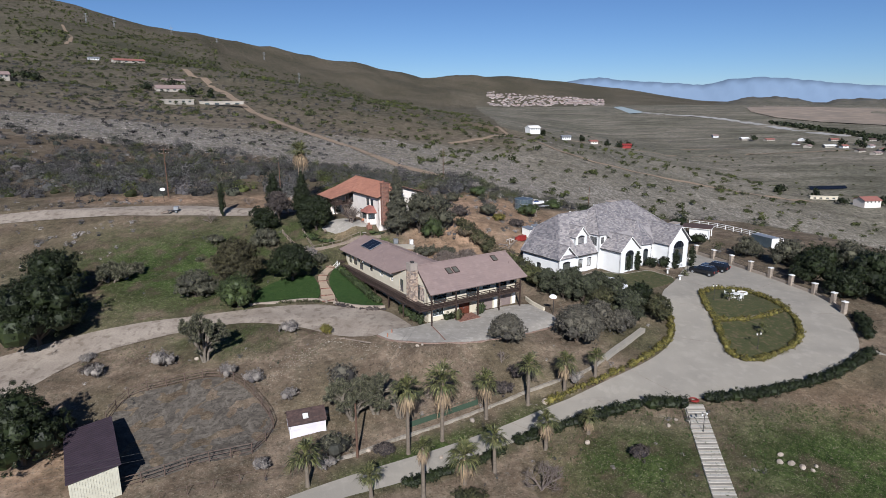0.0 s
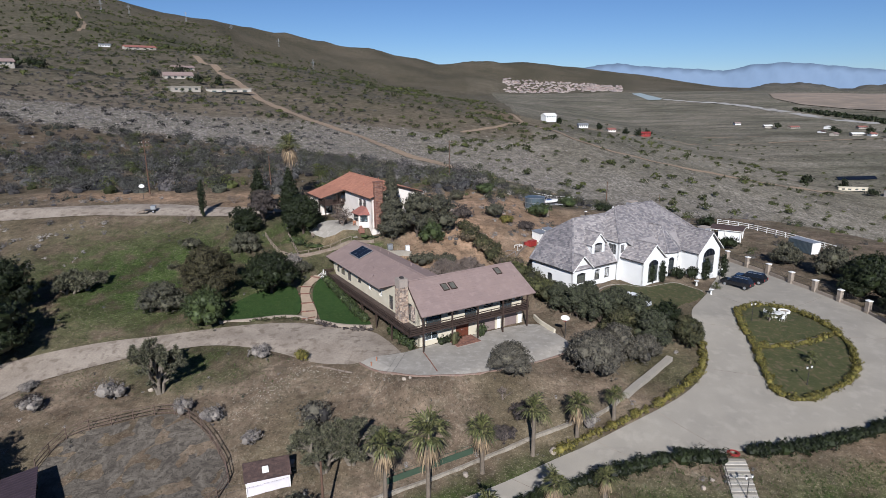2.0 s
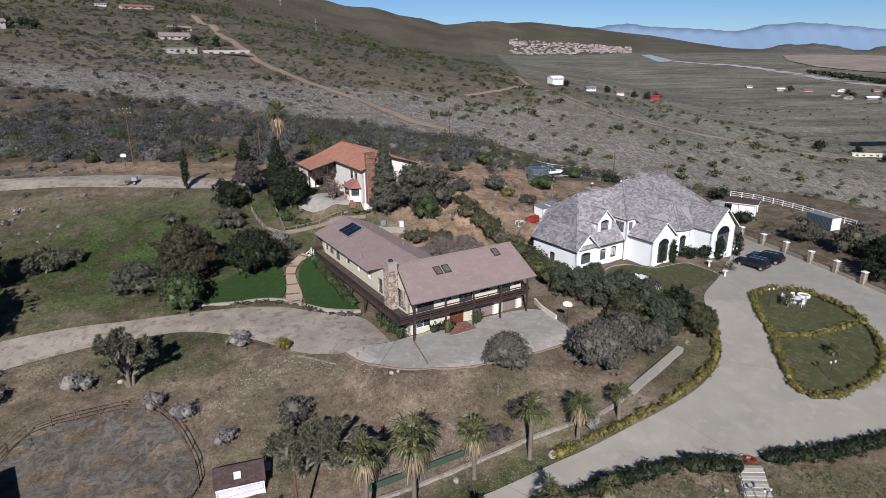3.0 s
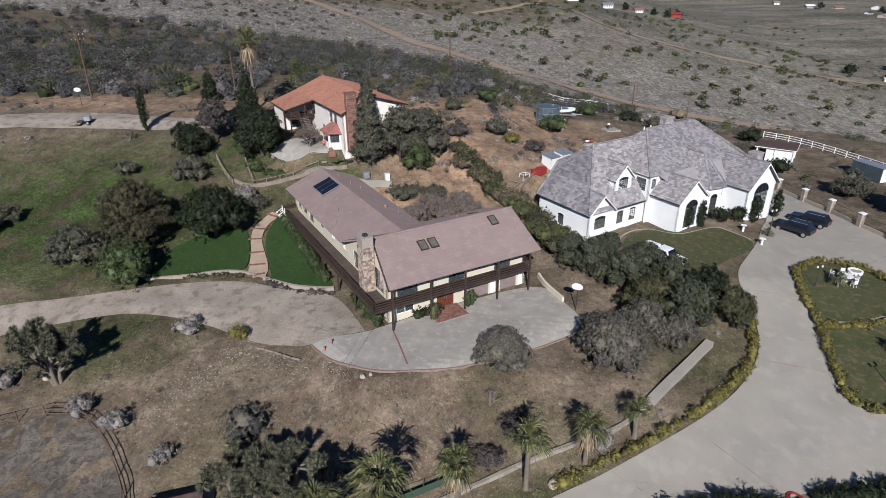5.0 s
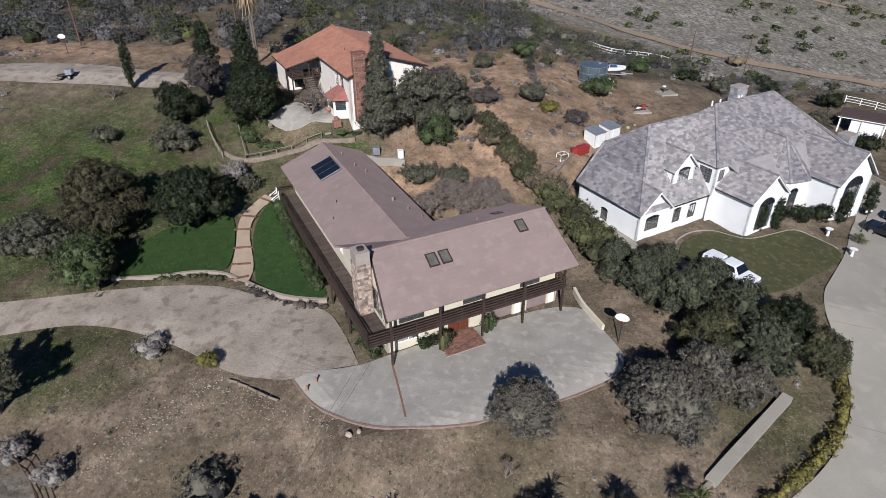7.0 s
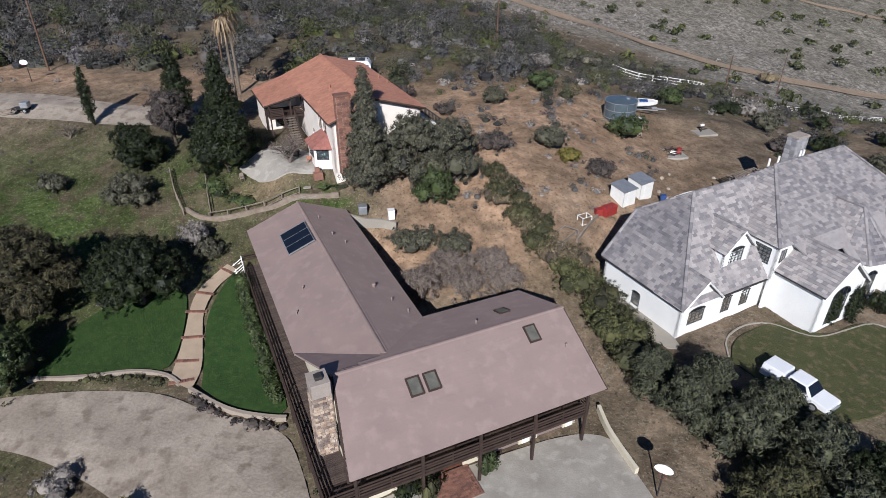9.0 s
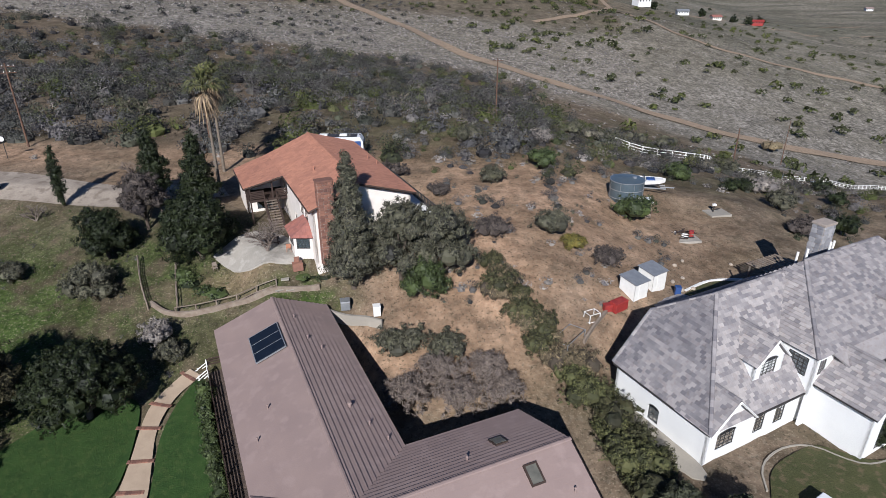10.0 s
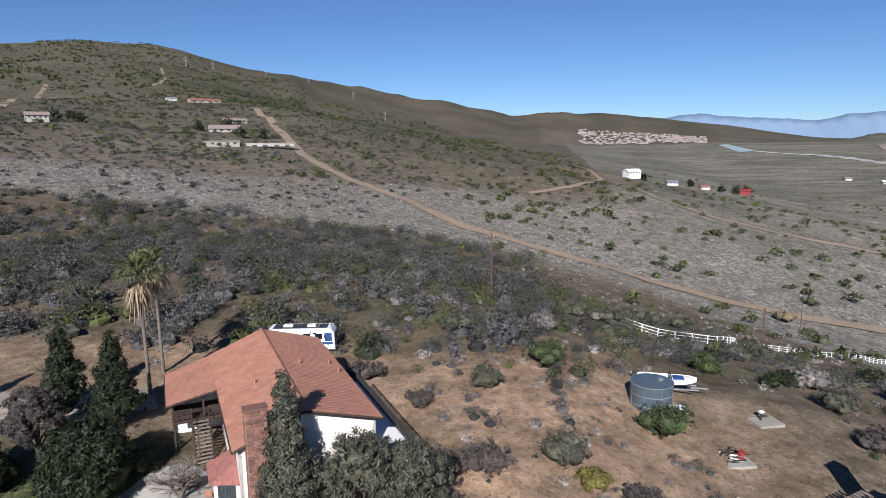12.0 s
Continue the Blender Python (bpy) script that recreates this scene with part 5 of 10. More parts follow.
    # chimney and roof pipes
    c = stone_stack(h, (26.8, 10.5, 6.5), (28.6, 11.8, 11.8), 9, GREY_BLOCK, "block", "chimney", "pale grey block chimney", 0.5)
    part("chimney_cap", boxed((26.7, 10.4, 11.8), (28.7, 11.9, 12.05), 0.03), MORTAR, c)
    c = stone_stack(h, (32.35, -2.2, -0.6), (34.0, -0.7, 8.2), 10, GREY_BLOCK, "block", "chimney", "pale grey block chimney", 0.5)
    part("chimney_cap", boxed((32.33, -2.3, 8.2), (34.1, -0.6, 8.4), 0.03), MORTAR, c)
    for u, v in ((17.2, 7.0), (18.6, 7.0), (22.3, 7.2), (22.8, 7.2)):
        bm = bmesh.new()
        tube(bm, (u, v, main(v) - 0.2), (u, v, main(v) + 1.2), 0.11)
        part("vent_pipe", bm, TRIM_WHITE, h)
    # back porch roof
    roof_plane(h, [(15.0, 16.5, 4.4), (10.5, 16.5, 4.4), (10.5, 12.0, 5.2), (15.0, 12.0, 5.2)], G, TW, TC)
    for u in (10.8, 14.8):
        part("porch_post", boxed((u - 0.12, 16.1, 1.2), (u + 0.12, 16.34, 4.4)), TRIM_WHITE, h)
    return h


# ---- the pale house with the terracotta roof ----
def orange_house():
    h = thing("orange_house", (-13.2, 125.2, 8.8), 33, "two-storey pale stucco house with terracotta tile roof and brick chimney", "house")
    T = TILE_ORANGE
    k = 0.4

    def lz(u):
        return 7.7 - k * (4.8 - u)

    # left slope with the porch part reaching further out, right slope, front wing
    roof_plane(h, [(-0.45, 21.0, lz(-0.45)), (-0.45, -0.5, lz(-0.45)), (4.8, -0.5, 7.7), (4.8, 21.0, 7.7)], T, course=0.4, tile=0.4, step=0.02, lift=0.0, gap=0.0)
    roof_plane(h, [(-4.6, 22.0, lz(-4.6)), (-4.6, 13.8, lz(-4.6)), (-0.45, 11.6, lz(-0.45)), (-0.45, 21.0, lz(-0.45))], T, course=0.4, tile=0.4, step=0.02, lift=0.0, gap=0.0)
    roof_plane(h, [(10.6, -0.6, 5.96), (10.6, 21.0, 5.96), (4.8, 21.0, 7.7), (4.8, -0.6, 7.7)], T, course=0.42, tile=0.36, barrel=True, single=(0.8, 6.2, 0.0, 6.6), label="red-orange roof tiles in rows")
    ridge_caps(h, (4.8, -0.5, 7.74), (4.8, 21.0, 7.74), T)
    for a, b in (((-0.45, -0.5, lz(-0.45)), (4.8, -0.5, 7.7)), ((4.8, -0.6, 7.7), (10.6, -0.6, 5.96)), ((-0.45, 11.6, lz(-0.45)), (-4.6, 13.8, lz(-4.6))), ((-0.45, -0.5, lz(-0.45)), (-0.45, 11.6, lz(-0.45))), ((-4.6, 13.8, lz(-4.6)), (-4.6, 22.0, lz(-4.6))), ((10.6, -0.6, 5.96), (10.6, 21.0, 5.96))):
        bm = bmesh.new()
        tube(bm, Vector(a) - Vector((0, 0, 0.14)), Vector(b) - Vector((0, 0, 0.14)), 0.12, seg=4)
        part("fascia_board", bm, WOOD_DARK, h, "dark brown fascia board")
    P = STUCCO_PALE
    op = [(2.4, 3.8, 3.3, 4.8), (4.3, 5.7, 3.3, 4.8), (8.0, 9.0, 0.1, 2.2)]
    wall(h, (0, 11.6), (0, 0), -0.2, 5.6, [(12 - 0.4 - o[1], 12 - 0.4 - o[0], o[2], o[3]) for o in op], P)
    m, _ = wall_matrix((0, 11.6), (0, 0))
    for o in op:
        window(h, m, 11.6 - o[1], 11.6 - o[0], o[2], o[3], nx=2, frame_mat=WOOD_DARK, label="brown framed window")
    wall(h, (0, 0), (10.2, 0), -0.2, 5.6, [(7.4, 9.2, 2.9, 4.4)], P, top=[(10.2, 5.85), (4.8, 7.5), (0, 5.7)])
    m, _ = wall_matrix((0, 0), (10.2, 0))
    window(h, m, 7.4, 9.2, 2.9, 4.4, nx=2, frame_mat=WOOD_DARK)
    wall(h, (10.2, 0), (10.2, 20.6), -0.2, 5.9, [(3.0, 5.0, 3.2, 5.2), (8.0, 9.6, 3.8, 5.2)], P)
    m, _ = wall_matrix((10.2, 0), (10.2, 20.6))
    window(h, m, 3.0, 5.0, 3.2, 5.2, nx=2, frame_mat=FRAME_DARK)
    window(h, m, 8.0, 9.6, 3.8, 5.2, nx=2, frame_mat=FRAME_DARK)
    wall(h, (10.2, 20.6), (-0.02, 20.6), -0.2, 5.6, [], P, top=[(10.2, 5.7), (5.4, 7.5), (0, 5.9)])
    wall(h, (-0.02, 21.6), (-4.2, 21.6), -0.2, 3.9, [], P)
    wall(h, (0.0, 20.6), (0.0, 11.6), -0.2, 5.6, [(6.2, 8.4, 3.0, 5.1)], P)
    m, _ = wall_matrix((0.0, 20.6), (0.0, 11.6))
    window(h, m, 6.2, 8.4, 3.0, 5.1, nx=2, frame_mat=WOOD_DARK)
    wall(h, (-4.2, 21.6), (-4.2, 16.4), -0.2, 3.9, [], P)
    wall(h, (-4.2, 16.4), (-0.02, 16.4), -0.2, 3.9, [(1.2, 2.9, 0.3, 2.2)], P)
    m, _ = wall_matrix((-4.2, 16.4), (-0.02, 16.4))
    window(h, m, 1.2, 2.9, 0.3, 2.2, nx=2, frame_mat=FRAME_DARK)
    # upper porch and outside stairs
    part("porch_floor", boxed((-4.2, 12.6, 2.55), (-0.05, 16.3, 2.8)), WOOD_DARK, h)
    railing(h, [(-4.15, 16.3), (-4.15, 12.7), (-2.6, 12.7)], 2.8, 1.0, 5, 1.0)
    railing(h, [(-1.2, 12.7), (-0.1, 12.7)], 2.8, 1.0, 5, 1.0)
    for u, v in ((-4.1, 12.75), (-4.1, 16.2), (-1.6, 12.75)):
        part("porch_post", boxed((u - 0.08, v - 0.08, -0.2), (u + 0.08, v + 0.08, 5.1 if u > -3 else 4.05)), WOOD_DARK, h)
    for i in range(12):
        z = 2.6 - 0.215 * i
        part("tread", boxed((-2.55, 12.55 - 0.27 * (i + 1), z - 0.06), (-1.25, 12.55 - 0.27 * i, z), 0.008), WOOD_GREY, h, "weathered wooden stair tread")
    for u in (-2.6, -1.2):
        bm = bmesh.new()
        tube(bm, (u, 12.6, 2.5), (u, 9.3, 0.0), 0.12, seg=4)
        part("stringer", bm, WOOD_DARK, h)
        bm = bmesh.new()
        tube(bm, (u, 12.6, 3.6), (u, 9.3, 1.0), 0.05, seg=4)
        part("stair_rail", bm, WOOD_DARK, h)
        for t in (0.0, 0.33, 0.66, 1.0):
            part("baluster", boxed((u - 0.04, 12.56 - 3.26 * t, 2.5 - 2.5 * t), (u + 0.04, 12.64 - 3.26 * t, 3.6 - 2.6 * t)), WOOD_DARK, h)
    # bay with a red roof
    for a, b, c in (((-0.02, 1.2), (-1.7, 2.0), 0), ((-1.7, 2.0), (-1.7, 4.6), 1), ((-1.7, 4.6), (-0.02, 5.4), 0)):
        length = math.hypot(b[0] - a[0], b[1] - a[1])
        q = [(0.25, length - 0.25, 0.9, 2.1)]
        wall(h, b, a, -0.2, 2.3, q, P, thick=0.16)
        m, _ = wall_matrix(b, a)
        window(h, m, *q[0], nx=3 if c else 2, frame_mat=FRAME_DARK, deep=0.07)
    for pts in ([(-2.0, 5.0, 2.3), (-2.0, 1.6, 2.3), (-0.02, 2.2, 3.5), (-0.02, 4.4, 3.5)], [(-2.0, 1.6, 2.3), (-0.02, 0.7, 2.3), (-0.02, 2.2, 3.5)], [(-0.02, 5.9, 2.3), (-2.0, 5.0, 2.3), (-0.02, 4.4, 3.5)]):
        roof_plane(h, pts, TILE_RED, barrel=True, tile=0.26, course=0.34, thick=0.1, name="bay_roof", label="faded red tile roof over the bay")
    # chimney, right-hand balcony
    c = stone_stack(h, (0.5, -0.85, -0.2), (2.0, -0.02, 8.4), 3, BRICK, "brick", "chimney", "red brick chimney stack", 0.3)
    part("chimney_cap", boxed((0.4, -0.95, 8.4), (2.1, 0.08, 8.6), 0.02), BRICK, c)
    part("balcony_floor", boxed((10.25, -1.5, 2.9), (12.9, 14.0, 3.1)), PLASTIC, h, "pale balcony deck")
    railing(h, [(10.4, -1.45), (12.85, -1.45), (12.85, 13.9)], 3.1, 1.0, 2, 0.4, FRAME_DARK)
    for v in (-1.3, 6.2, 13.8):
        part("balcony_post", boxed((12.65, v - 0.08, -2.4), (12.81, v + 0.08, 2.9)), WOOD_DARK, h)
    for u, v in ((6.6, 10.5), (9.5, 11.5), (9.9, 9.5), (2.4, 8.5)):
        z = lz(u) if u < 4.8 else 7.7 - 0.3 * (u - 4.8)
        bm = bmesh.new()
        tube(bm, (u, v, z - 0.1), (u, v, z + 0.45), 0.08)
        part("vent_pipe", bm, TILE_ORANGE, h)
    part("foundation", boxed((0.05, 0.1, -1.6), (10.1, 20.5, -0.15)), P, h)
    return h


brown_house()
white_house()
orange_house()

# ---- plants ----
LEAF_TWIGGY = mat("pale_twiggy_leaves", (0.15, 0.118, 0.072), (0.10, 0.085, 0.05), 0.6, 0.9, isl=0.7)
LEAF_LIME = mat("fresh_yellow_green_leaves", (0.090, 0.092, 0.036), (0.048, 0.055, 0.021), 0.6, 0.8, isl=0.7)
LEAF_OLEANDER = mat("dark_oleander_leaves", (0.034, 0.041, 0.021), (0.062, 0.066, 0.040), 0.6, 0.75, isl=0.7)
LEAF_GREYISH = mat("dusty_grey_green_leaves", (0.105, 0.097, 0.074), (0.066, 0.063, 0.047), 0.5, 0.8, isl=0.7)

def unit(rng, n):
    v = rng.normal(size=(n, 3))
    return v / np.linalg.norm(v, axis=1)[:, None]


def leaves(rng, blobs, n, size, outer=0.5, up=0.0, long=1.6, sprig=26):
    """n small leaf clumps, gathered in sprigs with gaps between, on the given ellipsoids (x, y, z, rx, ry, rz)."""
    b = np.array(blobs, float)
    w = (b[:, 3] * b[:, 4] * b[:, 5]) ** (2 / 3)
    m = max(8, n // sprig)
    k = rng.choice(len(b), m, p=w / w.sum())
    d = unit(rng, m)
    d[:, 2] = np.where(rng.random(m) < 0.75, np.abs(d[:, 2]) * 0.9 + d[:, 2] * 0.1, d[:, 2])
    rad = 0.74 + outer * 0.72 * rng.random(m) ** 1.4 - 0.22 * (rng.random(m) < 0.25)
    c = b[k, :3] + d * b[k, 3:] * rad[:, None]
    reach = size * (1.5 + 1.5 * rng.random(m)) * (0.6 + 0.25 * long)
    g = rng.integers(0, m, n)
    e = unit(rng, n)
    p = c[g] + (e * rng.random((n, 1)) ** 0.5 + d[g] * 0.35) * reach[g][:, None]
    nr = d[g] * 0.7 + e * 0.75 + 0.6 * unit(rng, n)
    nr[:, 2] += up
    nr /= np.linalg.norm(nr, axis=1)[:, None]
    t = np.cross(nr, unit(rng, n))
    t /= np.linalg.norm(t, axis=1)[:, None]
    s = np.cross(nr, t)
    z = size * (0.55 + 0.9 * rng.random(n))[:, None]
    v = np.stack([p - t * z * long * 0.5 - s * z * 0.36, p - t * z * long * 0.4 + s * z * 0.42, p + t * z * long * 0.6], 1).reshape(-1, 3)
    return v, np.arange(3 * n).reshape(n, 3)


def ball(blob, rng, nu=8, nv=5, shrink=0.78):
    x, y, z, rx, ry, rz = blob
    v, f = [], []
    for j in range(nv + 1):
        a = math.pi * j / nv
        for i in range(nu):
            c = 2 * math.pi * i / nu
            q = shrink * (0.9 + 0.2 * rng.random())
            v.append((x + rx * q * math.sin(a) * math.cos(c), y + ry * q * math.sin(a) * math.sin(c), z + rz * q * math.cos(a)))
    for j in range(nv):
        for i in range(nu):
            f.append((j * nu + i, (j + 1) * nu + i, (j + 1) * nu + (i + 1) % nu, j * nu + (i + 1) % nu))
    return np.array(v), np.array(f)


def joined(pieces):
    v, f, n = [], [], 0
    three = any(np.asarray(b).shape[1] == 3 for _, b in pieces)
    for a, b in pieces:
        b = np.asarray(b)
        if three and b.shape[1] == 4:
            b = np.concatenate([b[:, :3], b[:, [0, 2, 3]]])
        v.append(np.asarray(a, float))
        f.append(b + n)
        n += len(a)
    return np.concatenate(v), np.concatenate(f)


def limb(p0, p1, r0, r1, seg=6, bend=0.0, rng=None, parts=4):
    """A tapered, slightly crooked branch of quads."""
    p0, p1 = np.array(p0, float), np.array(p1, float)
    d = p1 - p0
    side = np.cross(d, (0.3, 0.2, 1.0))
    side = side / max(np.linalg.norm(side), 1e-6)
    other = np.cross(d / max(np.linalg.norm(d), 1e-6), side)
    v, f = [], []
    for j in range(parts + 1):
        t = j / parts
        c = p0 + d * t
        if bend and 0 < j:
            c = c + side * bend * math.sin(t * 3.1) + (rng.normal(size=3) * bend * 0.3 if rng is not None and j < parts else 0)
        r = r0 + (r1 - r0) * t
        for i in range(seg):
            a = 2 * math.pi * i / seg
            v.append(c + (side * math.cos(a) + other * math.sin(a)) * r)
    for j in range(parts):
        for i in range(seg):
            f.append((j * seg + i, j * seg + (i + 1) % seg, (j + 1) * seg + (i + 1) % seg, (j + 1) * seg + i))
    return np.array(v), np.array(f)


def tree(name, x, y, high, wide, material, label, category="tree", seed=0, count=3500, size=0.26, trunk=0.25, clear=0.25, lumps=9, shape="round", group="", bark=None, long=1.6):
    """Trunk with limbs, and a crown of leaf clumps round several lumps."""
    rng = np.random.default_rng(seed + 11)
    if high > 3 and count > 1000:
        count, size = int(count * 3.0), size * 0.52
    h = thing(name, (x, y, ground_z(x, y)), 0, label, category, group)
    z0 = high * clear
    blobs, limbs = [], []
    for i in range(lumps):
        a, q = 2.4 * i + seed, math.sqrt((i + 0.5) / lumps)
        if shape == "cone":
            t = (i + 0.5) / lumps
            r = wide * (1 - t) ** 0.8 * 0.62 + 0.25
            blobs.append((wide * 0.30 * (1 - t) * math.cos(a), wide * 0.30 * (1 - t) * math.sin(a), z0 + (high - z0) * (0.06 + 0.86 * t), r, r, (high - z0) / lumps * 1.25 + 0.3))
        elif shape == "column":
            t = (i + 0.5) / lumps
            blobs.append((0.08 * wide * math.cos(a), 0.08 * wide * math.sin(a), high * (0.04 + 0.92 * t), wide * math.sin(0.5 + t * 2.4), wide * math.sin(0.5 + t * 2.4), high / lumps * 0.95))
        elif shape == "dome":
            e = 1.45 * (1 - (i + 0.5) / lumps)
            rr = wide * rng.uniform(0.34, 0.42)
            blobs.append((wide * 0.64 * math.cos(e) * math.cos(a), wide * 0.64 * math.cos(e) * math.sin(a), high * 0.42 + (high * 0.58 - rr * 0.85) * math.sin(e) - 0.12 * high * math.cos(e) ** 3, rr, rr, rr * 0.85))
        else:
            rr = wide * rng.uniform(0.36, 0.52)
            zc = z0 + (high - z0) * (0.42 + 0.42 * (1 - q) * rng.uniform(0.8, 1.1)) - (0.18 * (high - z0) if q > 0.7 else 0)
            blobs.append((wide * 0.66 * q * math.cos(a), wide * 0.66 * q * math.sin(a), zc, rr, rr, rr * rng.uniform(0.72, 0.95) * min(1.2, (high - z0) / wide / 1.1)))
        b = blobs[-1]
        if trunk and shape in ("round", "dome"):
            limbs.append(limb((0, 0, z0 * 0.7), (b[0] * 0.8, b[1] * 0.8, b[2]), trunk * 0.45, 0.03, 5, 0.12, rng))
    lv, lf = leaves(rng, blobs, count, size, long=long)
    pieces = [(lv, lf)] + [ball(b, rng, shrink=0.62) for b in blobs]
    v, f = joined(pieces)
    v[:, 2] = np.maximum(v[:, 2], 0.02)
    part_crown = raw("crown", v, f, material, h)
    if trunk:
        v, f = limb((0, 0, -0.4), (0, 0, max(z0, high * (0.8 if shape != "round" else 0.45))), trunk, trunk * 0.35, 8, 0.06, rng, 6)
        stem = raw("trunk", v, f, bark or BARK, h, "", True)
        for v, f in limbs:
            raw("limb", v, f, bark or BARK, stem, "", True)
    return h


def bush(name, x, y, high, wide, material, label, seed=0, count=700, size=0.2, group="", category="shrub", lumps=5, core=True, long=1.6):
    count, size = int(count * 2.0), size * 0.6
    rng = np.random.default_rng(seed + 77)
    h = thing(name, (x, y, ground_z(x, y)), 0, label, category, group)
    blobs = []
    for i in range(lumps):
        a, q = 2.4 * i + seed, math.sqrt(i / lumps)
        r = wide * rng.uniform(0.42, 0.58)
        blobs.append((wide * 0.52 * q * math.cos(a), wide * 0.52 * q * math.sin(a), high * rng.uniform(0.38, 0.58), r, r, high * rng.uniform(0.36, 0.48)))
    pieces = [leaves(rng, blobs, count, size, long=long)] + ([ball(b, rng, shrink=0.6) for b in blobs] if core else [])
    v, f = joined(pieces)
    v[:, 2] = np.maximum(v[:, 2], -0.05)
    raw("foliage", v, f, material, h)
    v, f = joined([limb((0, 0, -0.3), (b[0] * 0.7, b[1] * 0.7, b[2]), 0.05, 0.02, 4) for b in blobs])
    raw("stem", v, f, BARK, h)
    return h


def twig_tree(name, x, y, high, wide, material, label, seed=0, levels=5, thick=0.10, category="shrub", group=""):
    """A leafless bush or tree of forking twigs."""
    rng = np.random.default_rng(seed + 5)
    h = thing(name, (x, y, ground_z(x, y)), 0, label, category, group)
    pieces = []

    def grow(p, d, length, r, level):
        q = p + d * length
        pieces.append(limb(p, q, r, r * 0.62, 4, length * 0.06, rng, 2))
        if level == 0:
            return
        for _ in range(3):
            nd = d * 1.15 + rng.normal(size=3) * 0.55
            nd[2] = abs(nd[2]) * 0.7 + 0.12
            nd[0] *= wide / high * 1.1
            nd[1] *= wide / high * 1.1
            nd /= np.linalg.norm(nd)
            grow(p + d * length * rng.uniform(0.6, 1.0), nd, length * rng.uniform(0.62, 0.85), r * 0.6, level - 1)

    for _ in range(4):
        d = rng.normal(size=3) * 0.5
        d[2] = 1.0
        grow(np.zeros(3), d / np.linalg.norm(d), high * 0.27, thick, levels - 1)
    v, f = joined(pieces)
    raw("branchwork", v, f, material, h)
    return h


def frond_set(rng, n, reach, dry):
    """Fan leaves of a palm round its top: stalk and pointed blades."""
    pieces = []
    for i in range(n):
        az = 2.4 * i + rng.uniform(-0.3, 0.3)
        el = rng.uniform(-1.45, -0.75) if dry else rng.uniform(-0.55, 1.5)
        out = np.array([math.cos(az) * math.cos(el), math.sin(az) * math.cos(el), math.sin(el)])
        side = np.array([-math.sin(az), math.cos(az), 0.0])
        up = np.cross(out, side)
        scale = rng.uniform(0.7, 1.15)
        stalk = reach * rng.uniform(0.25, 0.5) * (0.6 if dry else 1) * scale
        base = out * stalk
        v = [side * 0.03, -side * 0.03, base - side * 0.02, base + side * 0.02]
        pieces.append((np.array(v), np.array([(0, 1, 2, 3)])))
        blades = 9
        v, f = [], []
        for k in range(blades):
            t = (k - (blades - 1) / 2) / ((blades - 1) / 2)
            a = t * 0.85 + rng.uniform(-0.08, 0.08)
            dirn = out * math.cos(a) + side * math.sin(a)
            length = reach * 0.72 * scale * (1 - 0.28 * abs(t)) * rng.uniform(0.6, 1.2)
            droop = np.array([0, 0, -1]) * length * (0.34 if not dry else 0.5)
            mid = base + dirn * length * 0.55 + up * 0.02
            tip = base + dirn * length + droop
            wd = np.cross(dirn, up) * 0.027 * reach
            n0 = len(v)
            v += [base, mid + wd, tip, mid - wd]
            f.append((n0, n0 + 1, n0 + 2, n0 + 3))
        pieces.append((np.array(v), np.array(f)))
    return joined(pieces)


PALM_MESHES = {}


def palm(x, y, high, reach, label, seed, skirt=True, thick=0.2):
    rng = np.random.default_rng(seed)
    h = thing("fan_palm", (x, y, ground_z(x, y)), (seed * 67) % 360, label, "palm", "fan palms")
    rings = max(5, int(high / 0.45))
    v, f = [], []
    for j in range(rings + 1):
        t = j / rings
        r = thick * (1.25 - 0.45 * t) * (1.0 + 0.07 * (j % 2)) * (1.35 if j == 0 else 1)
        for i in range(9):
            a = 2 * math.pi * i / 9
            v.append((r * math.cos(a) + 0.15 * t * math.sin(seed), r * math.sin(a), -0.3 + (high + 0.3) * t))
    for j in range(rings):
        for i in range(9):
            f.append((j * 9 + i, j * 9 + (i + 1) % 9, (j + 1) * 9 + (i + 1) % 9, (j + 1) * 9 + i))
    raw("trunk", v, f, PALM_BARK, h, "", True)
    top = (0.15 * math.sin(seed), 0, high)
    for kind, n, dry, material in (("crown", 34, False, LEAF_PALM), ("skirt", 34, True, LEAF_PALM_DRY)):
        if dry and not skirt:
            continue
        key = (kind, seed % 3)
        if key not in PALM_MESHES:
            vv, ff = frond_set(np.random.default_rng(seed % 3 + 40), n, 1.0, dry)
            o = raw(kind, vv, ff, material, h)
            PALM_MESHES[key] = o.data
        else:
            o = new(kind, PALM_MESHES[key])
            o.parent = h
        o.matrix_basis = Matrix.Translation((top[0], top[1], top[2] - (0.12 * reach if dry else 0))) @ Matrix.Diagonal((reach * 0.95, reach * 0.95, reach * (1.05 if dry else 0.95), 1))
    return h


def rosette(rng, at, d, r, n):
    d = d / np.linalg.norm(d)
    u = unit(rng, n)
    dirs = u + d * 0.55
    dirs /= np.linalg.norm(dirs, axis=1)[:, None]
    s = np.cross(dirs, unit(rng, n))
    s /= np.linalg.norm(s, axis=1)[:, None]
    p = np.asarray(at)[None, :] + dirs * r * 0.15
    ln = r * (0.75 + 0.4 * rng.random(n))[:, None]
    v = np.stack([p - s * r * 0.10, p + s * r * 0.10, p + dirs * ln + s * r * 0.015, p + dirs * ln - s * r * 0.015], 1).reshape(-1, 3)
    return v, np.arange(4 * n).reshape(n, 4)


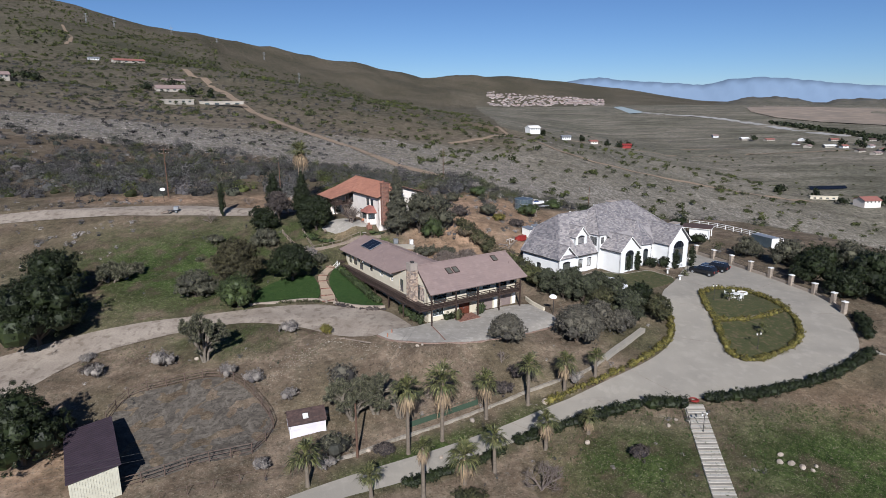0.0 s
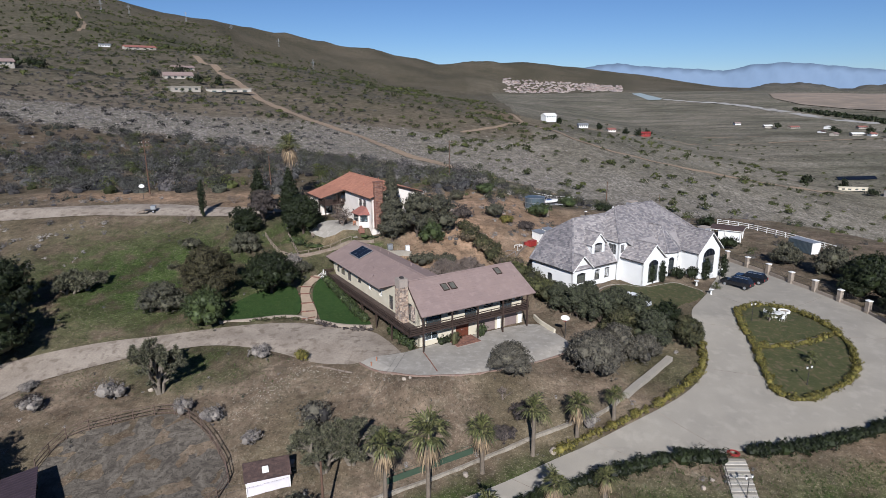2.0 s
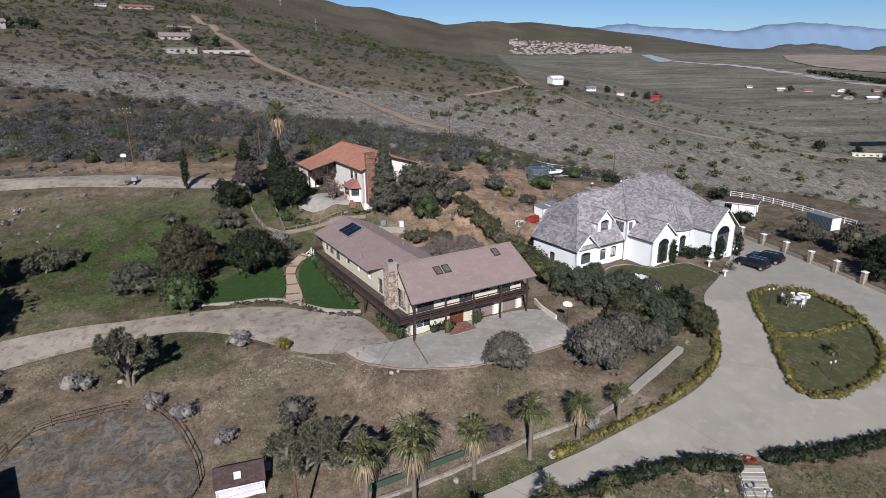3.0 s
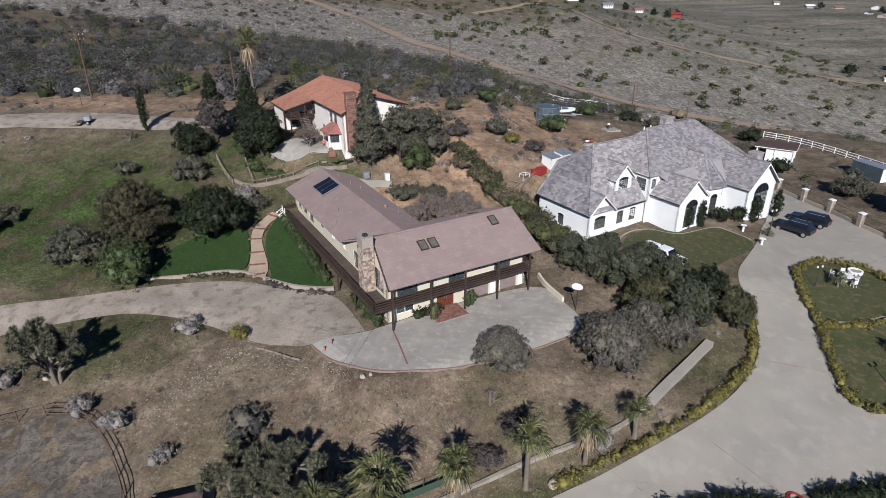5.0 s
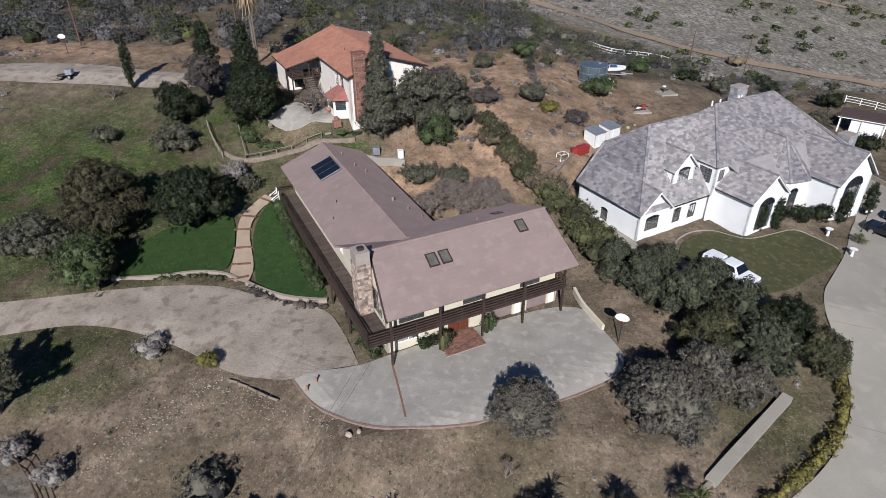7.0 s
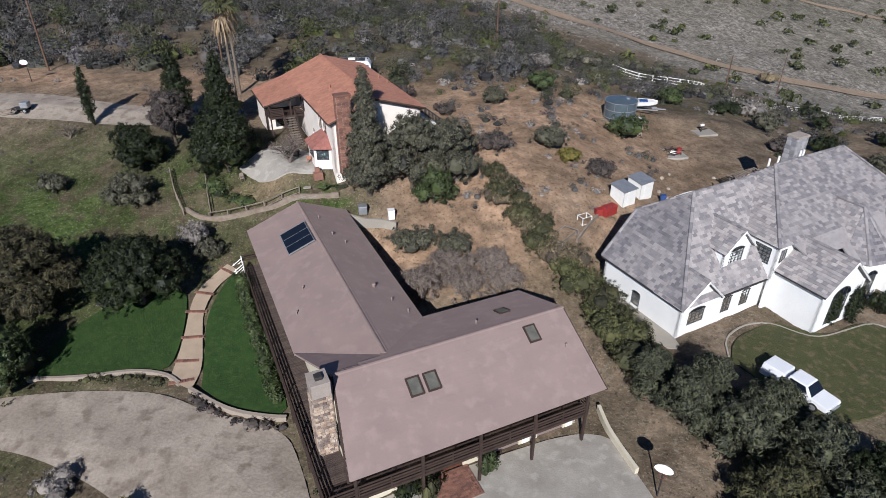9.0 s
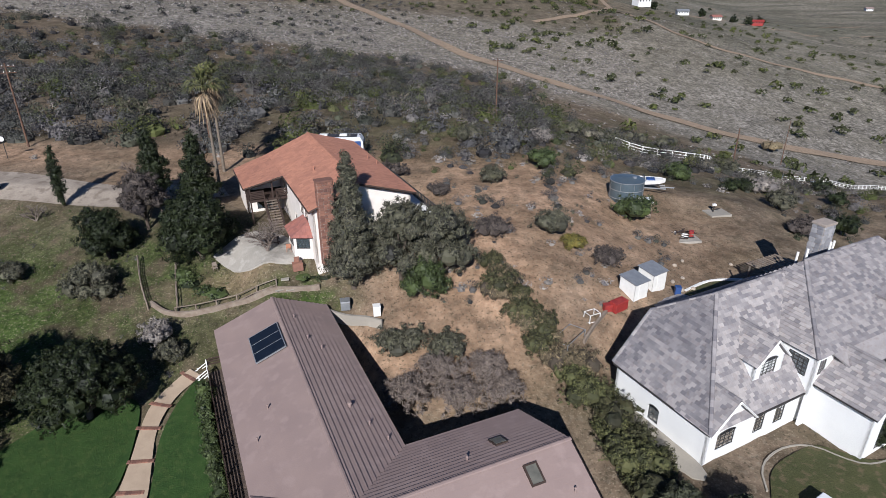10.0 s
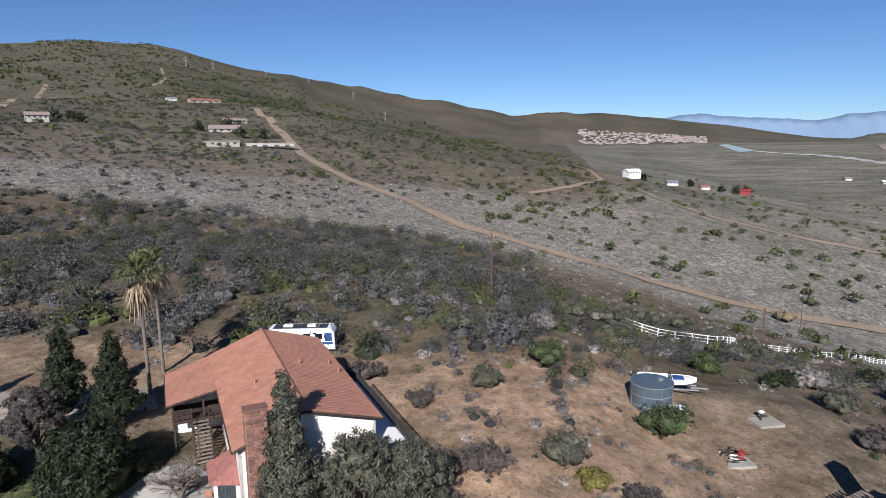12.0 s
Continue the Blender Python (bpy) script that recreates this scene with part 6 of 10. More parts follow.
def joshua(name, x, y, high, wide, label, seed=0, stems=3, forks=3, tuft=0.5, category="joshua tree", blades=64):
    """Thick forking trunks whose arms end in spiky tufts."""
    rng = np.random.default_rng(seed + 3)
    h = thing(name, (x, y, ground_z(x, y)), 0, label, category)
    wood, spikes = [], []

    def grow(p, d, length, r, level):
        q = p + d * length
        wood.append(limb(p, q, r, r * 0.82, 6, length * 0.07, rng, 3))
        if level == 0:
            spikes.append(rosette(rng, q, d, tuft * rng.uniform(0.6, 0.85), blades))
            for back in (0.18, 0.36, 0.54):
                spikes.append(rosette(rng, q - d * length * back, d, tuft * 0.6, blades // 2))
            return
        if level >= 1 and rng.random() < 0.8:
            side = d * 0.5 + rng.normal(size=3) * 0.6
            side[2] = abs(side[2]) + 0.2
            side /= np.linalg.norm(side)
            a = p + d * length * rng.uniform(0.45, 0.85)
            b = a + side * length * rng.uniform(0.35, 0.6)
            wood.append(limb(a, b, r * 0.7, r * 0.6, 6, length * 0.04, rng, 2))
            spikes.append(rosette(rng, b, side, tuft * 0.75, blades))
            spikes.append(rosette(rng, (a + b) / 2, side, tuft * 0.55, blades // 2))
        if level == 1:
            spikes.append(rosette(rng, q, d, tuft * 0.6, blades // 2))
        for _ in range(rng.integers(2, 4)):
            nd = d * 1.15 + rng.normal(size=3) * 0.55 * np.array([wide / high * 1.3, wide / high * 1.3, 0.6])
            nd[2] = max(nd[2], 0.15)
            nd /= np.linalg.norm(nd)
            grow(q, nd, length * rng.uniform(0.6, 0.9), r * 0.75, level - 1)

    for i in range(stems):
        a = 2 * math.pi * i / stems + seed
        d = np.array([math.cos(a) * 0.4 * wide / high * 1.6, math.sin(a) * 0.4 * wide / high * 1.6, 1.0])
        spread = 0.3 if stems < 9 else wide * 0.32 * math.sqrt((i + 0.5) / stems)
        a = a if stems < 9 else 2.4 * i
        grow(np.array([math.cos(a) * spread, math.sin(a) * spread, -0.2]), d / np.linalg.norm(d), high * (0.34 if forks < 4 else 0.30), 0.24, forks - 1)
    v, f = joined(wood)
    raw("trunk", v, f, JOSHUA_BARK, h, "", True)
    v, f = joined(spikes)
    raw("spiky_foliage", v, f, SPIKE, h)
    return h


def hedge(name, pts, width, high, material, label, seed=0, dense=150, size=0.14, category="hedge", wavy=0.12, group=""):
    """A hedge along a line: a rough core under a skin of leaves."""
    rng = np.random.default_rng(seed + 29)
    p = along(pts, 0.55)
    blobs = []
    for q in p:
        k = 1 + rng.uniform(-wavy, wavy) * 2
        blobs.append((q[0] + rng.normal() * 0.05, q[1] + rng.normal() * 0.05, ground_z(*q) + high * 0.48, width * 0.55 * k, width * 0.55 * k, high * 0.55 * k))
    o = blobs[0]
    h = thing(name, (o[0], o[1], ground_z(o[0], o[1])), 0, label, category, group)
    v, f = joined([leaves(rng, blobs, int(dense * len(p) * width * high ** 0.5), size)] + [ball(b, rng, 6, 4, 0.72) for b in blobs])
    v = v - np.array([o[0], o[1], ground_z(o[0], o[1])])
    raw("foliage", v, f, material, h)
    v, f = joined([limb((b[0] - o[0], b[1] - o[1], b[2] - ground_z(o[0], o[1]) - high * 0.7), (b[0] - o[0], b[1] - o[1], b[2] - ground_z(o[0], o[1])), 0.03, 0.02, 4, parts=1) for b in blobs[::3]])
    raw("stem", v, f, BARK, h)
    return h


# palms along the lower drive and behind the terracotta-roofed house
for k, (x, y, hh, rr, sk) in enumerate([(-4.1, 65.3, 8.3, 2.5, True), (-0.1, 67.6, 7.9, 3.0, True), (5.5, 71.3, 5.3, 2.1, True), (11.1, 73.6, 5.6, 2.2, False), (16.2, 75.5, 4.2, 2.0, True), (20.9, 78.1, 3.0, 1.6, False),
                                        (-2.1, 58.5, 6.2, 1.6, True), (2.4, 60.6, 3.6, 2.4, True), (5.9, 62.4, 4.4, 2.1, False), (12.2, 65.7, 3.8, 1.9, True), (17.7, 67.7, 2.2, 1.5, True), (-7.7, 58.3, 2.7, 1.7, False), (-14.8, 59.6, 3.8, 2.6, False)]):
    palm(x, y, hh, rr, "fan palm with dead fronds hanging under its crown" if sk else "fan palm with a dark green crown beside the drive", k, sk)
palm(-32.7, 143.8, 13.2, 3.1, "tall thin fan palm with shaggy dead fronds", 20, True, 0.17)
palm(-34.9, 149.6, 13.0, 3.0, "tall thin fan palm with shaggy dead fronds", 22, True, 0.17)
palm(49.2, 89.5, 1.0, 1.2, "small palm in the island bed", 31, False, 0.12)
palm(49.0, 100.6, 1.2, 1.3, "small palm in the island bed", 33, False, 0.12)
palm(46.4, 113.8, 0.5, 1.0, "low sago palm in a gravel bed", 35, False, 0.12)

# trees
tree("evergreen_tree", -61.5, 88.0, 11, 7.2, LEAF_DARK, "large dark evergreen tree beside the gravel drive", seed=1, count=9000, size=0.34, trunk=0.4, clear=0.1, lumps=14)
tree("evergreen_tree", -48.4, 63.5, 8.5, 5.2, LEAF_DARK, "dark evergreen tree behind the barn", seed=2, count=6500, size=0.32, trunk=0.35, clear=0.1, lumps=12)
tree("evergreen_tree", -66, 100, 9, 5.5, LEAF_DARK, "dark evergreen tree on the slope", seed=21, count=5000, size=0.34, trunk=0.35, clear=0.1, lumps=10)
tree("round_tree", -27.4, 107.9, 7.0, 4.9, LEAF_DARK, "dense dark green round tree at the lawn", seed=3, count=11000, size=0.24, trunk=0.3, clear=0.16, lumps=22, shape="dome")
tree("willow_tree", -36.5, 105.7, 8.6, 4.6, LEAF_WILLOW, "feathery olive-brown tree with drooping twigs", seed=4, count=9000, size=0.22, trunk=0.3, clear=0.1, lumps=12, long=3.4)
tree("garden_tree", -34.1, 97.6, 5.2, 3.6, LEAF_GREEN, "leafy mid-green garden tree by the drive", seed=5, count=5500, size=0.24, trunk=0.22, clear=0.08, lumps=10)
tree("olive_tree", -42.5, 101.4, 4.3, 4.0, LEAF_OLIVE, "grey-green spreading bush tree", seed=6, count=5000, size=0.26, trunk=0.25, clear=0.1, lumps=10)
tree("oak_tree", -37.6, 127.0, 5.2, 3.5, LEAF_DARK, "dark green oak on the slope", seed=7, count=4500, size=0.25, trunk=0.25, clear=0.1, lumps=9)
tree("oak_tree", -36.0, 121.6, 3.4, 2.9, LEAF_OLIVE, "low grey-green oak scrub tree", seed=8, count=3200, size=0.22, trunk=0.2, clear=0.05, lumps=8)
tree("pine_tree", -26.6, 127.0, 7.8, 3.7, LEAF_DARK, "broad dark green pine beside the patio", seed=9, count=8000, size=0.28, trunk=0.3, clear=0.08, lumps=12, long=2.6)
tree("pine_tree", -31.5, 137.0, 9.5, 3.0, LEAF_DARK, "tall dark conifer beside the dirt yard", seed=10, count=5000, size=0.26, trunk=0.28, clear=0.1, lumps=10, shape="cone", long=2.6)
tree("grey_tree", -35.6, 131.8, 7.4, 3.0, LEAF_MAROON, "thin grey-purple half bare tree", seed=11, count=3200, size=0.2, trunk=0.22, clear=0.2, lumps=10, long=3.0)
tree("pine_tree", -38.5, 139.0, 9.0, 2.6, LEAF_DARK, "narrow dark conifer on the slope", seed=12, count=3600, size=0.25, trunk=0.22, clear=0.1, lumps=9, shape="cone", long=2.4)
tree("cypress_tree", -49.4, 136.0, 8.0, 0.75, LEAF_DARK, "slim dark cypress beside the dirt road", seed=13, count=1600, size=0.2, trunk=0.12, lumps=9, shape="column", long=2.2)
tree("deodar_tree", -9.4, 124.8, 14.2, 3.0, LEAF_OLIVE, "tall conical grey-green conifer in front of the house", seed=14, count=11000, size=0.26, trunk=0.3, clear=0.04, lumps=16, shape="cone", long=2.4)
tree("juniper_tree", -4.9, 126.2, 10.0, 3.5, LEAF_OLIVE, "bushy grey-green juniper beside the tall conifer", seed=15, count=5000, size=0.24, trunk=0.25, clear=0.06, lumps=10, long=2.4)
tree("juniper_tree", -0.8, 127.0, 8.8, 3.3, LEAF_OLIVE, "bushy grey-green juniper on the red slope", seed=16, count=4500, size=0.24, trunk=0.25, clear=0.06, lumps=10, long=2.4)
tree("juniper_tree", -2.2, 124.6, 4.0, 2.6, LEAF_GREEN, "low green juniper below the taller ones", seed=17, count=2600, size=0.22, trunk=0.2, clear=0.04, lumps=8, long=2.2)
tree("round_tree", 9.3, 83.9, 4.3, 2.9, LEAF_GREYISH, "round clipped grey-green tree below the forecourt", seed=18, count=11000, size=0.165, trunk=0.22, clear=0.12, lumps=22, shape="dome")
tree("round_tree", 20.2, 86.2, 5.6, 4.1, LEAF_GREYISH, "large round dark grey-green tree", seed=19, count=16000, size=0.165, trunk=0.3, clear=0.12, lumps=24, shape="dome")
for k, (x, y, hh, w, mt, lb) in enumerate([(18.6, 103.6, 4.6, 2.1, LEAF_OLEANDER, "tall grey-green oleander"), (20.6, 100.6, 5.2, 2.5, LEAF_OLEANDER, "tall grey-green oleander"), (23.6, 98.4, 5.4, 2.7, LEAF_OLEANDER, "tall grey-green oleander"), (25.6, 94.6, 5.2, 2.9, LEAF_TAN, "dull green oleander"),
                                           (28.2, 97.4, 5.2, 2.8, LEAF_OLEANDER, "olive-green oleander"), (29.4, 93.0, 5.4, 3.0, LEAF_OLEANDER, "grey-green oleander"), (32.2, 95.6, 5.0, 2.8, LEAF_DARK, "dark green oleander"), (34.2, 93.2, 4.6, 2.4, LEAF_TAN, "dull green oleander"), (24.0, 90.0, 5.0, 2.8, LEAF_GREYISH, "dusty grey-green oleander"), (27.6, 89.2, 3.8, 2.3, LEAF_GREYISH, "dusty grey-green oleander"), (22.4, 102.6, 4.8, 2.4, LEAF_OLEANDER, "grey-green oleander"), (25.6, 100.2, 4.8, 2.5, LEAF_OLEANDER, "olive-green oleander"), (27.4, 101.4, 3.6, 1.9, LEAF_OLEANDER, "grey-green oleander")]):
    tree("oleander", x, y, hh, w, mt, lb + " in a screen along the drive", seed=40 + k, count=3800, size=0.22, trunk=0.18, clear=0.06, lumps=8, group="oleander screen", category="tree", long=2.2)
for k, (x, y, hh, w, mt) in enumerate([(70, 112, 5.5, 4.5, LEAF_DARK), (74.5, 118, 6.0, 4.5, LEAF_DARK), (72, 125, 5.5, 4.0, LEAF_OLIVE), (79, 110, 6.5, 5.0, LEAF_DARK), (71, 104, 4.5, 3.6, LEAF_DARK), (68, 133, 4.0, 3.0, LEAF_OLIVE), (82, 120, 6, 4.8, LEAF_OLIVE), (77, 100, 5, 4.2, LEAF_DARK), (84, 106, 5.5, 4.5, LEAF_OLIVE)]):
    tree("evergreen_tree", x, y, hh, w, mt, "dark evergreen behind the boundary wall", seed=60 + k, count=3600, size=0.3, trunk=0.25, clear=0.06, lumps=9, group="trees behind the wall")
for k, (x, y, hh, w) in enumerate([(35.2, 113.7, 3.6, 0.75), (37.4, 114.5, 3.6, 0.72), (46.2, 118.2, 3.8, 0.75), (50.6, 121.4, 4.2, 0.8)]):
    tree("cypress_shrub", x, y, hh, w, LEAF_DARK, "clipped dark column cypress against the white wall", seed=80 + k, count=1500, size=0.16, trunk=0.08, lumps=6, shape="column", category="shrub", group="column cypresses", long=2.0)
for k, (x, y, hh, w) in enumerate([(40.6, 116.2, 2.3, 1.5), (43.2, 117.0, 2.6, 1.6)]):
    bush("foundation_shrub", x, y, hh, w, LEAF_DARK, "rounded dark green shrub at the entrance", 90 + k, 1200, 0.16, "entrance shrubs")
bush("clipped_bush", -17.8, 88.2, 2.0, 1.15, LEAF_YELLOW, "small round yellow-green clipped bush beside the drive", 91, 3200, 0.085)
for k, (x, y, hh, w) in enumerate([(-40, 81.6, 2.2, 2.0), (-48.6, 79.8, 1.7, 1.5), (-29.8, 79.2, 1.5, 1.4), (-26.0, 77.6, 1.7, 1.5), (-20.5, 74.5, 1.3, 1.2), (-23.6, 89.2, 1.3, 1.6), (-13.2, 62.4, 1.2, 1.3), (-52, 84, 0.9, 1.1), (17.8, 77.0, 1.6, 1.2), (-20.6, 62.2, 1.1, 1.0)]):
    bush("silver_sagebush", x, y, hh * 1.2, w * 1.25, LEAF_SAGE, "pale silver-grey round desert bush", 100 + k, 1100, 0.15, "silver bushes")
for k, (x, y, hh, w, mt) in enumerate([(-50.2, 81.6, 0.8, 1.8, LEAF_MAROON), (-12.6, 64.4, 3.2, 2.7, LEAF_OLIVE), (8.0, 75.4, 1.8, 1.8, LEAF_MAROON), (10.2, 78.0, 2.0, 2.0, LEAF_MAROON), (-7.0, 65.0, 1.2, 1.6, LEAF_MAROON), (2.8, 57.6, 1.6, 2.2, LEAF_TAN), (22.5, 63.0, 1.4, 1.5, LEAF_MAROON), (-13.6, 77.2, 3.2, 2.9, LEAF_GREYISH)]):
    bush("dry_bush", x, y, hh, w, mt, "rough half-dry bush on the slope" if mt is LEAF_MAROON else "rough grey-green bush on the slope", 120 + k, 1000, 0.2, "slope bushes")
for k, (x, y, hh, w, mt) in enumerate([(8.9, 157.0, 2.9, 3.2, LEAF_GREEN), (2.6, 149.4, 2.2, 2.0, LEAF_OLIVE), (20.8, 147.6, 3.4, 3.4, LEAF_GREEN), (10.2, 136.6, 3.0, 2.8, LEAF_OLIVE), (12.6, 134.6, 1.6, 1.6, LEAF_YELLOW), (3.7, 134.2, 2.4, 2.2, LEAF_MAROON), (-3.9, 145.0, 1.2, 1.8, LEAF_MAROON), (31.3, 172.5, 2.8, 2.8, LEAF_GREEN), (44.1, 190.1, 3.0, 3.0, LEAF_OLIVE), (45.2, 173.8, 3.4, 3.6, LEAF_SAGE), (44.4, 164.3, 3.0, 3.2, LEAF_OLIVE), (43.8, 154.0, 2.6, 2.6, LEAF_MAROON), (-2.7, 168.0, 2.8, 3.4, LEAF_OLIVE), (8.7, 170.5, 2.2, 2.6, LEAF_SAGE),
                                           (-11.4, 151.0, 2.2, 2.6, LEAF_MAROON), (52, 160, 3.2, 3.0, LEAF_DARK), (56, 150, 3.2, 2.6, LEAF_OLIVE), (62, 146, 3.0, 2.6, LEAF_DARK), (60, 158, 2.6, 2.4, LEAF_OLIVE), (66, 168, 3.0, 3.0, LEAF_DARK), (-46.5, 123.0, 2.0, 2.2, LEAF_OLIVE), (-3.4, 118.6, 1.9, 3.0, LEAF_OLIVE), (1.0, 118.8, 1.8, 2.6, LEAF_OLIVE), (-26.0, 116.4, 2.4, 2.2, LEAF_SAGE), (-24.0, 114.6, 2.0, 1.8, LEAF_OLIVE), (16.2, 133.8, 1.6, 2.2, LEAF_MAROON), (-25.4, 131.0, 1.6, 1.6, LEAF_GREEN)]):
    lb = {LEAF_GREEN: "rounded green chaparral bush on the hillside", LEAF_OLIVE: "grey-green chaparral bush on the hillside", LEAF_YELLOW: "bright yellow-green bush on the hillside", LEAF_MAROON: "dry purplish bush on red dirt", LEAF_SAGE: "pale grey twiggy bush on the hillside", LEAF_DARK: "dark green chaparral bush on the hillside"}[mt]
    bush("chaparral_bush", x, y, hh, w, mt, lb, 150 + k, 1700, 0.22, "hillside bushes", lumps=7)
# joshua trees and cactus clumps
joshua("joshua_tree", -34.2, 82.6, 7.4, 2.6, "old joshua tree with shaggy branching trunks", 1, 6, 4, 0.6)
joshua("joshua_clump", -60.2, 108.6, 4.6, 7.0, "broad clump of joshua trees on the green slope", 2, 16, 3, 0.8, blades=60)
joshua("joshua_tree", -11.4, 71.0, 6.2, 3.8, "large many-armed joshua tree", 3, 7, 4, 0.65)
joshua("joshua_tree", -8.6, 72.2, 5.6, 3.2, "tall joshua tree above the retaining wall", 4, 4, 4, 0.55)
joshua("joshua_tree", -5.4, 71.6, 5.8, 2.2, "green spiky upright yucca tree", 5, 5, 3, 0.55)
joshua("joshua_tree", -60, 170, 5.0, 3.0, "joshua tree among the scrub", 6, 3, 3, 0.5)
joshua("joshua_tree", -20, 196, 4.2, 3.0, "joshua tree among the scrub", 7, 3, 3, 0.5)
joshua("yucca", -47.5, 116.5, 0.9, 1.0, "low spiky yucca in the grass", 8, 5, 1, 0.8, "yucca")
# leafless shrubs and trees
for k, (x, y, hh, w) in enumerate([(-1.6, 112.6, 3.8, 3.2), (2.6, 113.0, 4.0, 3.4), (6.2, 114.2, 3.6, 3.0), (0.6, 115.4, 3.4, 3.0), (4.6, 116.2, 3.2, 2.8)]):
    bush("bare_plum_tree", x, y, hh * 0.9, w * 0.8, TWIG, "leafless pinkish grey fruit tree behind the house", 10 + k, 2200, 0.13, "bare fruit trees", "tree", 8, False, 5.0)
for k, (x, y, hh, w) in enumerate([(5.0, 125.6, 3.0, 2.6), (7.6, 122.4, 3.0, 2.4), (8.8, 119.6, 2.6, 2.2)]):
    bush("tan_shrub", x, y, hh, w, LEAF_TAN, "tan fine-twigged shrub on the slope", 190 + k, 1800, 0.2, "tan shrubs")
twig_tree("bare_tree", 10.8, 59.4, 4.6, 3.6, TWIG, "leafless grey tree beside the lower drive", 31, 6, 0.12, "tree")
twig_tree("bare_tree", -19.0, 126.8, 5.0, 4.4, TWIG, "bare white-grey tree on the patio", 32, 6, 0.13, "tree")
twig_tree("bare_tree", 8.2, 80.4, 2.6, 1.6, TWIG, "small dead tree on the slope", 33, 4, 0.05, "tree")
twig_tree("bare_tree", -51.0, 133.0, 3.0, 2.4, TWIG, "small bare orchard tree", 34, 5, 0.08, "tree")
twig_tree("bare_tree", -46.5, 146.0, 3.0, 2.6, TWIG, "small bare tree beside the dirt road", 35, 5, 0.08, "tree")

# hedges
hedge("boundary_hedge", [(9.0, 66.6), (15.4, 69.0), (20, 70.2), (25.0, 71.4)], 1.5, 1.2, LEAF_DARK, "dark green clipped hedge along the drive", 1)
hedge("boundary_hedge", [(26.4, 71.2), (30.2, 71.0)], 1.9, 1.5, LEAF_DARK, "square dark green hedge beside the garden stairs", 2)
hedge("boundary_hedge", [(33.8, 72.2), (38.4, 72.7), (45.8, 74.6), (51.8, 77.0), (58.8, 80.8), (62.0, 83.2)], 1.5, 1.2, LEAF_DARK, "long dark green clipped hedge along the drive", 3)
hedge("boundary_hedge", [(64.8, 88), (66.6, 92), (67.4, 95)], 1.8, 1.4, LEAF_DARK, "dark hedge below the boundary wall", 4)
hedge("boundary_hedge", [(-4.0, 60.0), (2.0, 62.6), (7.0, 65.3)], 1.4, 0.9, LEAF_DARK, "low dark hedge along the lower drive", 5)
hedge("yellow_border", [(13.6, 73.6), (18.2, 75.6), (22, 77.4), (26.0, 79.9), (31.3, 84.0), (34.8, 88.2), (36.3, 92.4), (36.6, 95.8)], 0.9, 0.7, LEAF_YELLOW, "yellow-green low border shrubs along the drive", 6, 190, 0.12, "border hedge", 0.25)
hedge("yellow_border", ISLAND + [ISLAND[0]], 0.9, 0.75, LEAF_YELLOW, "yellow-green low hedge round the island", 7, 190, 0.12, "border hedge", 0.2)
hedge("yellow_border", [(43.9, 93.2), (48, 93.4), (52.5, 95.0), (56.4, 97.2)], 1.0, 0.7, LEAF_YELLOW, "yellow-green low hedge across the island", 8, 190, 0.12, "border hedge", 0.2)
for k in range(26):
    t = k / 25
    x, y = 4.0 + 14.2 * t + 1.6 * math.sin(math.pi * t) + 0.9 * math.sin(k * 2.4), 127.4 - 22.0 * t + 0.9 * math.cos(k * 1.7)
    hh = 2.0 + 0.7 * math.sin(k * 1.3) + 0.8 * t
    if t < 0.45:
        bush("tan_shrub", x, y, hh, hh * 0.85, LEAF_TWIGGY if k % 3 else LEAF_TAN, "loose tan twiggy shrub beside the yard", 400 + k, 1500, 0.17, "side shrubs", lumps=6)
    else:
        bush("green_shrub", x, y, hh, hh * 0.85, (LEAF_LIME, LEAF_TAN, LEAF_LIME)[k % 3], "loose yellow-green shrub between the two houses", 400 + k, 1500, 0.17, "side shrubs", lumps=6)
hedge("balcony_hedge", [(-10.9, 98.6), (-13.6, 102.8), (-16.4, 107.2), (-19.4, 111.8)], 1.3, 1.3, LEAF_GREEN, "clipped grey-green hedge under the balcony", 10, 190, 0.12)
hedge("wall_hedge", [(-3.4, 89.9), (-5.2, 92.4), (-6.8, 95.2)], 0.9, 1.3, LEAF_GREEN, "leafy green shrubs below the balcony", 11, 190, 0.14, "shrub row", 0.3)
hedge("wall_hedge", [(0.6, 91.6), (2.6, 92.9)], 1.2, 1.1, LEAF_DARK, "clipped dark hedge under the ground floor window", 12, 200, 0.1, "hedge", 0.06)
hedge("climbing_plant", [(6.0, 94.3), (6.5, 94.7)], 0.8, 1.9, LEAF_GREEN, "bright green climbing plant at the entrance post", 13, 240, 0.12, "climbing plant", 0.2)
hedge("climbing_plant", [(2.3, 91.4), (2.7, 91.7)], 0.7, 1.9, LEAF_TAN, "brown-leaved climbing plant at the entrance post", 14, 240, 0.12, "climbing plant", 0.2)
hedge("flower_border", [(-28, 98.6), (-24, 99.6), (-21.4, 99.4)], 0.6, 0.35, LEAF_TAN, "low straggly plants along the lawn wall", 15, 120, 0.12, "border plants", 0.3)
hedge("flower_border", [(-17.8, 98.0), (-14.6, 96.6), (-11.6, 96.2), (-9.6, 96.4)], 0.7, 0.4, LEAF_MAROON, "low straggly red-brown plants along the lawn wall", 16, 110, 0.12, "border plants", 0.3)

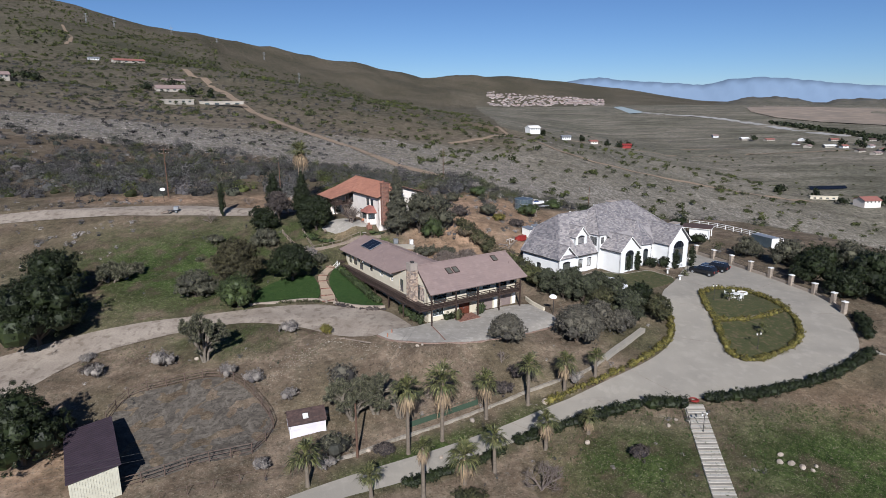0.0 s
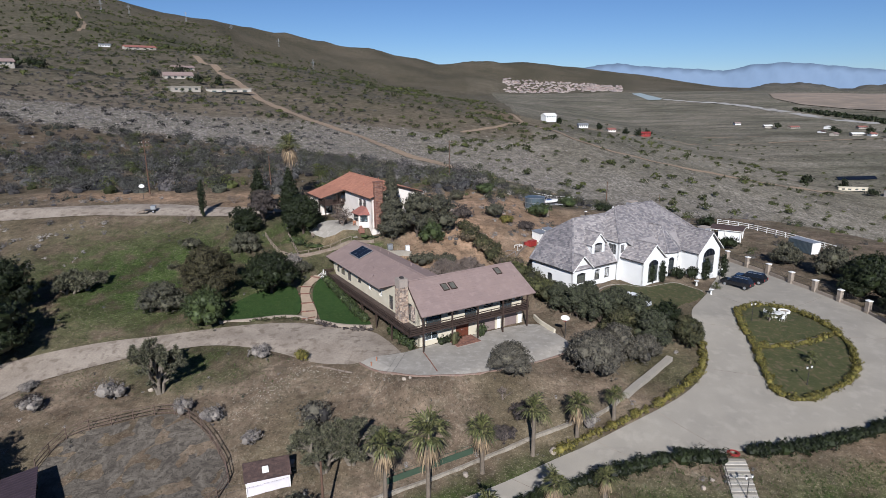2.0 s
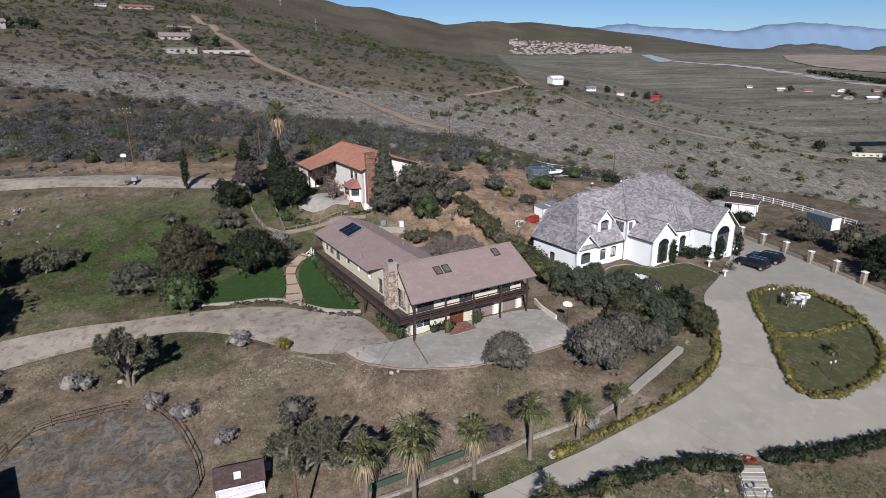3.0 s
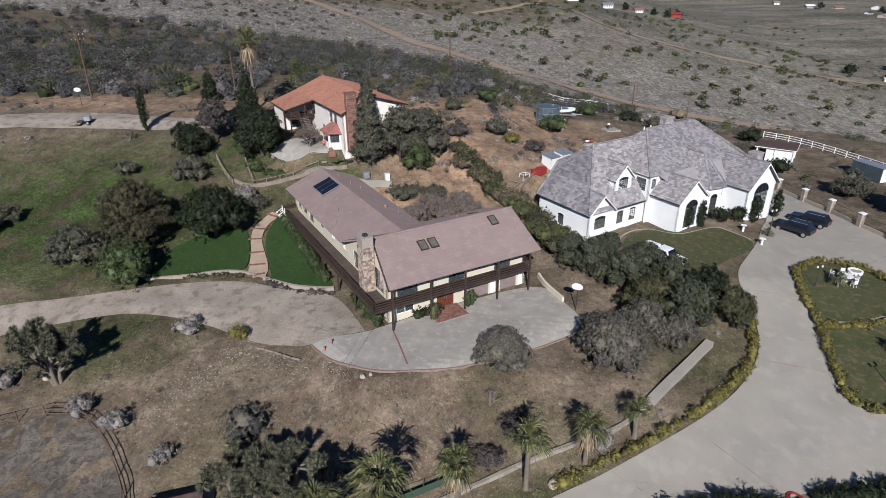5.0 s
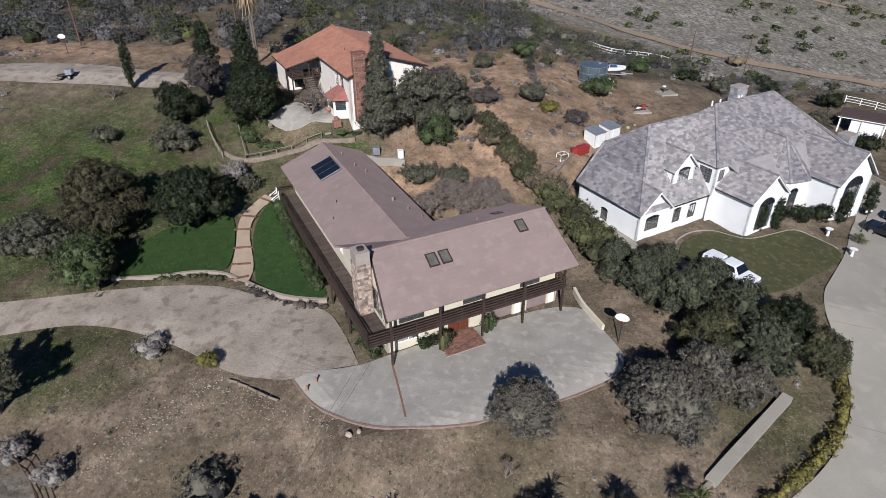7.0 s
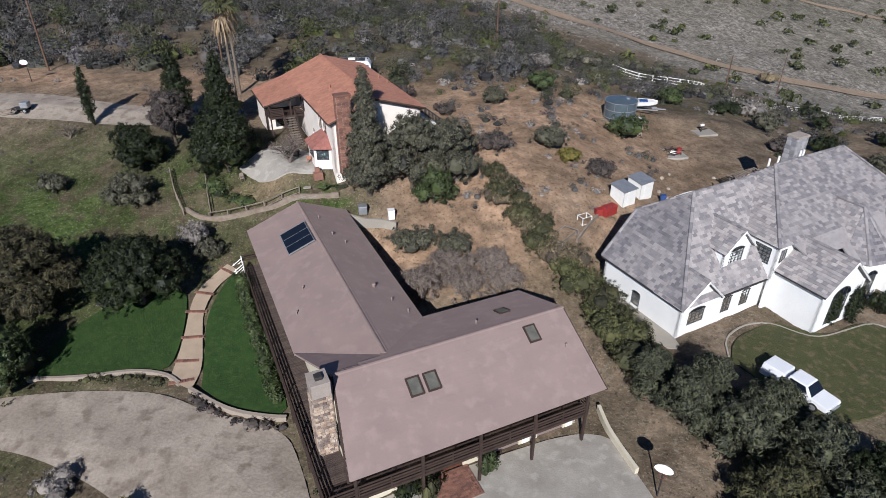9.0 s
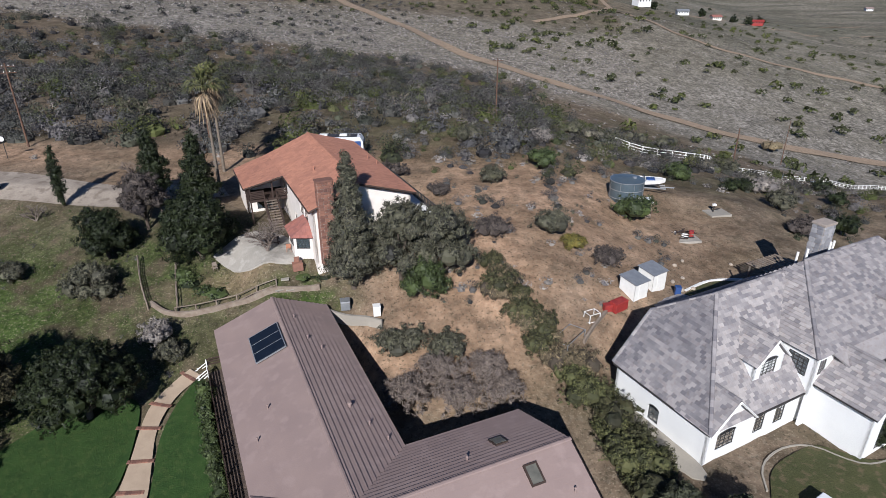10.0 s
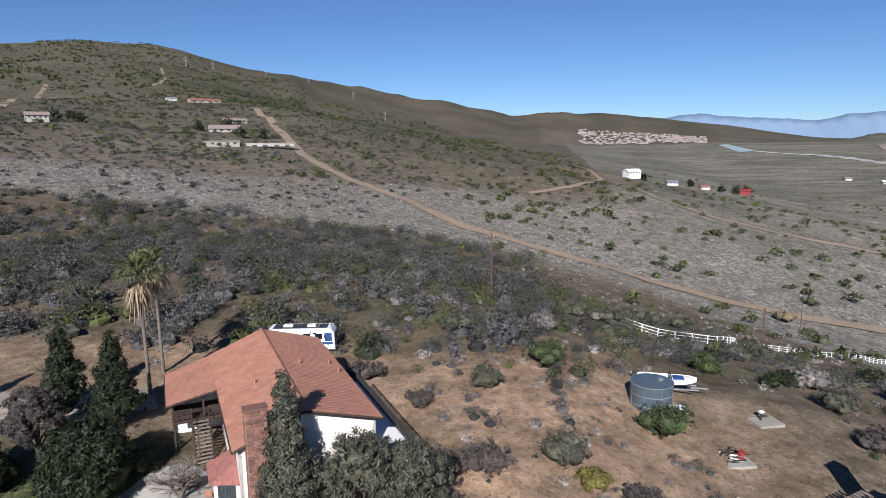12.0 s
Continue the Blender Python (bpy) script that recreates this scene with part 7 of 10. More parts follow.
hedge("ground_cover", [(-28.0, 124.8), (-25.6, 122.8), (-22.6, 122.4)], 1.8, 0.5, LEAF_GREEN, "low leafy green ground cover in the terrace garden", 17, 70, 0.16, "garden plants", 0.4)
hedge("ground_cover", [(-14.6, 124.6), (-12.6, 125.2)], 1.6, 0.3, LEAF_GREEN, "low green plants beside the paving slabs", 18, 60, 0.14, "garden plants", 0.4)

# ---- scrub, too many to count ----
HOUSE_SPOTS = [(6, 98, 13), (-9, 108, 12), (34, 120, 19), (-12, 136, 12), (-28, 69, 12), (-38, 62, 6)]


def free_ground(x, y, keep=1.2):
    ok = np.ones(len(x), bool)
    for line in ROADS:
        lo, hi = line.min(0) - keep, line.max(0) + keep
        k = np.where((x > lo[0]) & (x < hi[0]) & (y > lo[1]) & (y < hi[1]))[0]
        for dx, dy in ((0, 0), (keep, 0), (-keep, 0), (0, keep), (0, -keep)):
            ok[k] &= ~inside(x[k] + dx, y[k] + dy, line)
    for cx, cy, r in HOUSE_SPOTS:
        ok &= np.hypot(x - cx, y - cy) > r
    return ok


for k, (x, y, hh, w, mt, lb) in enumerate([(18.7, 190.0, 2.4, 3.2, LEAF_GREYISH, "grey leafless-looking bush on the crest"), (14.6, 186.4, 2.6, 3.0, LEAF_OLIVE, "olive-green bush on the crest"), (23.4, 199.0, 3.0, 3.2, LEAF_OLIVE, "olive-green bush on the crest"), (29.6, 206.0, 3.2, 3.4, LEAF_OLIVE, "olive-green bush beside the white fence"), (35.4, 205.0, 2.8, 3.6, LEAF_OLIVE, "olive-green bush beside the white fence"),
                                           (36.3, 185.8, 2.2, 1.9, LEAF_LIME, "bright green bush below the white fence"), (39.6, 187.4, 2.2, 2.0, LEAF_GREYISH, "grey-green bush below the white fence"), (38.9, 169.6, 1.8, 2.4, LEAF_DARK, "low dark green bush on the slope"), (42.2, 173.0, 1.9, 2.2, LEAF_DARK, "low dark green bush on the slope"), (46.3, 178.8, 2.2, 2.6, LEAF_GREYISH, "grey-green bush below the white fence"), (49.6, 175.6, 1.8, 2.6, LEAF_GREYISH, "grey-green bush below the white fence"),
                                           (57.6, 175.4, 2.4, 2.4, LEAF_DARK, "dark green bush near the corral"), (60.6, 188.0, 2.6, 2.6, LEAF_DARK, "dark green bush near the corral"), (101.0, 322.0, 5.4, 6.0, LEAF_TWIGGY, "big twiggy bush beside the dirt track")]):
    bush("crest_bush", x, y, hh, w, mt, lb, 640 + k, 1300, 0.18, "crest bushes")


def scatter(rng, n, x0, x1, y0, y1, keep=1.2, clump=0.0, size=40):
    x, y = rng.uniform(x0, x1, n), rng.uniform(y0, y1, n)
    ok = free_ground(x, y, keep)
    if clump:
        ok &= rng.random(n) < np.clip(0.5 + clump * wave(x, y, size, 4), 0.03, 1)
    return x[ok], y[ok]


def shrubs(name, spots, material, label, per, size, seed, tall=0.75, core=False):
    """spots: arrays x, y, radius. One mesh of many low bushes of several lobes; each has a tone of its own."""
    rng = np.random.default_rng(seed)
    x, y, r = spots
    z = height(x, y)
    n = len(x)
    k = np.repeat(np.arange(n), per)
    lobes = 5
    lob = unit(rng, n * lobes)
    lob[:, 2] = np.abs(lob[:, 2]) * 0.5
    fat = 0.42 + 0.22 * rng.random(n * lobes)
    pick = k * lobes + rng.integers(0, lobes, n * per)
    d = unit(rng, n * per)
    d[:, 2] = np.where(d[:, 2] < -0.25, -d[:, 2], d[:, 2])
    rr = r[k][:, None]
    high = tall * (0.75 + 0.5 * rng.random(n))[k][:, None]
    flat = np.concatenate([np.ones((n * per, 2)), high], 1)
    p = (lob[pick] * 0.48 + d * fat[pick][:, None] * (0.72 + 0.36 * rng.random((n * per, 1)))) * rr * flat
    p[:, 2] = np.maximum(p[:, 2] + 0.22 * r[k] * high[:, 0], 0.0)
    p += np.stack([x[k], y[k], z[k]], -1)
    nr = d + 0.75 * unit(rng, n * per)
    nr /= np.linalg.norm(nr, axis=1)[:, None]
    t = np.cross(nr, unit(rng, n * per))
    t /= np.linalg.norm(t, axis=1)[:, None]
    s = np.cross(nr, t)
    sz = size * rr * (0.6 + 0.8 * rng.random((n * per, 1)))
    v = np.stack([p - t * sz * 0.7 - s * sz * 0.42, p - t * sz * 0.6 + s * sz * 0.45, p + t * sz * 0.9], 1).reshape(-1, 3)
    fa = np.arange(len(v)).reshape(-1, 3)
    tone = rng.random(n)
    vt = np.repeat(tone[k], 3)
    if core:
        ring, rise = 6, np.array([0.0, 0.55, 0.9, 1.0])
        wide = np.array([0.38, 0.42, 0.24, 0.03])
        a = np.arange(ring) * 2 * math.pi / ring
        jit = 0.85 + 0.3 * rng.random((n, 4, ring))
        cx = x[:, None, None] + r[:, None, None] * wide[None, :, None] * np.cos(a) * jit
        cy = y[:, None, None] + r[:, None, None] * wide[None, :, None] * np.sin(a) * jit
        cz = z[:, None, None] - 0.1 + 0.4 * r[:, None, None] * tall * rise[None, :, None] * jit
        q = np.arange(n * 4 * ring).reshape(n, 4, ring) + len(v)
        nx = np.roll(q, -1, axis=2)
        t1 = np.stack([q[:, :-1], nx[:, :-1], nx[:, 1:]], -1).reshape(-1, 3)
        t2 = np.stack([q[:, :-1], nx[:, 1:], q[:, 1:]], -1).reshape(-1, 3)
        v = np.concatenate([v, np.stack([cx, cy, cz], -1).reshape(-1, 3)])
        fa = np.concatenate([fa, t1, t2])
        vt = np.concatenate([vt, np.repeat(tone, 4 * ring)])
    o = raw(name, v, fa, material)
    at = o.data.attributes.new("tone", "FLOAT", "POINT")
    at.data.foreach_set("value", vt.astype(np.float32))
    return tagged(o, label, "scrub", kind="stuff")


def tone_mat(name, tones, isl=0.6):
    """Leaves whose colour changes from bush to bush and from leaf to leaf."""
    m = mat(name, tones[0], tones[0], 3.0, 0.85, isl=isl, spec=0.15)
    nt = m.node_tree
    ramp = nt.nodes.new("ShaderNodeValToRGB")
    while len(ramp.color_ramp.elements) < len(tones):
        ramp.color_ramp.elements.new(0.5)
    for i, c in enumerate(tones):
        el = ramp.color_ramp.elements[i]
        el.position, el.color = i / (len(tones) - 1), (*c, 1)
    at = nt.nodes.new("ShaderNodeAttribute")
    at.attribute_name = "tone"
    nt.links.new(at.outputs["Fac"], ramp.inputs[0])
    base = nt.nodes["Principled BSDF"].inputs["Base Color"].links[0].from_node
    nt.links.new(ramp.outputs[0], base.inputs[6])
    return m


SCRUB_MIX = tone_mat("mixed_desert_scrub", ((0.026, 0.029, 0.022), (0.088, 0.087, 0.084), (0.036, 0.041, 0.024), (0.112, 0.106, 0.103), (0.038, 0.037, 0.032), (0.074, 0.068, 0.064)), 0.6)
SCRUB_GREEN = tone_mat("green_desert_scrub", ((0.036, 0.044, 0.017), (0.074, 0.084, 0.028), (0.044, 0.052, 0.024), (0.064, 0.066, 0.032)))
SCRUB_SAGE = tone_mat("pale_sage_scrub", ((0.24, 0.222, 0.20), (0.15, 0.137, 0.12), (0.30, 0.28, 0.255)), 0.5)


def brush_edge(x):
    """How far back the dense brush reaches before the pale wash begins."""
    return np.interp(x, [-260, -181, -140, -107, -75, -49, -3, 58, 109], [276, 281, 286, 301, 312, 332, 350, 352, 340])


def wash_edge(x):
    """The far side of the pale wash, at the foot of the spur."""
    return np.interp(x, [-260, -224, -172, -138, -95, -23], [318, 329, 351, 364, 405, 450])


def scrub_land():
    rng = np.random.default_rng(8)
    zones = {"grey": [], "green": [], "sage": []}

    def put(kind, n, x0, x1, y0, y1, r0, r1, keep=1.4, clump=0.0, size=40):
        x, y = scatter(rng, n, x0, x1, y0, y1, keep, clump, size)
        zones[kind].append(np.stack([x, y, rng.uniform(r0, r1, len(x)) * (0.7 + 0.6 * rng.random(len(x)))], 0))

    # dense slope behind the terracotta-roofed house, up to the wash
    def brush(kind, n, x0, x1, y0, r0, r1, clump, size, edge=0.0):
        x, y = scatter(rng, n, x0, x1, y0, 352, 1.6, clump, size)
        ok = y < brush_edge(x) + edge + 9 * wave(x, y, 45, 6)
        x, y = x[ok], y[ok]
        zones[kind].append(np.stack([x, y, rng.uniform(r0, r1, len(x)) * (0.7 + 0.6 * rng.random(len(x)))], 0))

    brush("grey", 2500, -150, 8, 156, 1.9, 3.9, 0.45, 26)
    brush("grey", 800, -150, -35, 158, 1.8, 3.6, 0.4, 26)
    brush("grey", 1000, -290, -150, 150, 1.8, 3.6, 0.4, 40)
    brush("green", 800, -150, 22, 156, 1.8, 3.5, 0.6, 34)
    put("grey", 80, 6, 40, 176, 205, 1.4, 2.6, 1.2, 0.3, 12)
    put("green", 40, 6, 44, 182, 212, 1.6, 2.9, 1.2, 0.3, 12)
    put("grey", 60, 34, 70, 166, 200, 1.2, 2.6, 1.2, 0.4, 12)
    brush("sage", 700, -170, 20, 150, 0.6, 1.3, 0.5, 18)
    put("grey", 520, -150, -72, 84, 152, 0.5, 1.3, 1.6, 0.5, 30)
    put("sage", 620, -150, -66, 84, 152, 0.4, 1.0, 1.6, 0.6, 26)
    put("grey", 210, -4, 24, 124, 178, 0.5, 1.3, 1.0, 0.6, 18)
    put("grey", 110, -22, 16, 158, 190, 1.0, 2.0, 1.2, 0.5, 14)
    put("green", 30, -18, 18, 150, 186, 0.9, 1.7, 1.2, 0.4, 14)
    put("sage", 130, -2, 24, 120, 175, 0.35, 0.9, 1.0, 0.6, 18)
    put("grey", 420, 8, 60, 168, 262, 0.9, 2.0, 1.2, 0.5, 24)
    put("green", 260, 8, 74, 172, 300, 1.0, 2.0, 1.2, 0.5, 30)
    put("sage", 420, 5, 70, 165, 300, 0.6, 1.4, 1.2, 0.4, 24)
    put("grey", 110, 40, 95, 130, 205, 0.6, 1.6, 1.2, 0.5, 24)
    put("green", 60, 64, 110, 85, 205, 0.8, 2.0, 1.4, 0.4, 24)
    put("grey", 200, -60, 36, 52, 92, 0.2, 0.5, 1.0, 0.5, 12)
    put("sage", 240, -60, 36, 60, 92, 0.2, 0.5, 1.0, 0.6, 12)
    put("grey", 170, -60, -20, 98, 134, 0.2, 0.45, 1.0, 0.4, 14)
    spots = {k: np.concatenate(v, 1) for k, v in zones.items()}
    shrubs("grey_scrub", spots["grey"], SCRUB_MIX, "dense grey-olive desert scrub on the slopes", 210, 0.075, 1, 1.0, True)
    shrubs("green_scrub", spots["green"], SCRUB_GREEN, "scattered dull green desert bushes", 220, 0.075, 2, 1.0, True)
    shrubs("sagebrush", spots["sage"], SCRUB_SAGE, "pale grey sagebrush", 70, 0.14, 3, 0.7, True)
    # middle distance
    zones = {"grey": [], "green": [], "sage": []}
    put("green", 460, -20, 330, 370, 640, 2.2, 4.2, 2.0, 0.6, 130)
    put("green", 150, 30, 330, 235, 380, 2.0, 3.8, 2.0, 0.5, 90)
    put("grey", 900, -420, -60, 330, 520, 1.0, 2.2, 2.0, 0.6, 110)
    x, y = scatter(rng, 26000, -240, 60, 278, 450, 1.2, 0.3, 14)
    ok = (y > brush_edge(x) - 6) & (y < wash_edge(x) + 14)
    zones["sage"].append(np.stack([x[ok], y[ok], rng.uniform(0.4, 1.0, ok.sum())], 0))
    put("sage", 6000, 10, 330, 225, 560, 0.4, 0.9, 1.5, 0.5, 60)
    put("grey", 3800, -560, -60, 360, 900, 1.0, 2.3, 2.5, 0.6, 120)
    put("green", 3800, -560, 60, 400, 1050, 1.7, 3.6, 2.5, 0.6, 130)
    put("grey", 2200, -620, -140, 150, 450, 1.0, 2.2, 2.0, 0.5, 100)
    put("green", 600, 120, 700, 200, 900, 1.2, 2.8, 2.5, 0.5, 150)
    spots = {k: np.concatenate(v, 1) for k, v in zones.items()}
    shrubs("distant_grey_scrub", spots["grey"], SCRUB_MIX, "grey-olive scrub dotting the far slopes", 34, 0.30, 4, 0.75)
    shrubs("distant_green_scrub", spots["green"], SCRUB_GREEN, "dark green bushes dotting the valley", 40, 0.28, 5, 0.8)
    shrubs("distant_sagebrush", spots["sage"], SCRUB_SAGE, "low pale sagebrush across the wash", 9, 0.5, 6, 0.6)
    zones = {"green": []}
    put("green", 9000, -1500, -60, 850, 2100, 2.4, 5.5, 3.0, 0.7, 260)
    spots = {k: np.concatenate(v, 1) for k, v in zones.items()}
    shrubs("hill_scrub", spots["green"], SCRUB_GREEN, "dark scrub on the far hillsides", 9, 0.6, 7, 0.7)


def tufts(name, n, area, high, material, label, seed, blades=5):
    rng = np.random.default_rng(seed)
    x, y = area(rng, n)
    n = len(x)
    k = np.repeat(np.arange(n), blades)
    a = rng.uniform(0, 6.283, n * blades)
    lean = rng.uniform(0.15, 0.8, n * blades)
    hh = high * rng.uniform(0.5, 1.2, n * blades)
    base = np.stack([x[k] + rng.normal(size=n * blades) * high * 0.25, y[k] + rng.normal(size=n * blades) * high * 0.25, 0 * a], -1)
    base[:, 2] = height(base[:, 0], base[:, 1])
    s = np.stack([-np.sin(a), np.cos(a), 0 * a], -1) * (high * 0.09)
    tip = base + np.stack([np.cos(a) * lean * hh, np.sin(a) * lean * hh, hh], -1)
    v = np.stack([base - s, base + s, tip + s * 0.15, tip - s * 0.15], 1).reshape(-1, 3)
    v[:, 2] += 0.02
    return tagged(raw(name, v, np.arange(len(v)).reshape(-1, 4), material), label, "grass", kind="stuff")


DRY_GRASS = mat("dry_grass_blades", (0.17, 0.14, 0.10), (0.125, 0.104, 0.075), 1.5, 0.9, isl=0.4)
scrub_land()
tufts("dry_grass", 15000, lambda rng, n: scatter(rng, n, -72, 75, 48, 150, 0.6, 0.4, 9), 0.22, DRY_GRASS, "thin dry grass tufts on the soil", 11, 4)
tufts("green_grass", 12000, lambda rng, n: scatter(rng, n, -72, -18, 82, 136, 0.6, 0.5, 8), 0.22, GRASS, "short green winter grass on the slope", 12, 4)
tufts("weed_grass", 12000, lambda rng, n: scatter(rng, n, 12, 66, 50, 72, 0.6, 0.6, 7), 0.25, GRASS, "patchy green weeds on the lower slope", 13, 4)


def on_sheet(poly):
    def area(rng, n):
        p = np.array(poly)
        lo, hi = p.min(0), p.max(0)
        x, y = rng.uniform(lo[0], hi[0], n), rng.uniform(lo[1], hi[1], n)
        k = inside(x, y, poly)
        return x[k], y[k]
    return area


tufts("lawn_grass", 14000, on_sheet([(-32.2, 98.5), (-24, 100.7), (-21.4, 100.8), (-23.4, 108.3), (-24.6, 110.2), (-28, 109.6), (-32.6, 104)]), 0.16, GRASS, "mown lawn grass blades", 14, 3)
tufts("lawn_grass", 9000, on_sheet([(-17.4, 99.5), (-9.9, 97.8), (-10.8, 99.5), (-19.2, 112), (-20.5, 112.8), (-20.9, 110), (-19.3, 103.6)]), 0.16, GRASS, "mown lawn grass blades", 15, 3)

# ---- sheds, barn, paddock ----
def barn():
    h = thing("metal_barn", (-38.6, 56.2, ground_z(-38, 60) - 0.3), 122, "open metal barn with purple-brown roof and cream siding", "barn")
    L, W, za, zb = 11.8, 4.6, 3.2, 3.9
    bm = bmesh.new()
    slab(bm, [(-0.3, -W - 0.3, zb), (L, -W - 0.3, zb), (L, 0.3, za), (-0.3, 0.3, za)], 0.08)
    roof = part("roof", bm, METAL_PURPLE, h, "ribbed purple-brown metal roof")
    n = 26
    for i in range(n):
        x = -0.25 + (L + 0.2) * i / (n - 1)
        bm = bmesh.new()
        box(bm, (x - 0.03, -0.02, 0), (x + 0.03, 0.02 + math.hypot(W + 0.6, zb - za), 0.05), Matrix.Translation((0, 0.3, za + 0.01)) @ pose(0, 0, 0, 0, 0, 180) @ Matrix.Translation((-2 * x, 0, 0)) @ pose(0, 0, 0, math.degrees(math.atan2(zb - za, W + 0.6)), 0, 0))
        part("roof_rib", bm, METAL_PURPLE, roof)
    wall(h, (0, -W), (0, 0), -0.6, za - 0.1, [], SIDING, 0.08, top=[(W, za - 0.1), (0, zb - 0.15)], name="siding_wall")
    for i in range(18):
        y = -W + 0.15 + (W - 0.3) * i / 17
        part("siding_rib", boxed((-0.115, y - 0.02, -0.5), (-0.078, y + 0.02, za - 0.1 + (zb - za) * -y / W)), SIDING, h)
    wall(h, (0, 0), (L, 0), -0.6, za - 0.1, [], SIDING, 0.08, name="siding_wall")
    wall(h, (L, 0), (L, -W), -0.6, za - 0.1, [], SIDING, 0.08, name="siding_wall")
    for x in (0.1, 3.9, 7.8, L - 0.2):
        part("post", boxed((x - 0.07, -W, -0.6), (x + 0.07, -W + 0.14, zb - 0.05)), RUSTY, h)


def garden_shed():
    h = thing("garden_shed", (-18.5, 67.4, ground_z(-17.0, 68.6) - 0.35), 21.5, "pale lilac garden shed with a dark shingle roof", "shed")
    L, W = 4.3, 3.0
    wall(h, (0, 0), (L, 0), -0.4, 2.0, [], SHED_PAINT, 0.1)
    wall(h, (L, 0), (L, W), -0.4, 2.0, [], SHED_PAINT, 0.1, top=[(W / 2, 3.0)])
    wall(h, (L, W), (0, W), -0.4, 2.0, [], SHED_PAINT, 0.1)
    wall(h, (0, W), (0, 0), -0.4, 2.0, [], SHED_PAINT, 0.1, top=[(W / 2, 3.0)])
    roof_plane(h, [(-0.2, -0.25, 1.88), (L + 0.2, -0.25, 1.88), (L + 0.2, W / 2, 3.06), (-0.2, W / 2, 3.06)], SHINGLE, 0.3, 0.2, 0.06, step=0.015)
    roof_plane(h, [(L + 0.2, W + 0.25, 1.88), (-0.2, W + 0.25, 1.88), (-0.2, W / 2, 3.06), (L + 0.2, W / 2, 3.06)], SHINGLE, 0.3, 0.2, 0.06, step=0.015)
    m = Matrix.Translation((2.0, 0.55, 2.48)) @ pose(0, 0, 0, 34, 0, 0)
    bm = bmesh.new()
    box(bm, (-0.32, -0.35, 0), (0.32, 0.35, 0.12), m, 0.02)
    part("skylight", bm, PLASTIC, h, "white skylight")
    for x, z in ((0, 1), (L, 1)):
        part("corner_trim", boxed((x - 0.05, -0.03, -0.3), (x + 0.05, 0.0, 2.0)), TRIM_WHITE, h)


PADDOCK = [(-42.5, 70.7), (-42.4, 75.8), (-37.9, 77.3), (-31.8, 79.4), (-28, 77.8), (-24.7, 74.7), (-20.7, 69.5), (-21.2, 67.1), (-22.2, 64.5), (-24.5, 64.1), (-28.8, 62.7), (-32.2, 60.6), (-35.4, 59.2)]


def post_fence(name, pts, high, rails, material, label, step=2.4, post=0.06, rail=0.04, category="fence", square=False):
    p = along(pts, step) if len(pts) > 2 else np.array([np.array(pts[0]) + (np.array(pts[1]) - np.array(pts[0])) * t for t in np.linspace(0, 1, max(2, int(math.hypot(pts[1][0] - pts[0][0], pts[1][1] - pts[0][1]) / step) + 1))])
    x0, y0 = p[0]
    h = thing(name, (x0, y0, ground_z(x0, y0)), 0, label, category)
    z00 = ground_z(x0, y0)
    q = [Vector((x - x0, y - y0, ground_z(x, y) - z00)) for x, y in p]
    for a in q:
        if square:
            part("post", boxed((a.x - post, a.y - post, a.z - 0.3), (a.x + post, a.y + post, a.z + high + 0.06)), material, h)
        else:
            part("post", tubed((a.x, a.y, a.z - 0.3), (a.x, a.y, a.z + high), post, seg=6), material, h)
    for a, b in zip(q[:-1], q[1:]):
        for k in range(rails):
            z = high * (0.97 - 0.72 * k / max(1, rails - 1)) if rails > 1 else high * 0.95
            part("rail", tubed(a + Vector((0, 0, z)), b + Vector((0, 0, z)), rail, seg=4 if square else 6), material, h)
    return h


barn()
garden_shed()
sheet("riding_ring", PADDOCK, RING_SOIL, "churned dark grey-brown soil of the riding ring", "riding ring", 0.03, 0.8, sides=0.0)
post_fence("paddock_fence", PADDOCK, 1.4, 3, RUSTY, "dark pipe rail fence round the riding ring")

# ---- stairs, walls, boulders ----
def garden_stairs():
    h = thing("garden_stairs", (31.8, 71.7, 0), 0, "long straight flight of pale concrete garden steps", "stairs")
    n = 46
    for i in range(n):
        y = -0.45 * i
        x = -0.17 * 0.45 * i
        z = ground_z(31.8 + x, 71.7 + y) + 0.12
        part("step", boxed((x - 1.25, y - 0.47, z - 0.5), (x + 1.25, y, z), 0.015), STEP_STONE if i % 2 else CONCRETE, h)
    for i in range(4):
        y = -1.2 - i * 1.2
        x = -0.17 * -y
        z = ground_z(31.8 + x, 71.7 + y)
        part("rail_post", tubed((x - 1.35, y, z - 0.2), (x - 1.35, y, z + 1.0), 0.03, seg=6), FRAME_DARK, h)
    part("handrail", tubed((-1.55, -1.2, ground_z(31.6, 70.5) + 1.0), (-2.17, -4.8, ground_z(31, 66.9) + 1.0), 0.03, seg=6), FRAME_DARK, h)
    return h


def low_wall(name, pts, width, high, material, label, below=0.5, category="wall"):
    bm = bmesh.new()
    p = along(pts, 0.8)
    ribbon(bm, p, width, lambda x, y: ground_z(x, y) - below, lambda x, y: ground_z(x, y) + high)
    return tagged(part(name, bm, material), label, category, kind="structure")


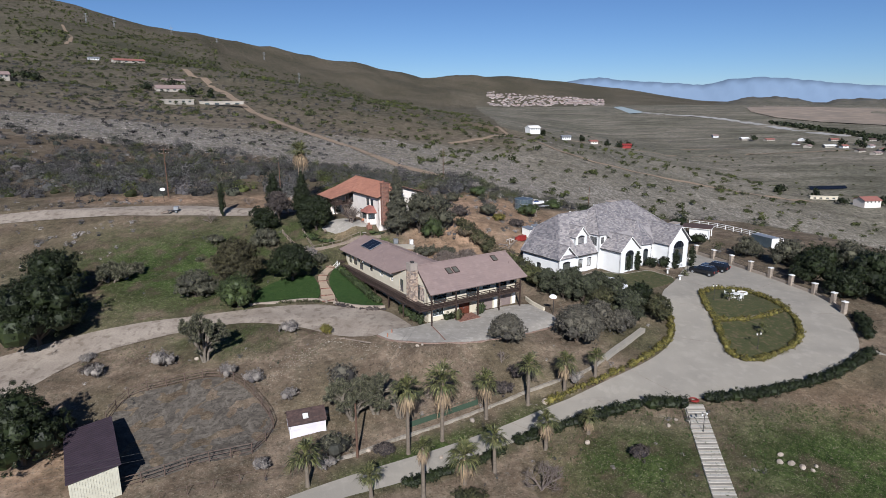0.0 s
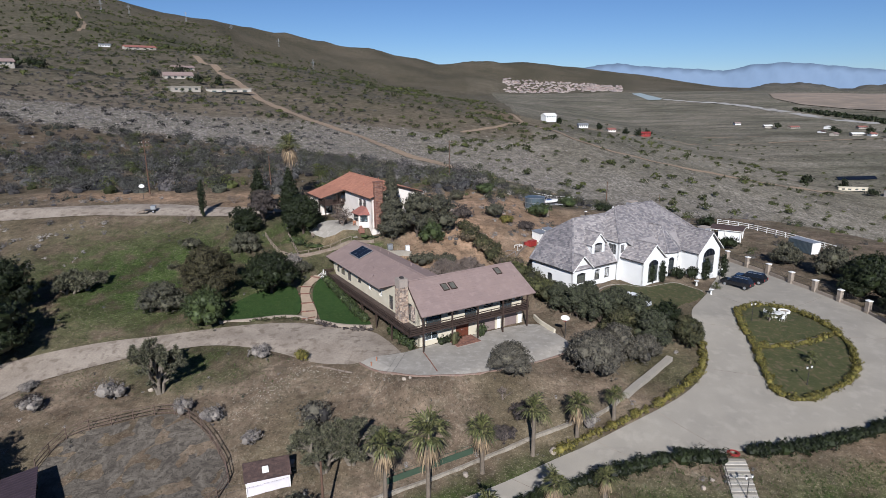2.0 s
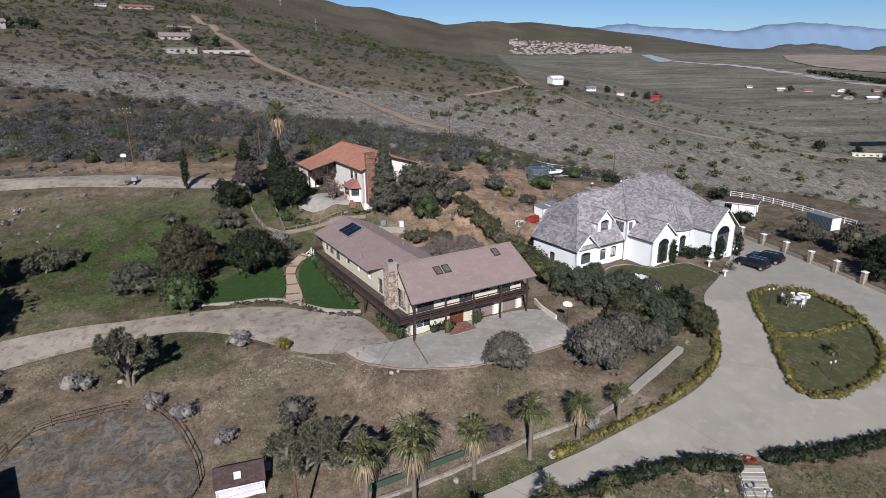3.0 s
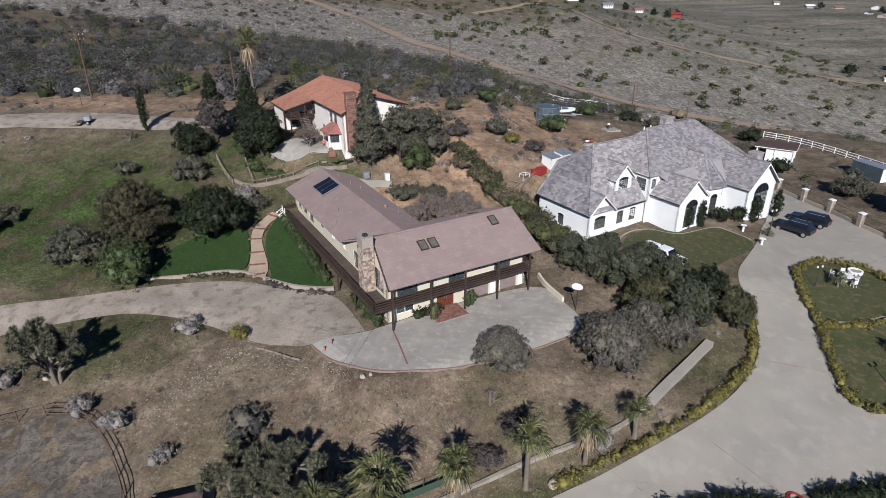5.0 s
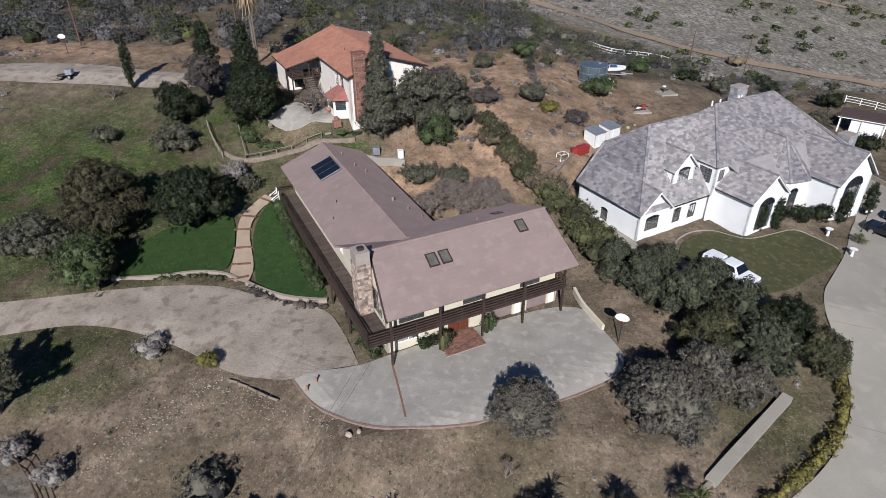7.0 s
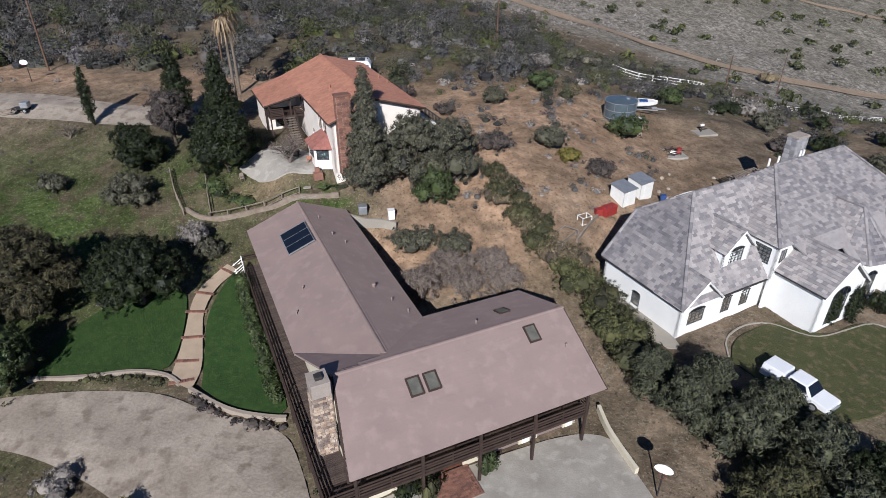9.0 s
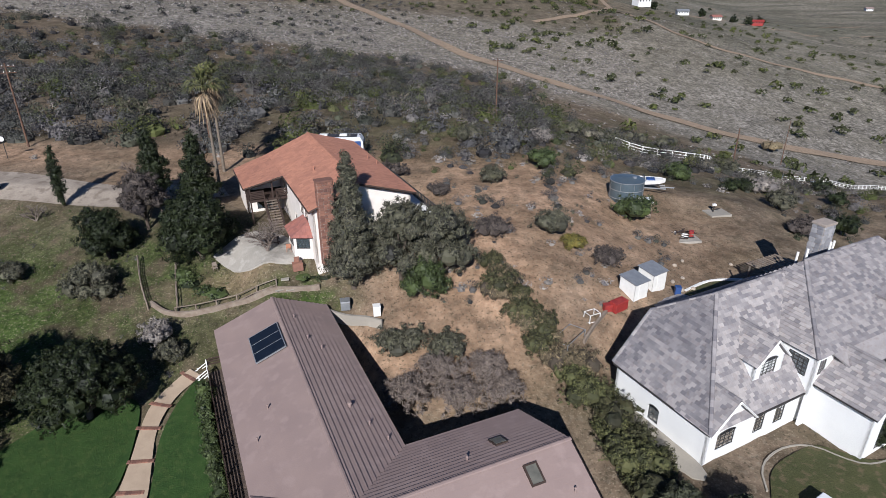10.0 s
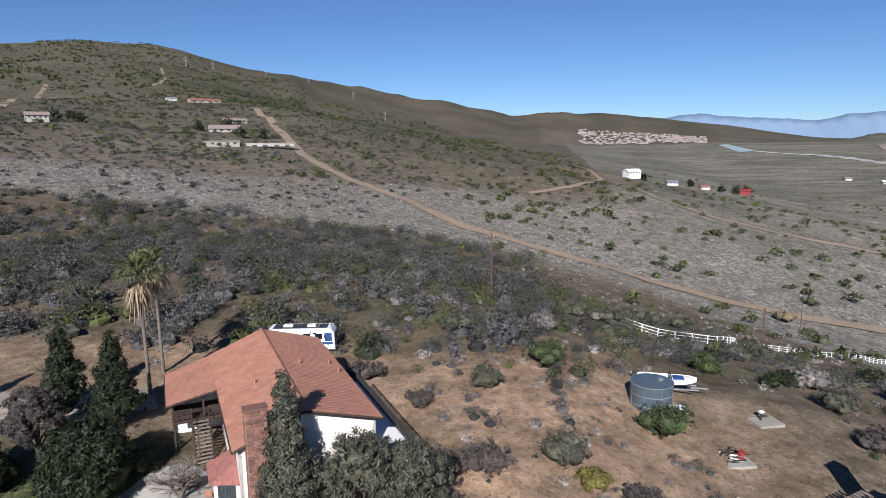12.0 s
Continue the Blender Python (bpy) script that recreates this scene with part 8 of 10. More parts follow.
def boulder(x, y, r, seed, label="pale weathered boulder on the slope", material=None):
    rng = random.Random(seed)
    bm = bmesh.new()
    bmesh.ops.create_icosphere(bm, subdivisions=2, radius=1.0)
    for v in bm.verts:
        k = 1 + 0.28 * noise.noise(v.co * 1.4 + Vector((seed, 0, 0))) + rng.uniform(-0.05, 0.05)
        v.co = Vector((v.co.x * r * k, v.co.y * r * k * 0.8, v.co.z * r * k * 0.75 + r * 0.35))
    o = part("boulder", bm, material or ROCK)
    o.matrix_world = pose(x, y, ground_z(x, y), 0, 0, seed * 53)
    return tagged(o, label, "boulder", "boulders")


garden_stairs()
low_wall("retaining_wall_1", [(-12.5, 63.6), (-10.4, 64.6), (-5.6, 67.6), (0.4, 70.3), (7.9, 74.3), (15.5, 77.2), (19.8, 78.7), (23.0, 81.6)], 0.32, 0.32, OLD_WALL, "low pale concrete retaining wall along the drive")
low_wall("retaining_wall_2", [(23.0, 81.6), (26.6, 85.4), (31.0, 90.0)], 0.85, 0.5, CONCRETE, "broad pale concrete retaining wall below the trees")
low_wall("forecourt_kerb", [(-9.9, 87.2), (-7.1, 84.1), (-3.9, 82.4), (-0.7, 82.1), (3, 82.9), (7.3, 84.2), (13, 87.3), (17, 90.1)], 0.18, 0.10, KERB, "worn red brick kerb round the forecourt", 0.4, "kerb")
low_wall("lawn_edge_wall", [(-32.4, 98.2), (-27.6, 99.0), (-24, 100.3), (-21.0, 100.2), (-19.6, 99.4)], 0.28, 0.32, ADOBE, "low tan block wall edging the lawn", 0.4)
low_wall("lawn_edge_wall_2", [(-18.4, 98.9), (-14.7, 97.3), (-11.8, 97.0), (-9.6, 97.2)], 0.32, 0.38, ADOBE, "low tan block wall edging the lawn", 0.4)
low_wall("side_wall", [(14.4, 101.8), (14.9, 99.6), (15.6, 98.0), (16.6, 95.9)], 0.28, 0.6, STUCCO_CREAM, "low cream wall beside the garage", 0.3)
low_wall("bed_edging", [(25.4, 107.8), (25.6, 110.2), (27.6, 112.4), (30.2, 113.3), (32.2, 111.9), (33.9, 111.4), (36.9, 113.1), (39.8, 114.8), (41.6, 113.8), (43.4, 111.8)], 0.14, 0.10, CONCRETE, "pale curved edging of the planting bed", 0.3, "edging")
low_wall("back_lawn_edging", [(24.6, 133.4), (28, 137.4), (32, 138.6), (37, 137.9), (41, 134.6)], 0.2, 0.16, TRIM_WHITE, "pale curved edging of the back lawn", 0.3, "edging")
low_wall("terrace_wall", [(-29.2, 120.8), (-26.4, 119.4), (-23.1, 120.3), (-20.4, 121.5), (-16.8, 122.8), (-12.8, 124.2)], 0.25, 0.5, WOOD_GREY, "weathered sleeper wall below the patio garden", 0.5)
low_wall("yard_wall", [(-11.8, 121.2), (-8.4, 121.0), (-5.6, 120.6)], 0.25, 0.9, CONCRETE, "grey block wall behind the house", 0.5)
low_wall("yard_wall_2", [(13.2, 121.6), (14.8, 124.6), (16.8, 127.6)], 0.22, 0.4, WOOD_GREY, "low board edge of the back yard", 0.4)
low_wall("concrete_joint", [(0.33, 83.4), (-0.7, 86.4), (-1.7, 89.0)], 0.16, 0.075, BRICK, "brick strip across the forecourt", 0.05, "joint")
low_wall("island_path_edge", [(44.0, 93.9), (48, 94.0), (52.4, 95.6), (56.2, 97.8)], 0.5, 0.26, CONCRETE, "pale stone edging across the island", 0.2, "edging")
for k, (x, y, r) in enumerate([(13.4, 73.8, 0.75), (3.7, 70.9, 0.55), (-8.8, 65.4, 0.5), (17.2, 66.0, 0.5), (-0.2, 64.6, 0.4), (37.6, 61.4, 0.5), (38.8, 61.2, 0.55), (39.7, 60.6, 0.55), (40.6, 60.2, 0.4), (38.3, 62.6, 0.45), (41.4, 60.9, 0.35), (-2.9, 81.6, 0.35), (-3.6, 81.2, 0.4), (-15.0, 79.0, 0.3), (27.4, 67.8, 0.4), (28.6, 68.8, 0.35), (25.6, 134.2, 0.4), (24.2, 133.2, 0.45), (23.4, 134.4, 0.4), (24.8, 136.0, 0.35), (24.4, 138.5, 0.4), (25.6, 140.2, 0.35), (31.5, 141.6, 0.35), (-35.6, 83.0, 0.5)]):
    boulder(x, y, r * 0.72, k + 1)


def rubble():
    """Small broken stones below the forecourt and beside the drive."""
    rng = np.random.default_rng(5)
    n = 600
    band = rng.random(n)
    x = np.where(band < 0.45, rng.uniform(-19, -5, n), rng.uniform(-25, -16, n))
    y = np.where(band < 0.45, 86.6 - (x + 19) * 0.28 + rng.normal(size=n) * 0.7, 86.5 - (x + 16) * -0.9 + rng.normal(size=n) * 1.6)
    r = rng.uniform(0.03, 0.11, n)
    z = height(x, y) + 0.02
    d = np.array([(1, 0, 0), (0, 1, 0), (-1, 0, 0), (0, -1, 0), (0.2, 0.1, 0.8), (0, 0, -0.6)])
    v = (np.stack([x, y, z], -1)[:, None, :] + d[None] * r[:, None, None] * rng.uniform(0.6, 1.3, (n, 6, 1))).reshape(-1, 3)
    t = np.array([(0, 1, 4), (1, 2, 4), (2, 3, 4), (3, 0, 4), (1, 0, 5), (2, 1, 5), (3, 2, 5), (0, 3, 5)])
    fa = (t[None] + (np.arange(n) * 6)[:, None, None]).reshape(-1, 3)
    tagged(raw("rubble", v, fa, OLD_WALL), "pale broken stones scattered below the drive", "rubble", kind="stuff")


rubble()
for k, (a, b) in enumerate((((8.6, 70.4), (11.6, 68.5)), ((18.3, 74.9), (22.4, 71.7)), ((26.1, 79.3), (31.6, 72.6)), ((35.3, 88.0), (41.8, 86.4)), ((37.4, 99.0), (43.9, 98.2)), ((57.4, 97.0), (66.0, 96.6)), ((54.0, 105.8), (63.8, 112.6)), ((44.2, 111.5), (48.8, 106.8)))):
    low_wall("drive_joint", [a, ((a[0] + b[0]) / 2, (a[1] + b[1]) / 2), b], 0.07, 0.066, GRAVEL, "thin dark joint across the concrete drive", 0.02, "joint")


def path_steps():
    for x, y, turn in ((-20.1, 101.8, 12), (-20.8, 104.4, 14), (-21.9, 107.4, 8), (-22.2, 109.8, -4), (-21.4, 113.0, -28), (-19.5, 99.6, 25)):
        h = thing("path_step", (x, y, ground_z(x, y) + 0.12), turn, "red-brown brick step across the garden path", "step", "path steps")
        for i in range(9):
            part("brick", boxed((-1.0 + i * 0.225, -0.16, 0), (-0.79 + i * 0.225, 0.16, 0.1), 0.01), BRICK, h)


path_steps()

# ---- hoops, lamps, small things ----
def hoop(x, y, turn, label):
    h = thing("basketball_hoop", (x, y, ground_z(x, y)), turn, label, "basketball hoop")
    part("pole", tubed((0, 0, -0.3), (0, 0, 2.9), 0.055), FRAME_DARK, h)
    bm = bmesh.new()
    n = 16
    pts = [(0.62 * math.cos(2 * math.pi * i / n), 0.45 * math.sin(2 * math.pi * i / n) * (1 if i <= n / 2 else 0.75)) for i in range(n)]
    a = [bm.verts.new((px, -0.45, 3.05 + pz)) for px, pz in pts]
    b = [bm.verts.new((px, -0.49, 3.05 + pz)) for px, pz in pts]
    bm.faces.new(a[::-1])
    bm.faces.new(b)
    for i in range(n):
        bm.faces.new((a[i], a[(i + 1) % n], b[(i + 1) % n], b[i]))
    bmesh.ops.recalc_face_normals(bm, faces=bm.faces)
    part("backboard", bm, PLASTIC, h, "white fan-shaped backboard")
    part("arm", tubed((0, 0, 2.8), (0, -0.45, 2.9), 0.035), FRAME_DARK, h)
    bm = bmesh.new()
    for i in range(16):
        a0, a1 = 2 * math.pi * i / 16, 2 * math.pi * (i + 1) / 16
        tube(bm, (0.23 * math.cos(a0), -0.75 + 0.23 * math.sin(a0), 2.75), (0.23 * math.cos(a1), -0.75 + 0.23 * math.sin(a1), 2.75), 0.012, seg=5)
    part("rim", bm, RED, h)


hoop(17.8, 94.3, -20, "basketball hoop with white board beside the forecourt")
hoop(-68.3, 149.4, 10, "basketball hoop with white board on the dirt road")


def lamp_post(x, y, high, label):
    h = thing("lamp_post", (x, y, ground_z(x, y)), 20, label, "lamp post")
    part("pole", tubed((0, 0, -0.2), (0, 0, high), 0.045, 0.035), FRAME_DARK, h)
    part("base", tubed((0, 0, -0.1), (0, 0, 0.35), 0.13, 0.07), FRAME_DARK, h)
    for s in (-1, 1):
        part("arm", tubed((0, 0, high - 0.1), (s * 0.35, 0, high - 0.02), 0.025), FRAME_DARK, h)
        bm = bmesh.new()
        tube(bm, (s * 0.35, 0, high), (s * 0.35, 0, high + 0.3), 0.09, 0.13, 6)
        part("lantern", bm, PLASTIC, h)
        part("lantern_cap", tubed((s * 0.35, 0, high + 0.3), (s * 0.35, 0, high + 0.42), 0.15, 0.02, 6), FRAME_DARK, h)


lamp_post(46.3, 100.4, 2.6, "black double lantern post in the island")
lamp_post(46.2, 84.6, 2.4, "black double lantern post in the island")
lamp_post(48.0, 116.6, 2.6, "black double lantern post beside the entrance walk")
lamp_post(31.0, 66.4, 2.3, "black double lantern post beside the garden stairs")


def chair(x, y, z, turn, material=None, label="white metal garden chair"):
    m = material or PLASTIC
    h = thing("garden_chair", (x, y, z), turn, label, "chair", "garden chairs")
    part("seat", boxed((-0.24, -0.24, 0.42), (0.24, 0.24, 0.46), 0.015), m, h)
    part("backrest", boxed((-0.24, 0.2, 0.5), (0.24, 0.25, 0.95), 0.015), m, h)
    for a in (-0.21, 0.21):
        for b in (-0.21, 0.22):
            part("leg", tubed((a, b, 0), (a, b, 0.44), 0.022, seg=6), m, h)
        part("armrest", boxed((a - 0.03, -0.2, 0.64), (a + 0.03, 0.24, 0.68)), m, h)


def garden_table(x, y, z):
    h = thing("garden_table", (x, y, z), 15, "round white garden table on the island", "table")
    part("tabletop", tubed((0, 0, 0.7), (0, 0, 0.75), 0.85, seg=20), PLASTIC, h)
    part("pedestal", tubed((0, 0, 0), (0, 0, 0.7), 0.09, seg=8), PLASTIC, h)
    part("foot", tubed((0, 0, 0), (0, 0, 0.05), 0.4, seg=14), PLASTIC, h)


zi = ground_z(50.4, 102.2) + 0.2
garden_table(50.6, 102.2, zi)
for a in range(5):
    w = 2 * math.pi * a / 5
    chair(50.6 + 1.35 * math.cos(w), 102.2 + 1.35 * math.sin(w), ground_z(50.6 + 1.35 * math.cos(w), 102.2 + 1.35 * math.sin(w)) + 0.2, math.degrees(w) - 90)


def fire_ring(x, y):
    h = thing("fire_ring", (x, y, ground_z(x, y) + 0.2), 0, "round white stone planter ring", "planter")
    for i in range(16):
        a = 2 * math.pi * i / 16
        bm = bmesh.new()
        box(bm, (0.62, -0.13, 0), (0.85, 0.13, 0.35), pose(0, 0, 0, 0, 0, math.degrees(a)), 0.03)
        part("block", bm, TRIM_WHITE, h)
    part("soil", tubed((0, 0, 0), (0, 0, 0.2), 0.6, seg=16), GRAVEL, h)


fire_ring(53.2, 104.6)


def bird_bath(x, y):
    h = thing("bird_bath", (x, y, ground_z(x, y)), 0, "white stone bird bath in the planting bed", "bird bath")
    part("pedestal", tubed((0, 0, 0), (0, 0, 0.75), 0.18, 0.1, 10), TRIM_WHITE, h)
    part("bowl", tubed((0, 0, 0.72), (0, 0, 0.9), 0.16, 0.42, 14), TRIM_WHITE, h)


bird_bath(43.4, 114.6)
bird_bath(44.3, 110.6)


def red_marker(x, y):
    h = thing("marker_post", (x, y, ground_z(x, y)), 0, "short red and white marker post at the kerb", "marker post", "marker posts")
    part("post", boxed((-0.07, -0.07, -0.1), (0.07, 0.07, 0.5), 0.02), TERRACOTTA, h)
    part("cap", boxed((-0.09, -0.09, 0.48), (0.09, 0.09, 0.58), 0.02), TERRACOTTA, h)


red_marker(-8.2, 85.8)
red_marker(-7.6, 86.5)


def hose_coil(x, y):
    bm = bmesh.new()
    for j in range(4):
        for i in range(20):
            a0, a1 = 2 * math.pi * i / 20, 2 * math.pi * (i + 1) / 20
            r = 0.62 - 0.08 * j
            tube(bm, (r * math.cos(a0), r * math.sin(a0), 0.06 + 0.05 * (j % 2)), (r * math.cos(a1), r * math.sin(a1), 0.06 + 0.05 * (j % 2)), 0.045, seg=5)
    o = part("garden_hose", bm, RED)
    o.matrix_world = pose(x, y, ground_z(x, y) + 0.13)
    tagged(o, "coiled red garden hose at the top of the stairs", "garden hose")


hose_coil(32.2, 72.4)

# ---- boundary wall with pillars ----
PILLARS = [(66.4, 96.8), (66.9, 100.6), (66.4, 105.4), (64.9, 110.2), (63.5, 115), (61.9, 119.6), (60.6, 125.2), (59.0, 130.2), (57.4, 135.6)]
for k, (x, y) in enumerate(PILLARS):
    h = thing("wall_pillar", (x, y, ground_z(x, y)), 15, "tan block pillar with a cap in the boundary wall", "pillar", "wall pillars")
    for j in range(5):
        part("block", boxed((-0.34, -0.34, 0.4 * j - (0.3 if j == 0 else 0)), (0.34, 0.34, 0.4 * j + 0.39), 0.02), ADOBE, h)
    part("cap", boxed((-0.42, -0.42, 1.99), (0.42, 0.42, 2.12), 0.03), TRIM_WHITE, h)
for (ax, ay), (bx, by) in zip(PILLARS[:-1], PILLARS[1:]):
    h = thing("fence_panel", (ax, ay, ground_z(ax, ay)), math.degrees(math.atan2(by - ay, bx - ax)), "black bar fence panel on a low block wall", "fence", "boundary fence panels")
    L = math.hypot(bx - ax, by - ay)
    dz = ground_z(bx, by) - ground_z(ax, ay)
    part("low_wall", boxed((0.36, -0.12, -0.4 + min(dz, 0)), (L - 0.36, 0.12, 0.55 + max(dz, 0) * 0.5), 0.02), ADOBE, h)
    for z in (0.75, 1.75):
        part("rail", tubed((0.3, 0, z), (L - 0.3, 0, z + dz), 0.025, seg=5), FRAME_DARK, h)
    n = int(L / 0.3)
    for i in range(1, n):
        t = i / n
        part("bar", tubed((L * t, 0, 0.5 + dz * t), (L * t, 0, 1.85 + dz * t), 0.014, seg=4), FRAME_DARK, h)
low_wall("drive_gate_path", [(62.5, 84.6), (66.5, 82.0), (71, 79.6)], 1.2, 0.04, CONCRETE, "narrow concrete walk leaving the drive", 0.2, "walk")

# ---- vehicles ----
def wheel(parent, x, y, r=0.39):
    w = part("wheel", tubed((x, y - 0.12, r), (x, y + 0.12, r), r, seg=18), TYRE, parent)
    s = 1 if y > 0 else -1
    part("rim", tubed((x, y + s * 0.10, r), (x, y + s * 0.135, r), r * 0.62, seg=12), STEEL, w)


def car_body(parent, prof, half, material, name="body", inset=0.0):
    """prof: side outline (x, z); half: half width at the bottom and at the top of the outline."""
    bm = bmesh.new()
    zlo, zhi = min(p[1] for p in prof), max(p[1] for p in prof)
    rows = []
    for s in (-1, 1):
        rows.append([bm.verts.new((x, s * (half[0] + (half[1] - half[0]) * (z - zlo) / (zhi - zlo)), z)) for x, z in prof])
    bm.faces.new(rows[0])
    bm.faces.new(rows[1][::-1])
    n = len(prof)
    for i in range(n):
        j = (i + 1) % n
        bm.faces.new((rows[0][j], rows[0][i], rows[1][i], rows[1][j]))
    bmesh.ops.recalc_face_normals(bm, faces=bm.faces)
    bmesh.ops.bevel(bm, geom=list(bm.edges), offset=0.05, segments=2, affect="EDGES")
    return part(name, bm, material, parent)


def suv(x, y, turn, label):
    h = thing("black_suv", (x, y, ground_z(x, y) + 0.06), turn, label, "car", "parked cars")
    car_body(h, [(-2.55, 0.45), (-2.6, 1.05), (-1.3, 1.12), (2.45, 1.15), (2.5, 0.5)], (0.98, 0.95), BLACK_PAINT)
    cab = car_body(h, [(-1.35, 1.08), (-0.65, 1.78), (1.9, 1.82), (2.4, 1.1)], (0.93, 0.72), BLACK_PAINT, "cabin")
    for s in (-1, 1):
        bm = bmesh.new()
        for a, b in ((-0.85, 0.15), (0.25, 1.15), (1.25, 1.9)):
            slab(bm, [(a, s * 0.925, 1.2), (b, s * 0.925, 1.2), (b - 0.04, s * 0.80, 1.66), (max(a + 0.05, -0.5), s * 0.80, 1.66)], 0.02)
        bmesh.ops.recalc_face_normals(bm, faces=bm.faces)
        part("side_window", bm, PANEL, cab)
        part("mirror", boxed((-1.0, s * 0.98 - 0.08, 1.12), (-0.85, s * 0.98 + 0.08, 1.28), 0.02), BLACK_PAINT, h)
        part("headlight", boxed((-2.63, s * 0.7 - 0.18, 0.78), (-2.56, s * 0.7 + 0.18, 0.95), 0.01), PLASTIC, h)
        part("tail_light", boxed((2.46, s * 0.82 - 0.08, 0.8), (2.54, s * 0.82 + 0.08, 1.15), 0.01), RED, h)
        part("roof_rail", tubed((-0.4, s * 0.66, 1.86), (1.8, s * 0.66, 1.88), 0.025, seg=6), STEEL, h)
    bm = bmesh.new()
    slab(bm, [(-1.28, -0.85, 1.18), (-1.28, 0.85, 1.18), (-0.74, 0.68, 1.73), (-0.74, -0.68, 1.73)], 0.03)
    part("windscreen", bm, PANEL, cab)
    part("bumper", boxed((-2.68, -0.9, 0.42), (-2.5, 0.9, 0.62), 0.04), STEEL, h)
    for wx in (-1.7, 1.65):
        for wy in (-0.86, 0.86):
            wheel(h, wx, wy)


def pickup(x, y, turn):
    h = thing("white_pickup", (x, y, ground_z(x, y) + 0.06), turn, "white pickup truck parked behind the trees", "truck")
    car_body(h, [(-2.75, 0.5), (-2.8, 0.95), (-1.35, 1.08), (2.75, 1.05), (2.75, 0.55)], (0.95, 0.93), WHITE_PAINT)
    cab = car_body(h, [(-1.45, 1.0), (-0.85, 1.72), (0.55, 1.76), (0.8, 1.0)], (0.9, 0.72), WHITE_PAINT, "cabin")
    car_body(h, [(0.9, 1.0), (0.95, 1.62), (2.7, 1.6), (2.74, 1.0)], (0.9, 0.78), WHITE_PAINT, "bed_cover")
    bm = bmesh.new()
    slab(bm, [(-1.44, -0.82, 1.1), (-1.44, 0.82, 1.1), (-0.92, 0.68, 1.68), (-0.92, -0.68, 1.68)], 0.03)
    part("windscreen", bm, PANEL, cab)
    for s in (-1, 1):
        bm = bmesh.new()
        slab(bm, [(-1.05, s * 0.885, 1.15), (0.5, s * 0.885, 1.15), (0.42, s * 0.76, 1.62), (-0.75, s * 0.76, 1.62)], 0.02)
        bmesh.ops.recalc_face_normals(bm, faces=bm.faces)
        part("side_window", bm, PANEL, cab)
        part("headlight", boxed((-2.84, s * 0.7 - 0.16, 0.72), (-2.76, s * 0.7 + 0.16, 0.88), 0.01), PLASTIC, h)
        part("tail_light", boxed((2.7, s * 0.82 - 0.07, 0.7), (2.78, s * 0.82 + 0.07, 1.0), 0.01), RED, h)
    part("bumper", boxed((-2.9, -0.88, 0.45), (-2.74, 0.88, 0.62), 0.04), STEEL, h)
    for wx in (-1.75, 1.75):
        for wy in (-0.84, 0.84):
            wheel(h, wx, wy, 0.38)


suv(50.9, 116.0, -48, "black sport utility vehicle parked on the drive")
suv(54.9, 119.6, -44, "second black sport utility vehicle parked on the drive")
pickup(29.8, 104.6, 131)


def motorhome(x, y, turn):
    h = thing("motorhome", (x, y, ground_z(x, y)), turn, "white motorhome with teal stripes parked behind the house", "motorhome")
    car_body(h, [(-4.1, 0.5), (-4.1, 3.2), (3.7, 3.25), (4.1, 2.6), (4.2, 0.5)], (1.22, 1.2), WHITE_PAINT)
    part("roof_unit", boxed((-2.4, -0.4, 3.2), (-1.2, 0.4, 3.5), 0.05), PLASTIC, h)
    part("roof_unit", boxed((0.6, -0.4, 3.2), (1.7, 0.4, 3.5), 0.05), PLASTIC, h)
    part("roof_cover", boxed((-3.6, -0.9, 3.22), (3.2, 0.9, 3.27)), FRAME_DARK, h)
    for s in (-1, 1):
        part("stripe", boxed((-4.0, s * 1.235 - 0.015, 1.2), (3.9, s * 1.235 + 0.015, 1.5)), BLUE, h)
        part("stripe", boxed((-4.0, s * 1.24 - 0.015, 0.85), (2.6, s * 1.24 + 0.015, 1.1)), FRAME_DARK, h)
        part("stripe", boxed((2.9, s * 1.24 - 0.015, 1.6), (3.8, s * 1.24 + 0.015, 2.7)), BLUE, h)
        for a in (-3.2, -1.6, 0.2, 1.7):
            part("side_window", boxed((a, s * 1.225 - 0.015, 1.9), (a + 0.9, s * 1.225 + 0.015, 2.6), 0.005), PANEL, h)
        part("ladder", tubed((-4.15, s * 0.3, 0.8), (-4.15, s * 0.3, 3.3), 0.03, seg=6), STEEL, h)
    part("windscreen", boxed((4.0, -1.05, 1.5), (4.22, 1.05, 2.5), 0.03), PANEL, h)
    for wx in (-2.4, 2.8):
        for wy in (-1.1, 1.1):
            wheel(h, wx, wy, 0.45)


motorhome(-21.6, 159.4, 10)


